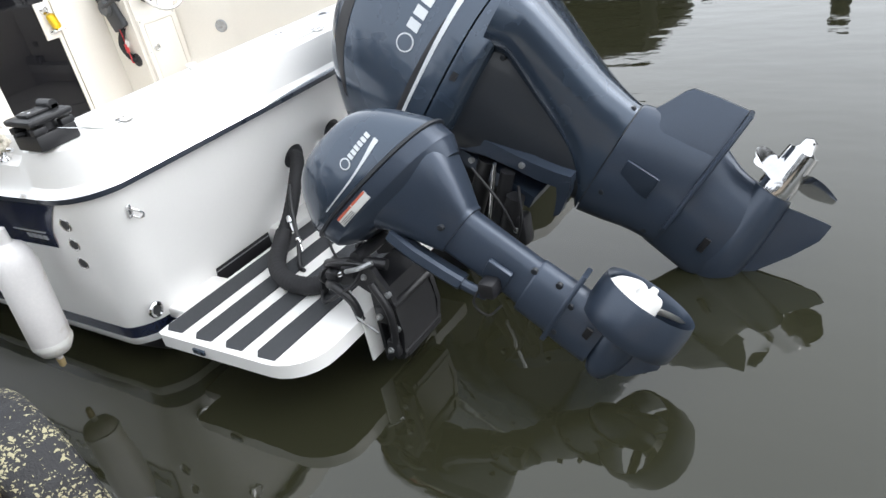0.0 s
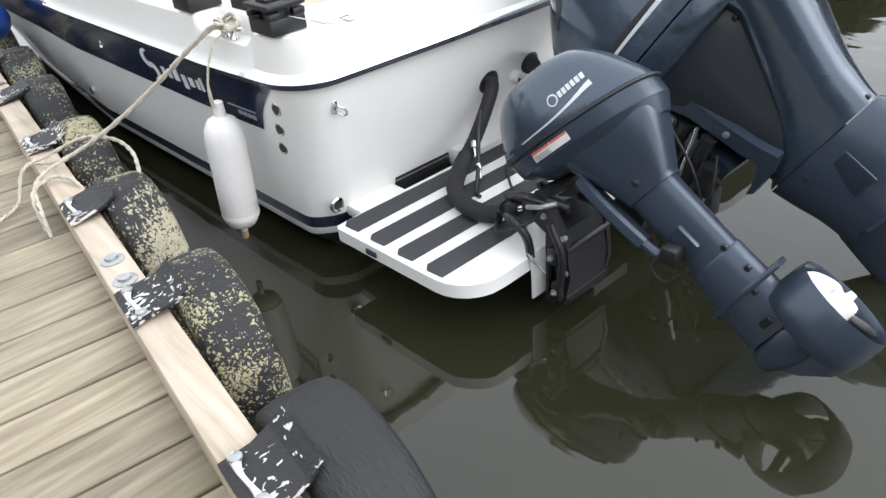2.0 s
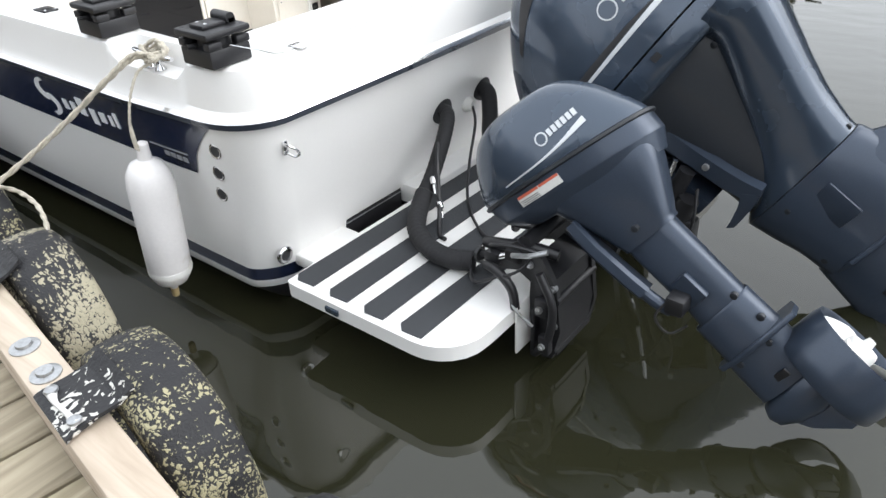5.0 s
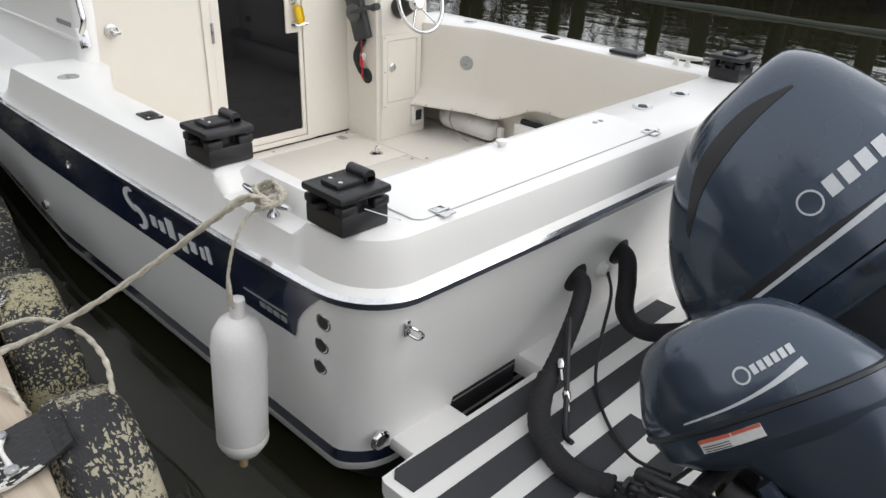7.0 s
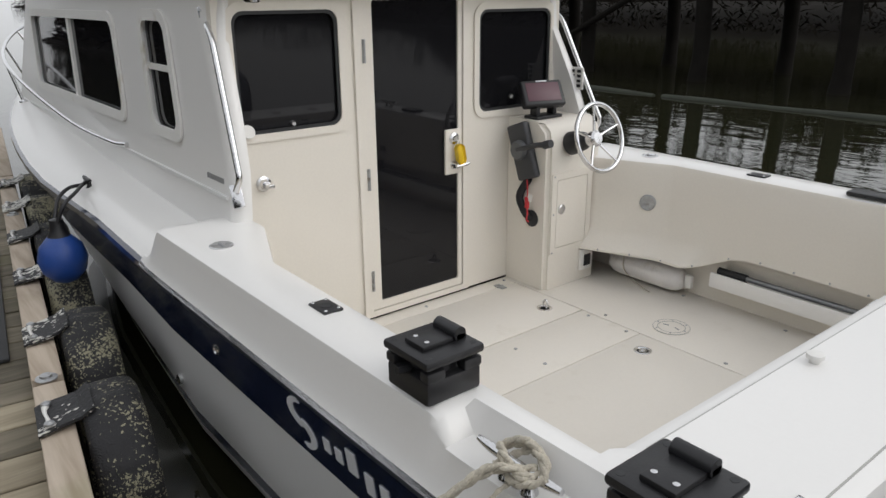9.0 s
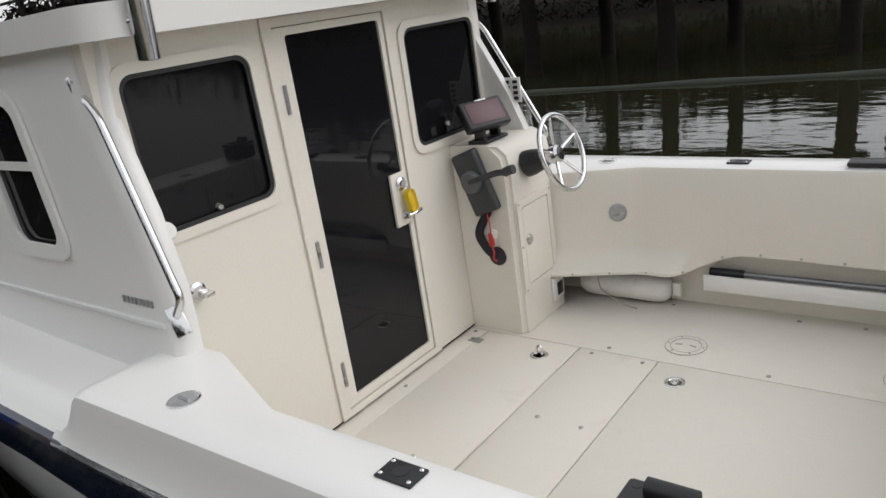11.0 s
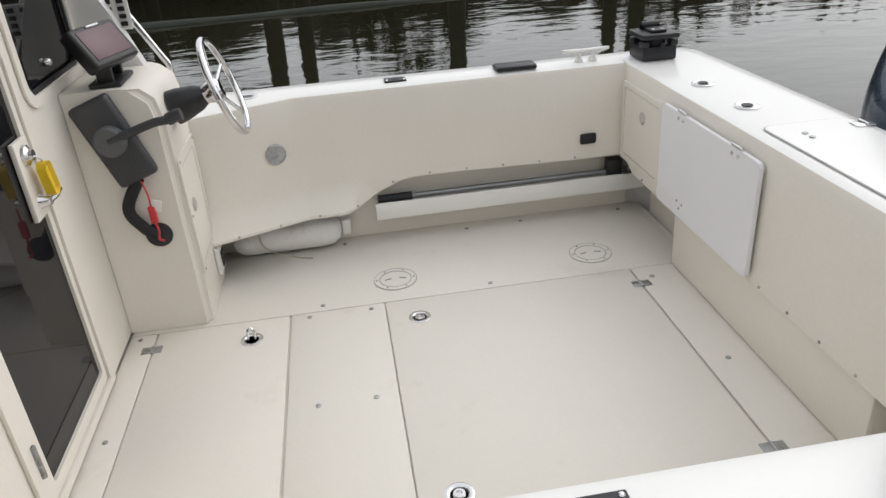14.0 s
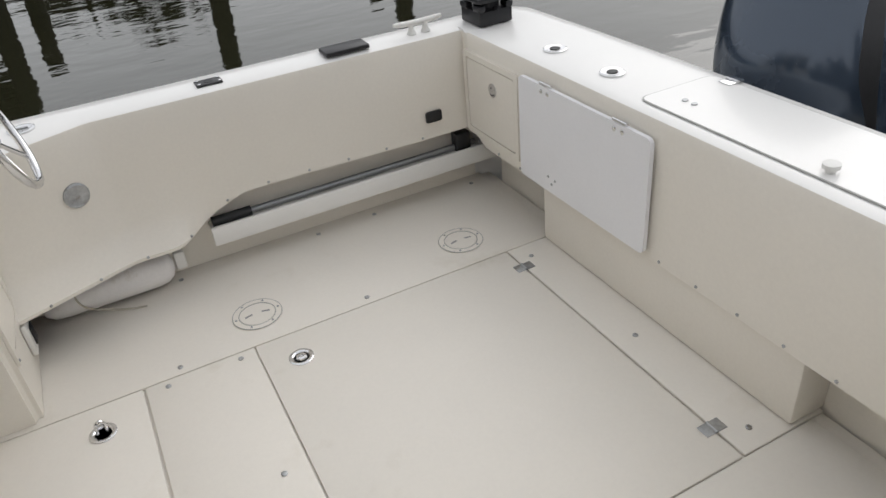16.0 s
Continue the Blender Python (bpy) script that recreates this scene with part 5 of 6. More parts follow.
for pts, r, m in (([(1.08, -0.80, 0.43), (1.13, -0.87, 0.49), (1.22, -0.88, 0.52), (1.30, -0.84, 0.50)], 0.006, BLACKP), ([(1.10, -0.83, 0.42), (1.17, -0.89, 0.40), (1.24, -0.87, 0.44), (1.27, -0.84, 0.50)], 0.005, BLACKP),
                  ([(1.20, -0.86, 0.47), (1.27, -0.87, 0.50), (1.32, -0.85, 0.52)], 0.009, DULLSTEEL), ([(1.19, -0.86, 0.39), (1.22, -0.885, 0.30), (1.29, -0.875, 0.24)], 0.005, DULLSTEEL)):
    b = bmesh.new()
    tube(b, pts, r, 8)
    part("control_cable" if m is BLACKP else "lever", b, m, kick, smooth=40)
for x, z in ((1.32, 0.165), (1.305, 0.305), (1.335, 0.38), (1.25, 0.44), (1.345, 0.24)):
    b = bmesh.new()
    turned(b, (x, -0.866 if z < 0.35 and x < 1.34 else -0.832, z), (0, -1, 0), [(-0.01, 0.012), (0.006, 0.012), (0.008, 0.006), (0.014, 0.006), (0.014, 0)], 10)
    part("bolt", b, DULLSTEEL, kick)
b = bmesh.new()
cyl(b, (1.13, -0.84, 0.43), (1.24, -0.80, 0.475), 0.011)
part("tilt_rod", b, STEEL, kick)
b = bmesh.new()
cyl(b, (1.22, -0.82, 0.5), (1.22, -0.54, 0.5), 0.025)
part("clamp_tube", b, BLACKP, kick)

# ---- swim platform and stern fittings ----
PZ = 0.279
out = [(0.47, -0.86), (0.485, -1.19), (0.505, -1.2), (1.05, -1.19)] + [(1.05 + 0.17 * math.sin(radians(a)), -1.19 + 0.17 * (1 - math.cos(radians(a)))) for a in range(15, 90, 15)] + [(1.22, -1.0), (1.22, -0.60), (1.15, -0.50)]
out += [(x, -y) for x, y in out[::-1]]
bm = bmesh.new()
plate(bm, out, [], lambda u, v: (u, v, PZ - 0.055), (0, 0, 0.055))
es = [e for e in bm.edges if len(e.link_faces) == 2 and e.calc_face_angle(0) > 1.0]
bmesh.ops.bevel(bm, geom=es, offset=0.012, segments=2, affect="EDGES")
platform = part("swim_platform", bm, GEL, boat, "white swim platform with dark non-skid strips", smooth=40)
for k in range(4):
    x0 = 0.505 + 0.16 * k
    bm = bmesh.new()
    plate(bm, [(x0 - 0.015, -1.145), (x0 + 0.01, -1.17), (x0 + 0.085, -1.165), (x0 + 0.085, -0.42 if k > 1 else 0.30), (x0, -0.42 if k > 1 else 0.30)], [], lambda u, v: (u, v, PZ + 0.0005), (0, 0, 0.004))
    part("nonskid_strip", bm, mat("grit_strip", (0.042, 0.045, 0.05), 0.8, var=0.25, fine=500, bump=0.4, bscale=500) if k == 0 else bpy.data.materials["grit_strip"], platform)
bm = bmesh.new()
box(bm, 0.36, 0.56, -1.06, -0.81, 0.225, PZ - 0.001, 0.012)
box(bm, 0.36, 0.50, -0.47, 1.06, 0.225, PZ + 0.035, 0.015)
box(bm, 0.42, 1.0, -0.30, 0.42, -0.1, PZ - 0.03, 0.02)
part("platform_bracket", bm, GEL, boat, smooth=40)
bm = bmesh.new()
box(bm, 0.68, 0.74, -1.206, -1.196, PZ - 0.04, PZ - 0.018, 0.003)
part("reflector", bm, BLUEGREY, platform)
bm = bmesh.new()
box(bm, 1.224, 1.234, -0.88, -0.50, 0.10, PZ + 0.02, 0.004)
part("motor_board", bm, GEL, platform)

for s in (-1, 1):
    for z in (0.759, 0.669, 0.579):
        x = 0.332 - (0.759 - z) * 0.3
        y = s * (hy(x, z) + 0.001)
        bm = bmesh.new()
        turned(bm, (x, y, z), (0.1, s, 0), [(-0.01, 0.027), (0.001, 0.027), (0.003, 0.024), (0.0015, 0.0195), (0.0015, 0)], 24)
        o = part("exhaust_port", bm, STEEL, boat, "chrome ringed round side port")
        bm = bmesh.new()
        turned(bm, (x, y, z), (0.1, s, 0), [(0.0, 0.0195), (0.002, 0.0195), (0.0022, 0)], 20)
        part("port_screen", bm, RUBBER, o)
for x, z in ((-1.325, 0.73), (-2.46, 0.24), (-1.95, 0.33)):
    bm = bmesh.new()
    turned(bm, (x, -hy(x, z) - 0.001, z), (0, -1, 0), [(-0.01, 0.022), (0.004, 0.022), (0.008, 0.016), (0.003, 0.01), (0.003, 0)], 18)
    part("through_hull", bm, STEEL, boat)
TX = lambda z: 0.376 + 0.225 * (z - 0.245)        # transom face
bm = bmesh.new()
zc = 0.755
box(bm, TX(zc) - 0.01, TX(zc) + 0.006, -1.118, -1.098, zc - 0.026, zc + 0.022, 0.003)
tube(bm, [(TX(zc) + 0.004, -1.116, zc + 0.016), (TX(zc) + 0.026, -1.112, zc + 0.012), (TX(zc) + 0.036, -1.092, zc - 0.006), (TX(zc) + 0.034, -1.080, zc - 0.026), (TX(zc) + 0.020, -1.088, zc - 0.036), (TX(zc) + 0.004, -1.104, zc - 0.022)], 0.0045, 8)
part("towing_eye", bm, STEEL, boat, "stainless towing eye")
bm = bmesh.new()
turned(bm, (TX(0.308) - 0.004, -1.114, 0.308), (1, 0, -0.05), [(0, 0.034), (0.008, 0.034), (0.013, 0.028), (0.01, 0.02), (0.004, 0.019), (0.004, 0)], 24)
sc = part("scupper", bm, STEEL, boat, "chrome ringed scupper drain")
bm = bmesh.new()
turned(bm, (TX(0.308) - 0.003, -1.114, 0.308), (1, 0, -0.05), [(0, 0.019), (0.0055, 0.019), (0.006, 0)], 18)
part("scupper_bore", bm, RUBBER, sc)
bm = bmesh.new()
box(bm, TX(0.28) - 0.02, TX(0.28) + 0.004, -0.80, -0.48, 0.205, 0.302, 0.003)
part("boot_band", bm, BLACKP, boat, "black boot band showing above the platform")
bm = bmesh.new()
box(bm, TX(0.28) - 0.01, TX(0.28) + 0.006, -0.80, -0.48, 0.281, 0.286, 0.001)
part("boot_line", bm, DULLSTEEL, boat)

# hoses to the motors
hose = thing("rigging_hose", (0.7, -0.7, PZ), "black corrugated rigging hose coiled on the platform", "hose")
bm = bmesh.new()
hp = [(TX(0.58) - 0.02, -0.263, 0.582), (0.50, -0.29, 0.582), (0.545, -0.37, 0.53), (0.57, -0.48, 0.42), (0.60, -0.60, 0.345), (0.69, -0.73, 0.325), (0.81, -0.80, 0.322), (0.91, -0.81, 0.322), (0.99, -0.78, 0.325)]
tube(bm, hp, 0.035, 16, 14, radii=lambda s: 0.03 + 0.006 * (s > 0.45) + 0.0012 * math.sin(s * 420))
part("sleeve", bm, FOAM, hose)
bm = bmesh.new()
turned(bm, (TX(0.58) - 0.004, -0.263, 0.58), (1, -0.1, 0), [(0, 0.058), (0.006, 0.058), (0.014, 0.045), (0.016, 0.03), (0.016, 0)], 24)
part("flange", bm, RUBBER, hose)
for k, (a, b_, c) in enumerate((((0.98, -0.78, 0.335), (1.06, -0.80, 0.36), (1.12, -0.78, 0.42)), ((0.98, -0.79, 0.32), (1.05, -0.86, 0.31), (1.14, -0.84, 0.36)), ((0.98, -0.77, 0.33), (1.08, -0.70, 0.34), (1.15, -0.68, 0.45)))):
    bm = bmesh.new()
    tube(bm, [a, b_, c], 0.007, 8)
    part("cable", bm, BLACKP, hose)
for p in ((0.60, -0.52, 0.43), (0.66, -0.56, 0.36)):
    bm = bmesh.new()
    turned(bm, p, (0.5, -0.4, -0.8), [(0, 0.008), (0.01, 0.014), (0.03, 0.014), (0.035, 0.008), (0.07, 0.008), (0.07, 0)], 12)
    part("fuel_coupling", bm, STEEL, hose)
bm = bmesh.new()
tube(bm, [(0.55, -0.42, 0.52), (0.61, -0.5, 0.45), (0.67, -0.57, 0.35), (0.74, -0.66, 0.29), (0.78, -0.68, 0.288)], 0.009, 8)
part("fuel_line", bm, BLACKP, hose)
hose2 = thing("rigging_hose", (0.6, 0.0, PZ), "thick black rigging hose running to the main motor", "hose")
bm = bmesh.new()
tube(bm, [(TX(0.59) - 0.02, 0.01, 0.59), (0.50, -0.01, 0.585), (0.54, -0.05, 0.52), (0.58, -0.10, 0.42), (0.66, -0.08, 0.37), (0.78, -0.02, 0.40), (0.9, 0.03, 0.45)], 0.034, 14, 12)
part("sleeve", bm, FOAM, hose2)
bm = bmesh.new()
turned(bm, (TX(0.59) - 0.004, 0.01, 0.59), (1, -0.1, 0), [(0, 0.055), (0.006, 0.055), (0.014, 0.043), (0.016, 0.03), (0.016, 0)], 24)
part("flange", bm, RUBBER, hose2)
bm = bmesh.new()
turned(bm, (TX(0.545) - 0.004, -0.085, 0.545), (1, 0, 0), [(0, 0.034), (0.012, 0.034), (0.024, 0.025), (0.04, 0.022), (0.042, 0)], 20)
part("cable_gland", bm, WHITEP, hose2)
bm = bmesh.new()
tube(bm, [(TX(0.545) + 0.03, -0.085, 0.545), (0.55, -0.17, 0.51), (0.60, -0.28, 0.40), (0.66, -0.38, 0.30), (0.8, -0.52, 0.292), (0.95, -0.62, 0.31), (1.1, -0.70, 0.40)], 0.006, 8)
part("cable", bm, BLACKP, hose2)

# ---- gunwale fittings ----
def downrigger_base(x0, y0, turn):
    t = thing("downrigger_base", (x0, y0, CAPZ), "black plastic swivel base for a downrigger", "downrigger base", "downrigger bases on the gunwale")
    M = Matrix.Translation((x0, y0, CAPZ)) @ Matrix.Rotation(radians(turn), 4, "Z") @ Matrix.Diagonal((1.1, 1.1, 1.2, 1))
    h = 0.066
    b = bmesh.new()
    box(b, -h, h, -h, h, 0.001, 0.047, 0.006, m=M)
    part("lower_block", b, BLACKP, t)
    b = bmesh.new()
    turned(b, M @ Vector((0, 0, 0.046)), (0, 0, 1), [(0, 0.05), (0.028, 0.05), (0.028, 0.0)], 24)
    part("swivel", b, BLACKP, t)
    for sx, sy in ((1, 1), (-1, -1), (1, -1), (-1, 1)):
        b = bmesh.new()
        box(b, sx * 0.045 - 0.022, sx * 0.045 + 0.022, sy * 0.055 - 0.014, sy * 0.055 + 0.014, 0.046, 0.066, 0.005, m=M)
        part("lug", b, BLACKP, t)
    b = bmesh.new()
    box(b, -h - 0.006, h + 0.006, -h - 0.006, h + 0.006, 0.072, 0.09, 0.007, m=M)
    top = part("top_plate", b, BLACKP, t)
    for sx, sy in ((1, 1), (-1, -1), (1, -1), (-1, 1)):
        b = bmesh.new()
        turned(b, M @ Vector((sx * 0.055, sy * 0.055, 0.0895)), (0, 0, 1), [(0, 0.008), (0.001, 0.0078), (0.0012, 0)], 12)
        part("bolt_hole", b, RUBBER, top)
    b = bmesh.new()
    box(b, -0.048, 0.028, -0.03, 0.03, 0.0895, 0.1, 0.003, m=M)
    part("slide", b, BLACKP, top)
    for sy in (-0.018, 0.018):
        b = bmesh.new()
        turned(b, M @ Vector((-0.03, sy, 0.1)), (0, 0, 1), [(0, 0.006), (0.002, 0.006), (0.0035, 0.003), (0.0035, 0)], 10)
        part("bolt", b, STEEL, top)
    b = bmesh.new()
    cyl(b, M @ Vector((0.04, -0.034, 0.103)), M @ Vector((0.04, 0.034, 0.103)), 0.016, n=16)
    box(b, 0.03, 0.056, -0.034, 0.034, 0.0895, 0.104, 0.002, m=M)
    part("handle", b, BLACKP, top)
    for sx in (-1, 1):
        b = bmesh.new()
        cyl(b, M @ Vector((sx * 0.06, 0, 0.052)), M @ Vector((sx * 0.088, 0, 0.056)), 0.008, n=10)
        part("lock_knob", b, BLACKP, t)
    return t


downrigger_base(0.362, -1.195, 90)
downrigger_base(-0.245, -1.195, 90)
downrigger_base(0.27, 1.10, 90)
bm = bmesh.new()
tube(bm, [(0.43, -1.195, 1.10), (0.51, -1.15, 1.085)], 0.0018, 6)
tagged(part("lock_pin", bm, STEEL), "thin steel lock pin in the downrigger base", "pin")


def cleat(x, y, z, material, name, label, size=0.11):
    t = thing(name, (x, y, z), label, "cleat")
    b = bmesh.new()
    tube(b, [(x - size, y, z + 0.046), (x - size * 0.6, y, z + 0.042), (x, y, z + 0.04), (x + size * 0.6, y, z + 0.042), (x + size, y, z + 0.046)], 0.011, 12, 6, radii=lambda s: 0.0115 - 0.005 * abs(2 * s - 1) ** 3)
    part("horn", b, material, t)
    for s in (-0.03, 0.03):
        b = bmesh.new()
        turned(b, (x + s, y, z), (0, 0, 1), [(0, 0.019), (0.006, 0.017), (0.015, 0.011), (0.038, 0.0095), (0.038, 0)], 14)
        part("foot", b, material, t)


cleat(0.06, -1.235, 0.977, STEEL, "mooring_cleat", "stainless mooring cleat in the gunwale notch")
cleat(0.0, 1.155, CAPZ, WHITEP, "mooring_cleat", "pale mooring cleat on the starboard gunwale", 0.10)
cleat(-2.96, -1.24, zr(-2.96) + 0.06, BLACKP, "deck_cleat", "small black deck cleat holding the fender lines", 0.06)


def twisted(name, pts, r, label, category):
    """Two laid strands."""
    t = thing(name, pts[len(pts) // 2], label, category)
    base = curve(pts, 10)
    for ph in (0, math.pi):
        q = []
        for i, p in enumerate(base):
            d = (base[min(i + 1, len(base) - 1)] - base[max(i - 1, 0)])
            u, v = frame_at(d)
            a = i * 0.9 + ph
            q.append(p + r * 0.45 * (math.cos(a) * u + math.sin(a) * v))
        b = bmesh.new()
        tube(b, q, r * 0.72, 8, 1)
        part("strand", b, ROPE, t, smooth=60)
    return t


line = [(0.12, -1.235, 1.02), (0.05, -1.29, 1.035), (0.01, -1.36, 0.985), (-0.08, -1.48, 0.87), (-0.18, -1.61, 0.755), (-0.28, -1.74, 0.655), (-0.36, -1.85, 0.588), (-0.37, -1.94, 0.562), (-0.27, -2.015, 0.558), (-0.13, -2.05, 0.52), (-0.03, -2.07, 0.452)]
twisted("mooring_line", line, 0.0075, "pale braided mooring line from cleat to dock", "rope")
line2 = [(0.10, -1.225, 1.03), (0.045, -1.29, 1.022), (0.0, -1.365, 0.97), (-0.09, -1.49, 0.855), (-0.19, -1.62, 0.742), (-0.29, -1.75, 0.645), (-0.40, -1.87, 0.575), (-0.49, -1.94, 0.562)]
twisted("mooring_line", line2, 0.0075, "second part of the doubled mooring line", "rope")
twisted("rope_loop", [(-0.44, -2.06, 0.452), (-0.50, -1.99, 0.552), (-0.51, -1.88, 0.57), (-0.42, -1.76, 0.625), (-0.25, -1.69, 0.645), (-0.08, -1.685, 0.64), (0.02, -1.71, 0.60), (0.05, -1.735, 0.53), (0.04, -1.745, 0.46)], 0.0075, "loop of pale rope lying over a tyre", "rope")
twisted("rope_bight", [(-0.10, -2.065, 0.452), (-0.22, -2.04, 0.553), (-0.30, -1.95, 0.56), (-0.24, -1.90, 0.562), (-0.16, -1.885, 0.545), (-0.12, -1.87, 0.48)], 0.0075, "small bight of pale rope over the bull rail", "rope")
twisted("rope_tail", [(-0.44, -2.06, 0.452), (-0.38, -2.12, 0.447), (-0.36, -2.2, 0.447), (-0.42, -2.32, 0.447), (-0.60, -2.38, 0.447)], 0.0075, "slack rope tail lying on the dock planks", "rope")
wrap = [(0.02, -1.26, 1.01), (0.05, -1.20, 1.03), (0.11, -1.21, 1.035), (0.10, -1.26, 1.02), (0.03, -1.25, 1.045), (0.0, -1.21, 1.02), (0.07, -1.20, 1.05), (0.13, -1.24, 1.03), (0.08, -1.27, 1.01), (0.01, -1.23, 1.03), (0.06, -1.21, 1.06), (0.12, -1.22, 1.03)]
twisted("cleat_hitch", wrap, 0.0075, "figure-eight turns of rope round the cleat", "rope")

# white fender over the side
fen = thing("boat_fender", (0.10, -1.385, 0.22), "white cylindrical fender hanging against the hull, scuffed below", "fender")
bm = bmesh.new()
turned(bm, (0.055, -1.385, 0.185), (0.075, 0.02, 1), [(0, 0.012), (0.03, 0.016), (0.035, 0.04), (0.045, 0.058), (0.07, 0.071), (0.11, 0.077), (0.43, 0.079), (0.48, 0.073), (0.515, 0.055), (0.528, 0.034), (0.536, 0.024), (0.59, 0.02), (0.595, 0.012), (0.595, 0)], 36)
part("body", bm, FENDERW, fen)
bm = bmesh.new()
turned(bm, (0.052, -1.385, 0.148), (0.07, 0, 1), [(0, 0.008), (0.005, 0.013), (0.04, 0.015), (0.04, 0)], 12)
part("valve", bm, mat("brass_plug", (0.42, 0.32, 0.16), 0.5, var=0.15), fen)
bm = bmesh.new()
turned(bm, (0.0625, -1.383, 0.268), (0.075, 0.02, 1), [(0, 0.0765), (0.012, 0.0785), (0.024, 0.0765)], 36)
part("band", bm, WHITEP, fen)
twisted("fender_line", [(0.07, -1.25, 1.0), (0.065, -1.30, 0.985), (0.07, -1.345, 0.93), (0.08, -1.375, 0.87), (0.09, -1.392, 0.81), (0.098, -1.395, 0.76)], 0.0045, "thin line holding the white fender", "rope")
twisted("fender_line", [(0.084, -1.385, 0.845), (0.108, -1.395, 0.81), (0.115, -1.397, 0.76)], 0.0045, "knotted eye of the fender line", "rope")

blue = thing("ball_fender", (-2.78, -1.44, 0.57), "blue ball fender with a black neck by the bow", "fender")
bm = bmesh.new()
turned(bm, (-2.78, -1.44, 0.57), (0, 0, 1), [(0, 0.02), (0.015, 0.055), (0.06, 0.095), (0.12, 0.11), (0.18, 0.095), (0.22, 0.06), (0.24, 0.04)], 28)
part("body", bm, BLUEV, blue)
bm = bmesh.new()
turned(bm, (-2.78, -1.44, 0.80), (0, 0, 1), [(0, 0.05), (0.03, 0.035), (0.08, 0.03), (0.085, 0.015), (0.085, 0)], 18)
part("neck", bm, BLACKP, blue)
for d in (-0.03, 0.03):
    bm = bmesh.new()
    tube(bm, [(-2.78 + d, -1.44, 0.87), (-2.81 + d * 2, -1.40, 0.95), (-2.86 + d * 2, -1.335, 0.985), (-2.93, -1.27, 0.99), (-2.96, -1.24, 1.0)], 0.009, 8)
    part("line", bm, BLACKP, blue)

# flush fittings
def disc(name, x, y, z, r, label, mtl=STEEL, parent=None, mark=True):
    b = bmesh.new()
    turned(b, (x, y, z), (0, 0, 1), [(-0.003, r), (0.003, r), (0.005, r * 0.9), (0.004, r * 0.75), (0.004, 0)], 28)
    o = part(name, b, mtl, parent or boat, label)
    if mark:
        b = bmesh.new()
        box(b, x - r * 0.5, x + r * 0.5, y - r * 0.09, y + r * 0.09, z + 0.0045, z + 0.0065)
        part("key_slot", b, DULLSTEEL, o)
    return o


disc("fuel_cap", -1.455, -1.175, CAPZ, 0.042, "oval chrome deck filler cap")
disc("fuel_cap", -1.40, 1.15, CAPZ, 0.042, "chrome deck filler cap")
for x, y in ((0.268, 0.644), (0.272, 0.345)):
    o = disc("rod_socket", x, y, CAPZ, 0.04, "flush steel rod socket", STEEL, None, False)
    b = bmesh.new()
    turned(b, (x, y, CAPZ + 0.0045), (0, 0, 1), [(0, 0.018), (0.001, 0.018), (0.001, 0)], 18)
    part("bore", b, RUBBER, o)
for s in (-1, 1):
    b = bmesh.new()
    x, y = (-0.765, -1.165) if s < 0 else (-0.805, 1.165)
    box(b, x - 0.045, x + 0.045, y - 0.03, y + 0.03, CAPZ - 0.002, CAPZ + 0.006, 0.003)
    o = part("rod_slot", b, BLACKP, boat, "black flush deck slot with steel screws")
    for dx in (-0.035, 0.035):
        for dy in (-0.02, 0.02):
            b = bmesh.new()
            screw(b, (x + dx, y + dy, CAPZ + 0.006), (0, 0, 1), 0.005)
            part("screw", b, STEEL, o)
    b = bmesh.new()
    turned(b, (x, y, CAPZ + 0.0061), (0, 0, 1), [(0, 0.016), (0.001, 0.016), (0.001, 0)], 16)
    part("socket", b, RUBBER, o)
b = bmesh.new()
box(b, -0.39, -0.22, 1.11, 1.20, CAPZ, CAPZ + 0.018, 0.006)
tagged(part("mount_pad", b, BLACKP), "flat black mounting pad on the starboard gunwale", "pad")

# lid on the transom top
b = bmesh.new()
plate(b, rrect(0.20, 0.475, -1.06, 0.135, 0.03), [], lambda u, v: (u, v, CAPZ + 0.0005), (0, 0, 0.0025))
lid = part("transom_lid", b, GEL, boat, "white bait tank lid in the transom top")
b = bmesh.new()
plate(b, rrect(0.196, 0.479, -1.064, 0.139, 0.033), [rrect(0.2, 0.475, -1.06, 0.135, 0.03)], lambda u, v: (u, v, CAPZ + 0.0004), (0, 0, 0.0016))
part("lid_gap", b, GAPGREY, lid)
for y in (-0.975, 0.06):
    b = bmesh.new()
    box(b, 0.445, 0.505, y - 0.022, y + 0.022, CAPZ + 0.0032, CAPZ + 0.007, 0.002)
    cyl(b, (0.478, y - 0.022, CAPZ + 0.008), (0.478, y + 0.022, CAPZ + 0.008), 0.005, n=10)
    part("hinge", b, STEEL, lid)
b = bmesh.new()
turned(b, (0.235, -0.46, CAPZ + 0.003), (0, 0, 1), [(0, 0.012), (0.01, 0.012), (0.012, 0.02), (0.022, 0.02), (0.024, 0.014), (0.024, 0)], 20)
part("lid_knob", b, WHITEP, lid)
for y in (0.06, 0.025):
    b = bmesh.new()
    turned(b, (0.28, y - 0.02, CAPZ + 0.003), (0, 0, 1), [(0, 0.009), (0.003, 0.009), (0.004, 0)], 12)
    part("screw_cap", b, DULLSTEEL, lid)

# hatch panel and white board on the inside of the transom
IX = 0.15
b = bmesh.new()
plate(b, rrect(0.69, 1.075, 0.63, 0.965, 0.012), [rrect(0.712, 1.053, 0.655, 0.942, 0.01)], lambda u, v: (IX - 0.001, u, v), (-0.01, 0, 0))
hp_ = part("access_frame", b, LINER, boat)
b = bmesh.new()
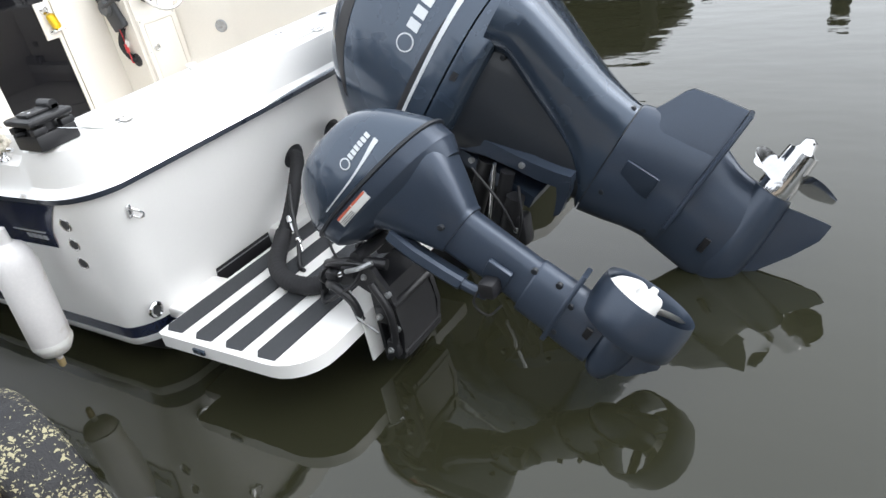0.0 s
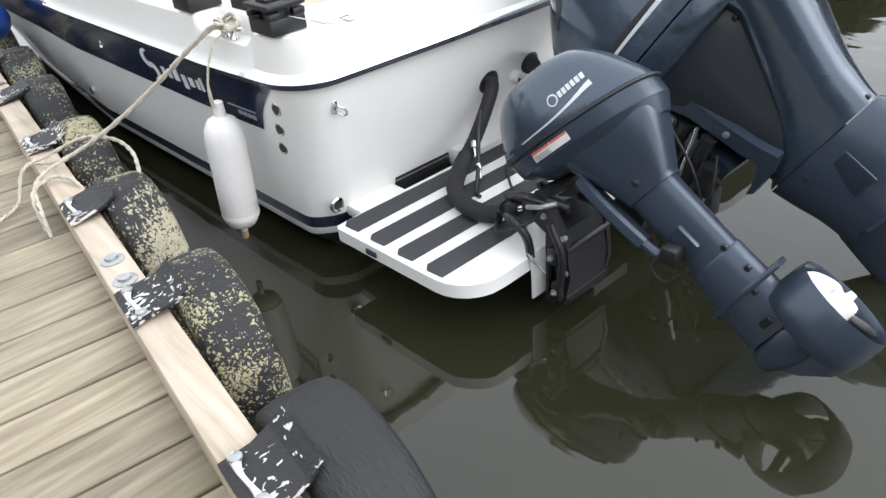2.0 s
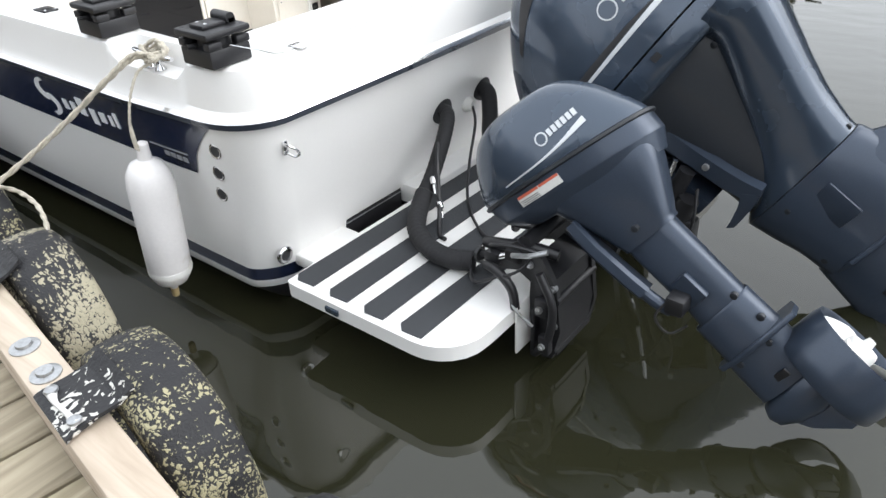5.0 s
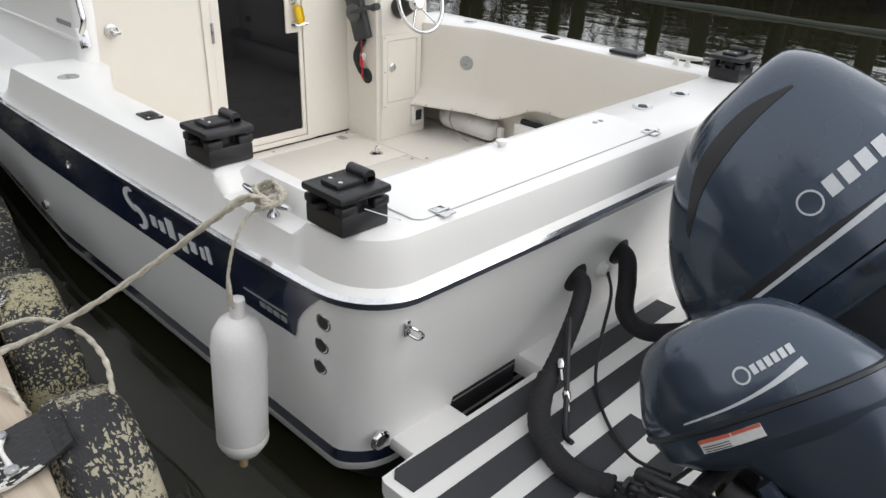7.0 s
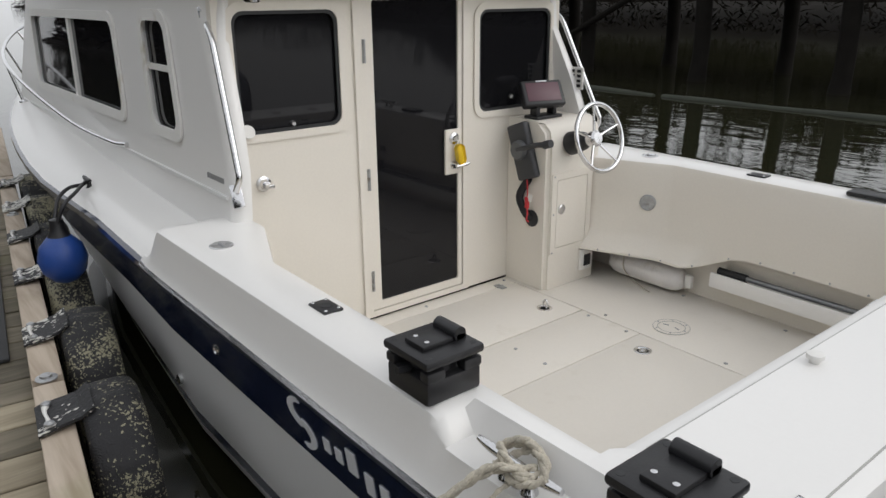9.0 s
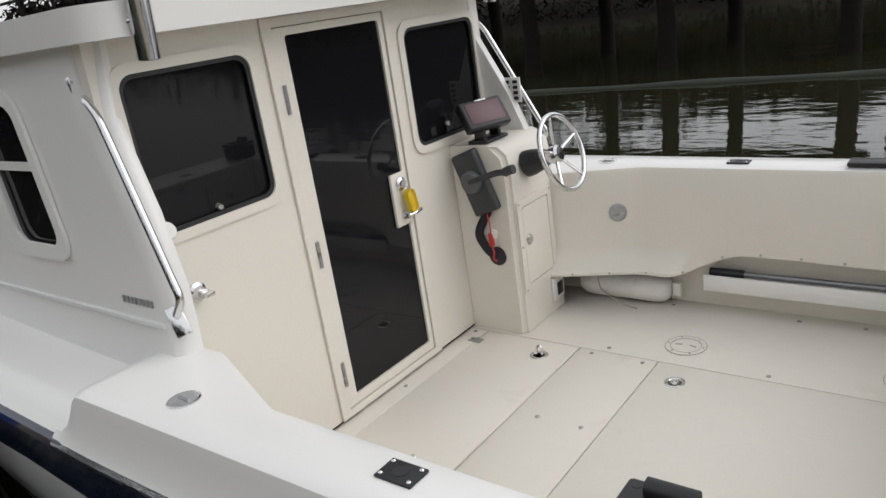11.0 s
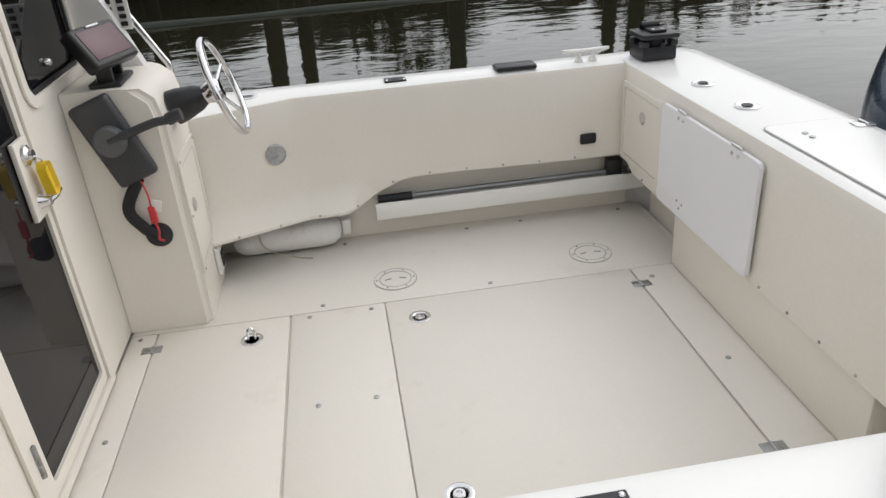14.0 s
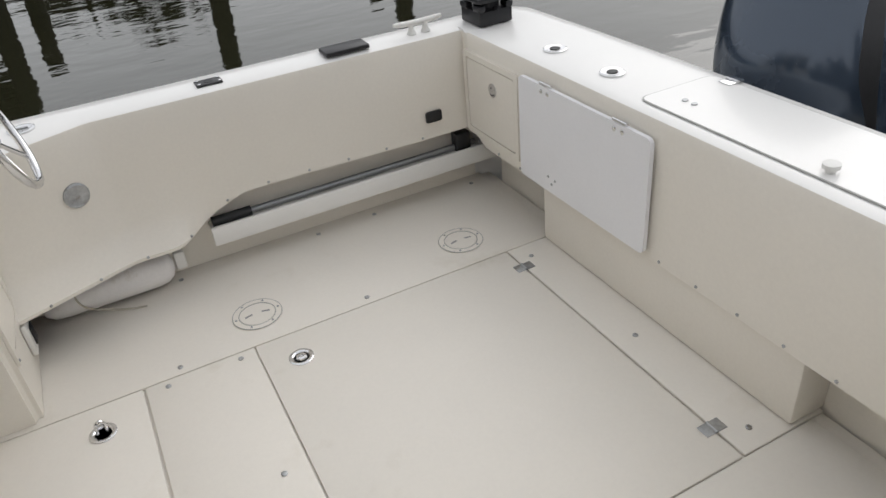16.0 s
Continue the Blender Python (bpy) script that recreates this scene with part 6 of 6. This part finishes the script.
plate(b, rrect(0.716, 1.049, 0.659, 0.938, 0.01), [], lambda u, v: (IX - 0.001, u, v), (-0.008, 0, 0))
part("access_door", b, LINER, hp_, "cream access door")
b = bmesh.new()
turned(b, (IX - 0.009, 0.86, 0.86), (-1, 0, 0), [(0, 0.026), (0.004, 0.026), (0.006, 0.02), (0.004, 0.012), (0.004, 0)], 20)
part("latch", b, STEEL, hp_)
bd = thing("filleting_board", (IX - 0.02, 0.28, 0.62), "white hinged cutting board hanging on the transom liner", "cutting board")
b = bmesh.new()
plate(b, rrect(-0.006, 0.655, 0.61, 0.985, 0.02), [], lambda u, v: (IX - 0.012, u, v), (-0.014, 0, 0))
part("board", b, mat("cutting_board", (0.8, 0.8, 0.82), 0.5, var=0.02), bd)
for y in (0.50, 0.13):
    b = bmesh.new()
    cyl(b, (IX - 0.02, y - 0.03, 0.99), (IX - 0.02, y + 0.03, 0.99), 0.006, n=10)
    part("hinge", b, STEEL, bd)
    for dy in (-0.018, 0.018):
        b = bmesh.new()
        screw(b, (IX - 0.026, y + dy, 0.965), (-1, 0, 0), 0.008)
        part("screw", b, STEEL, bd)
for y, z in ((0.48, 0.668), (0.44, 0.665), (0.46, 0.645)):
    b = bmesh.new()
    screw(b, (IX - 0.026, y, z), (-1, 0, 0), 0.005)
    part("screw", b, DULLSTEEL, bd)

# floor fittings
for x in (-0.91, -0.103):
    b = bmesh.new()
    turned(b, (x, 0.742, FZ), (0, 0, 1), [(-0.002, 0.085), (0.004, 0.085), (0.005, 0.08), (0.005, 0.066), (0.003, 0.064), (0.003, 0.061), (0.005, 0.059), (0.005, 0)], 40)
    o = part("deck_plate", b, DECK, floor_ob, "round cream inspection plate")
    for r_ in (0.085, 0.0635):
        b = bmesh.new()
        tube(b, [(x + r_ * math.cos(k * math.pi / 16), 0.742 + r_ * math.sin(k * math.pi / 16), FZ + 0.004) for k in range(32)], 0.0016, 5, 1, loop=True)
        part("plate_rim", b, GAPGREY, o)
    for k in range(6):
        b = bmesh.new()
        screw(b, (x + 0.074 * math.cos(k * 1.047), 0.742 + 0.074 * math.sin(k * 1.047), FZ + 0.005), (0, 0, 1), 0.004)
        part("screw", b, DULLSTEEL, o)
    for dx, an in ((-0.03, 15), (0.03, -15)):
        b = bmesh.new()
        box(b, -0.014, 0.014, -0.004, 0.004, 0, 0.0012, m=Matrix.Translation((x + dx, 0.742, FZ + 0.0045)) @ Matrix.Rotation(radians(an), 4, "Z"))
        part("finger_slot", b, INKGREY, o)
for k, (x, y) in enumerate(((-1.454, 0.449), (-0.85, 0.443), (-0.858, -0.427), (-1.46, -0.43))):
    b = bmesh.new()
    turned(b, (x, y, FZ), (0, 0, 1), [(-0.003, 0.04), (0.002, 0.04), (0.004, 0.034), (0.002, 0.026), (-0.0, 0.024), (0.0, 0)], 28)
    o = part("lift_ring", b, STEEL, floor_ob, "flush chrome lift latch")
    b = bmesh.new()
    if k % 3 == 0:
        tube(b, [(x - 0.012, y, FZ + 0.003), (x - 0.012, y + 0.004, FZ + 0.03), (x, y + 0.006, FZ + 0.042), (x + 0.012, y + 0.004, FZ + 0.03), (x + 0.012, y, FZ + 0.003)], 0.005, 8)
    else:
        turned(b, (x, y, FZ + 0.001), (0, 0, 1), [(0, 0.018), (0.004, 0.016), (0.005, 0.008), (0.001, 0.006), (0.001, 0)], 18)
    part("pull", b, STEEL, o)
for x, y in ((0.0, 0.456), (0.0, -0.45), (-1.805, 0.47), (-1.805, -0.43)):
    b = bmesh.new()
    box(b, x - 0.035, x + 0.035, y - 0.02, y + 0.02, FZ, FZ + 0.003, 0.001)
    cyl(b, (x, y - 0.02, FZ + 0.002), (x, y + 0.02, FZ + 0.002), 0.005, n=8)
    part("hatch_hinge", b, DULLSTEEL, floor_ob, "weathered steel butt hinge")
for x, y in ((-1.25, 0.545), (-1.02, 0.545), (-1.20, 0.615), (-0.55, 0.615), (-1.22, 0.02), (-1.04, 0.02), (-1.22, -0.5), (-1.04, -0.5), (-1.85, 0.0), (-1.86, 0.55), (0.06, 0.50), (0.08, -0.05), (0.08, -0.5), (-0.55, 1.12), (-1.1, 1.12), (0.16, 1.12), (-0.3, 1.13), (-1.86, -0.5)):
    b = bmesh.new()
    screw(b, (x, y, FZ + 0.001), (0, 0, 1), 0.009)
    part("screw", b, DULLSTEEL, floor_ob)

# starboard recess: stowed fender, shelf and boat hook
sf = thing("stowed_fender", (-1.34, 1.13, 0.36), "cream cylindrical fender stowed under the side liner", "fender")
bm = bmesh.new()
turned(bm, (-1.57, 1.125, 0.43), (1, 0, 0), [(0, 0.02), (0.012, 0.05), (0.04, 0.066), (0.08, 0.07), (0.39, 0.07), (0.43, 0.064), (0.455, 0.045), (0.465, 0.02), (0.465, 0)], 28)
part("body", bm, FENDERW, sf)
bm = bmesh.new()
box(bm, -1.10, -1.06, 1.11, 1.14, 0.40, 0.47, 0.008)
part("end_eye", bm, WHITEP, sf)
bm = bmesh.new()
tube(bm, [(-1.45, 1.06, 0.49), (-1.44, 1.05, 0.43), (-1.40, 1.05, 0.39), (-1.30, 1.04, 0.355), (-1.24, 1.02, 0.354)], 0.003, 6)
part("lanyard", bm, ROPE, sf)
shelf = thing("rod_shelf", (-0.32, 1.14, 0.46), "white side shelf under the starboard liner", "shelf")
bm = bmesh.new()
box(bm, -0.94, 0.29, 1.101, 1.205, 0.50, 0.515, 0.003)
part("base", bm, GEL, shelf)
bm = bmesh.new()
box(bm, -0.945, 0.29, 1.085, 1.10, 0.46, 0.535, 0.004)
part("front_lip", bm, GEL, shelf)
hk = thing("boat_hook", (-0.3, 1.145, 0.53), "grey telescopic boat hook lying on the side shelf", "boat hook")
bm = bmesh.new()
cyl(bm, (-0.80, 1.14, 0.535), (0.2, 1.14, 0.535), 0.013)
part("pole", bm, mat("anodised_pole", (0.3, 0.31, 0.32), 0.35, metal=0.7), hk)
bm = bmesh.new()
cyl(bm, (-0.93, 1.14, 0.535), (-0.78, 1.14, 0.535), 0.019)
part("grip", bm, RUBBER, hk)
bm = bmesh.new()
box(bm, 0.10, 0.17, 1.11, 1.165, 0.515, 0.60, 0.01)
part("clip", bm, BLACKP, hk)

bm = bmesh.new()
turned(bm, (-1.319, in_y(-1.319) - 0.001, 0.822), (0.395, -1, 0), [(-0.003, 0.042), (0.006, 0.042), (0.009, 0.036), (0.006, 0.03), (0.007, 0)], 28)
part("speaker_ring", bm, DULLSTEEL, boat, "round grey courtesy light in the side liner")
bm = bmesh.new()
box(bm, -0.04, 0.03, 1.078, 1.088, 0.70, 0.745, 0.008)
part("rocker_switch", bm, BLACKP, boat, "small black switch in the side liner")
for x in [-1.5 + 0.16 * k for k in range(10)]:
    bm = bmesh.new()
    screw(bm, (x, in_y(x) - flare(x, 1) - 0.001, lip_z(x, 1.09) + 0.01), (0, -1, 0), 0.005)
    part("lip_screw", bm, DULLSTEEL, boat)
for y in [-0.95 + 0.15 * k for k in range(14)]:
    bm = bmesh.new()
    screw(bm, (IX - 0.001, y, 0.6), (-1, 0, 0), 0.005)
    part("lip_screw", bm, DULLSTEEL, boat)

# ---- helm console ----
con = thing("helm_console", (-1.75, 0.8, FZ), "cream moulded helm console beside the cabin door", "console")
bm = bmesh.new()
rows = [[(x, y, z) for x, y in ((BX + 0.002, 0.60), (x1, 0.60), (x1, 1.0), (BX + 0.002, 1.0))] for z, x1 in ((FZ + 0.002, -1.605), (1.12, -1.605), (1.20, -1.62), (1.235, -1.66), (1.245, -1.72))]
loft(bm, rows)
es = [e for e in bm.edges if abs(e.verts[0].co.z - e.verts[1].co.z) > 0.02 and e.verts[0].co.x > -1.8]
bmesh.ops.bevel(bm, geom=es, offset=0.022, segments=3, affect="EDGES")
part("body", bm, LINER, con, smooth=40)
CX = -1.605
bm = bmesh.new()
plate(bm, rrect(0.625, 0.93, 0.545, 0.985, 0.012), [rrect(0.66, 0.895, 0.58, 0.95, 0.012)], lambda u, v: (CX + 0.001, u, v), (0.008, 0, 0))
fr = part("door_frame", bm, LINER, con)
bm = bmesh.new()
plate(bm, rrect(0.664, 0.891, 0.584, 0.946, 0.012), [], lambda u, v: (CX + 0.001, u, v), (0.007, 0, 0))
cd = part("access_door", bm, LINER, con, "cream console access door")
bm = bmesh.new()
turned(bm, (CX + 0.008, 0.70, 0.79), (1, 0, 0), [(0, 0.026), (0.004, 0.026), (0.007, 0.02), (0.004, 0.012), (0.004, 0)], 20)
part("latch", bm, STEEL, cd)
for y, z in ((0.64, 0.56), (0.64, 0.97), (0.915, 0.56), (0.915, 0.97), (0.64, 0.77)):
    bm = bmesh.new()
    screw(bm, (CX + 0.009, y, z), (1, 0, 0), 0.005)
    part("screw", bm, DULLSTEEL, fr)
bm = bmesh.new()
box(bm, CX, CX + 0.02, 0.86, 0.96, 0.41, 0.53, 0.008)
ol = part("outlet_cover", bm, WHITEP, con, "white outlet cover")
bm = bmesh.new()
box(bm, CX + 0.02, CX + 0.026, 0.885, 0.935, 0.435, 0.50, 0.003)
part("outlet_socket", bm, BLACKP, ol)

# steering wheel and its helm pump
sw = thing("steering_wheel", (CX, 0.75, 1.15), "polished steel six-spoke steering wheel on a black hub", "steering wheel")
AX = Vector((0.93, 0.0, 0.28)).normalized()
H0 = Vector((-1.445, 0.752, 1.175))
bm = bmesh.new()
turned(bm, H0 - AX * 0.16, AX, [(0, 0.06), (0.03, 0.058), (0.09, 0.045), (0.12, 0.03), (0.12, 0)], 24)
part("helm_pump", bm, BLACKP, sw)
bm = bmesh.new()
turned(bm, H0 - AX * 0.045, AX, [(0, 0.03), (0.03, 0.04), (0.055, 0.04), (0.065, 0.03), (0.066, 0)], 24)
part("hub", bm, STEEL, sw)
wu, wv = frame_at(AX)
bm = bmesh.new()
tube(bm, [H0 + AX * 0.03 + 0.165 * (math.cos(k * math.pi / 24) * wu + math.sin(k * math.pi / 24) * wv) for k in range(48)], 0.0115, 12, 1, loop=True)
part("rim", bm, STEEL, sw, smooth=60)
for k in range(5):
    a = k * 2 * math.pi / 5 + 0.3
    d = math.cos(a) * wu + math.sin(a) * wv
    bm = bmesh.new()
    tube(bm, [H0 + d * 0.03, H0 + d * 0.08 + AX * 0.01, H0 + d * 0.16 + AX * 0.028], 0.007, 8)
    part("spoke", bm, STEEL, sw)

# throttle control on the console's side
ct = thing("throttle_control", (-1.77, 0.59, 0.95), "dark grey side-mount throttle control with a lever", "throttle")
M = Matrix.Translation((-1.765, 0.585, 1.085)) @ Matrix.Rotation(radians(-20), 4, "Y")
CTRL = mat("control_plastic", (0.045, 0.047, 0.052), 0.5, var=0.15, bump=0.05, bscale=200)
bm = bmesh.new()
box(bm, -0.068, 0.068, -0.028, 0.016, -0.145, 0.145, 0.014, 3, m=M)
part("body", bm, CTRL, ct)
bm = bmesh.new()
turned(bm, M @ Vector((0.0, -0.026, 0.01)), (0, -1, 0), [(0, 0.052), (0.022, 0.05), (0.03, 0.042), (0.03, 0)], 28)
part("lever_hub", bm, mat("control_grey", (0.1, 0.105, 0.11), 0.5), ct)
bm = bmesh.new()
tube(bm, [M @ Vector((0, -0.045, 0.015)), (-1.70, 0.535, 1.12), (-1.62, 0.53, 1.145), (-1.575, 0.53, 1.15)], 0.014, 10)
tube(bm, [(-1.575, 0.53, 1.15), (-1.55, 0.53, 1.16), (-1.53, 0.53, 1.165)], 0.02, 12)
part("lever", bm, CTRL, ct)
bm = bmesh.new()
tube(bm, [M @ Vector((-0.01, 0.0, -0.14)), (-1.78, 0.575, 0.85), (-1.75, 0.575, 0.78), (-1.72, 0.585, 0.745), (-1.71, 0.60, 0.735)], 0.02, 12)
part("cable_boot", bm, FOAM, ct)
bm = bmesh.new()
turned(bm, (-1.71, 0.60, 0.735), (0, -1, 0), [(0, 0.045), (0.006, 0.045), (0.014, 0.03), (0.014, 0)], 20)
part("grommet", bm, RUBBER, ct)
bm = bmesh.new()
box(bm, -0.012, 0.012, -0.008, 0.008, -0.06, 0.0, 0.004, m=Matrix.Translation((-1.70, 0.55, 0.86)))
tube(bm, [(-1.71, 0.555, 0.95), (-1.70, 0.55, 0.9), (-1.70, 0.55, 0.86)], 0.003, 6)
tube(bm, [(-1.70, 0.55, 0.80), (-1.695, 0.55, 0.77), (-1.70, 0.55, 0.74), (-1.685, 0.55, 0.73)], 0.004, 6)
part("kill_cord", bm, RED, ct, "red kill switch cord")
bm = bmesh.new()
box(bm, -0.015, 0.015, -0.002, 0.002, -0.04, 0.0, 0.001, m=Matrix.Translation((-1.675, 0.548, 0.88)) @ Matrix.Rotation(radians(15), 4, "Y"))
part("cord_tag", bm, WHITEP, ct)

# chart display on the console top
md = thing("chart_display", (-1.75, 0.72, 1.245), "black marine chart display on a bracket, screen off", "display")
M = Matrix.Translation((-1.755, 0.69, 1.365)) @ Matrix.Rotation(radians(-20), 4, "Z") @ Matrix.Rotation(radians(-34), 4, "Y")
bm = bmesh.new()
box(bm, -0.03, 0.02, -0.115, 0.115, -0.068, 0.072, 0.012, 3, m=M)
part("case", bm, BLACKP, md)
bm = bmesh.new()
box(bm, 0.0195, 0.022, -0.092, 0.092, -0.045, 0.056, 0.002, m=M)
part("screen", bm, SCREEN, md)
bm = bmesh.new()
box(bm, -0.008, 0.008, -0.03, 0.03, 0.06, 0.067, 0.001, m=M @ Matrix.Translation((0.016, 0, 0)))
part("mark_bar", bm, SILVER, md)
bm = bmesh.new()
box(bm, -1.81, -1.71, 0.62, 0.80, 1.246, 1.262, 0.005)
for s in (-0.06, 0.06):
    box(bm, -1.785, -1.735, 0.71 + s - 0.012, 0.71 + s + 0.012, 1.26, 1.35, 0.004)
part("bracket", bm, BLACKP, md)
bm = bmesh.new()
for_panel = cy(1.4) - 0.04
box(bm, -1.80, -1.71, for_panel - 0.012, for_panel - 0.002, 1.37, 1.485, 0.004)
sp = part("switch_panel", bm, WHITEP, boat, "white switch panel with black rockers")
for i in range(2):
    for j in range(4):
        bm = bmesh.new()
        box(bm, -1.788 + 0.042 * i, -1.765 + 0.042 * i, for_panel - 0.018, for_panel - 0.012, 1.383 + 0.025 * j, 1.398 + 0.025 * j, 0.002)
        part("rocker", bm, BLACKP, sp)

# ---- cabin fittings ----
for s in (-1, 1):
    gr = thing("grab_rail", (-1.66, s * 1.0, 1.12), "polished stainless grab rail on the cabin's aft edge", "grab rail", "grab rails")
    y0 = lambda z: s * (cy(z) - 0.002)
    bm = bmesh.new()
    tube(bm, [(-1.955, y0(1.75) - s * 0.02, 1.752), (-1.92, y0(1.74), 1.745), (-1.88, y0(1.7), 1.705), (-1.845, y0(1.64), 1.64), (-1.755, y0(1.46), 1.46), (-1.66, y0(1.27), 1.27), (-1.637, y0(1.215), 1.215), (-1.665, y0(1.165), 1.165)], 0.012, 14, 8)
    part("tube", bm, STEEL, gr, smooth=60)
    for z, x in ((1.775, -1.985), (1.14, -1.69)):
        bm = bmesh.new()
        MM = Matrix.Translation((x + 0.008, y0(z) - s * 0.012, z)) @ Matrix.Rotation(radians(-22), 4, "Y") @ Matrix.Rotation(radians(s * (62 if z > 1.5 else 25)), 4, "Z")
        box(bm, -0.004, 0.004, -0.022, 0.022, -0.045, 0.045, 0.0035, 2, m=MM)
        part("flange", bm, STEEL, gr)
        for dz in (-0.025, 0.025):
            bm = bmesh.new()
            screw(bm, MM @ Vector((0.004, 0, dz)), (1, 0, 0.2), 0.006)
            part("screw", bm, DULLSTEEL, gr)
bm = bmesh.new()
turned(bm, (BX + 0.001, -0.80, 1.113), (1, 0, 0), [(0, 0.032), (0.006, 0.032), (0.012, 0.022), (0.03, 0.018), (0.03, 0.012), (0.045, 0.012), (0.045, 0)], 22)
box(bm, BX + 0.03, BX + 0.07, -0.81, -0.78, 1.105, 1.12, 0.003)
part("washdown_tap", bm, STEEL, boat, "chrome washdown fitting on the bulkhead")
bm = bmesh.new()
turned(bm, (BX + 0.012, -0.85, 1.335), (1, 0, 0.6), [(0, 0.03), (0.006, 0.028), (0.006, 0.012), (0.004, 0)], 18)
part("drain_fitting", bm, WHITEP, boat)
for y in (-0.64, 0.62):
    bm = bmesh.new()
    turned(bm, (BX - 0.01, y, 1.345), (1, 0, 0), [(0, 0.014), (0.01, 0.012), (0.016, 0.008), (0.016, 0)], 12)
    part("window_catch", bm, STEEL, boat)
for y in (-0.86, 0.80):
    rh = thing("rod_holder", (-1.76, y, 1.93), "chrome tube rod holder fixed to the roof edge", "rod holder", "rod holders")
    bm = bmesh.new()
    turned(bm, (-1.725, y, 1.83), (0.12, 0, 1), [(0, 0.026), (0.002, 0.03), (0.25, 0.03), (0.26, 0.034), (0.26, 0.027), (0.02, 0.024), (0.02, 0)], 22)
    part("tube", bm, STEEL, rh)
    bm = bmesh.new()
    cyl(bm, (-1.78, y - 0.03, 1.93), (-1.71, y, 1.93), 0.014)
    part("clamp", bm, STEEL, rh)
for s in (-1, 1):
    br = thing("bow_rail", (-4.4, s * 1.1, 1.0), "stainless bow rail with slim stanchions", "rail", "bow rails")
    bm = bmesh.new()
    pts = [(-2.96, s * 1.03, 1.15), (-3.15, s * 1.06, 1.145), (-3.83, s * 1.08, 1.16), (-4.7, s * 1.13, 1.29), (-5.44, s * 1.12, 1.40), (-6.15, s * 1.0, 1.49), (-6.8, s * 0.78, 1.58), (-7.2, s * 0.5, 1.66), (-7.35, s * 0.2, 1.70)]
    tube(bm, pts, 0.0125, 12, 8)
    part("top_rail", bm, STEEL, br, smooth=60)
    for (x, y, z) in (pts[4], pts[5], pts[6]):
        bm = bmesh.new()
        yb = s * min(abs(y) + 0.05, hb(x) * 0.93)
        cyl(bm, (x + 0.05, yb, zr(x) + 0.07), (x, y, z), 0.011, n=12)
        turned(bm, (x + 0.05, yb, zr(x) + 0.07), (0, 0, 1), [(0, 0.03), (0.01, 0.028), (0.02, 0.014), (0.02, 0)], 14)
        part("stanchion", bm, STEEL, br)
for x0, n_, z0 in ((-1.925, 8, 1.172), (-4.43, 5, 1.0)):
    for k in range(n_):
        w = 0.0165 if n_ == 8 else 0.035
        bm = bmesh.new()
        box(bm, x0 + k * w * 1.25, x0 + k * w * 1.25 + w * 0.6, -cy(z0) - 0.004, -cy(z0) + 0.01, z0, z0 + (0.02 if n_ == 8 else 0.06))
        part("mark_bar", bm, INKGREY, cabin)

# side lettering as plain shapes: a swoosh and seven bars
def side_shape(pts, material, name="mark_bar", lift=0.007):
    b = bmesh.new()
    lo = [b.verts.new((x, -hy(x, z) - 0.002, z)) for x, z in pts]
    hi = [b.verts.new((x, -hy(x, z) - lift, z)) for x, z in pts]
    b.faces.new(hi)
    for i in range(len(pts)):
        j = (i + 1) % len(pts)
        b.faces.new((lo[i], lo[j], hi[j], hi[i]))
    part(name, b, material, boat)


def swoosh(cx, cz, flip):
    o, i_ = [], []
    for k in range(17):
        a = radians(100 + 165 * k / 16)
        o.append((cx + flip * 0.075 * math.cos(a), cz + flip * 0.048 * math.sin(a)))
        i_.append((cx + flip * (0.014 + 0.058 * math.cos(a)), cz + flip * (0.004 + 0.032 * math.sin(a))))
    return o + i_[::-1]


WHITEMARK = mat("white_vinyl_mark", (0.72, 0.73, 0.75), 0.4, var=0.03)
side_shape(swoosh(-0.735, 0.765, 1), WHITEMARK, "swoosh")
side_shape(swoosh(-0.745, 0.700, -1), WHITEMARK, "swoosh")
x = -0.625
for w, h, d in ((0.045, 0.042, 0), (0.045, 0.042, 0), (0.06, 0.072, 0), (0.05, 0.042, 0.022), (0.05, 0.042, 0), (0.03, 0.042, 0), (0.028, 0.06, 0)):
    z = 0.705
    side_shape([(x, z - d), (x + w * 0.72, z - d), (x + w * 0.72, z + h), (x, z + h)], WHITEMARK)
    x += w * 1.32
for k in range(4):
    side_shape([(0.02 + 0.035 * k, 0.668), (0.045 + 0.035 * k, 0.668), (0.045 + 0.035 * k, 0.685), (0.02 + 0.035 * k, 0.685)], INKGREY)
side_shape([(-0.06, 0.695), (0.16, 0.70), (0.16, 0.704), (-0.06, 0.699)], INKGREY)
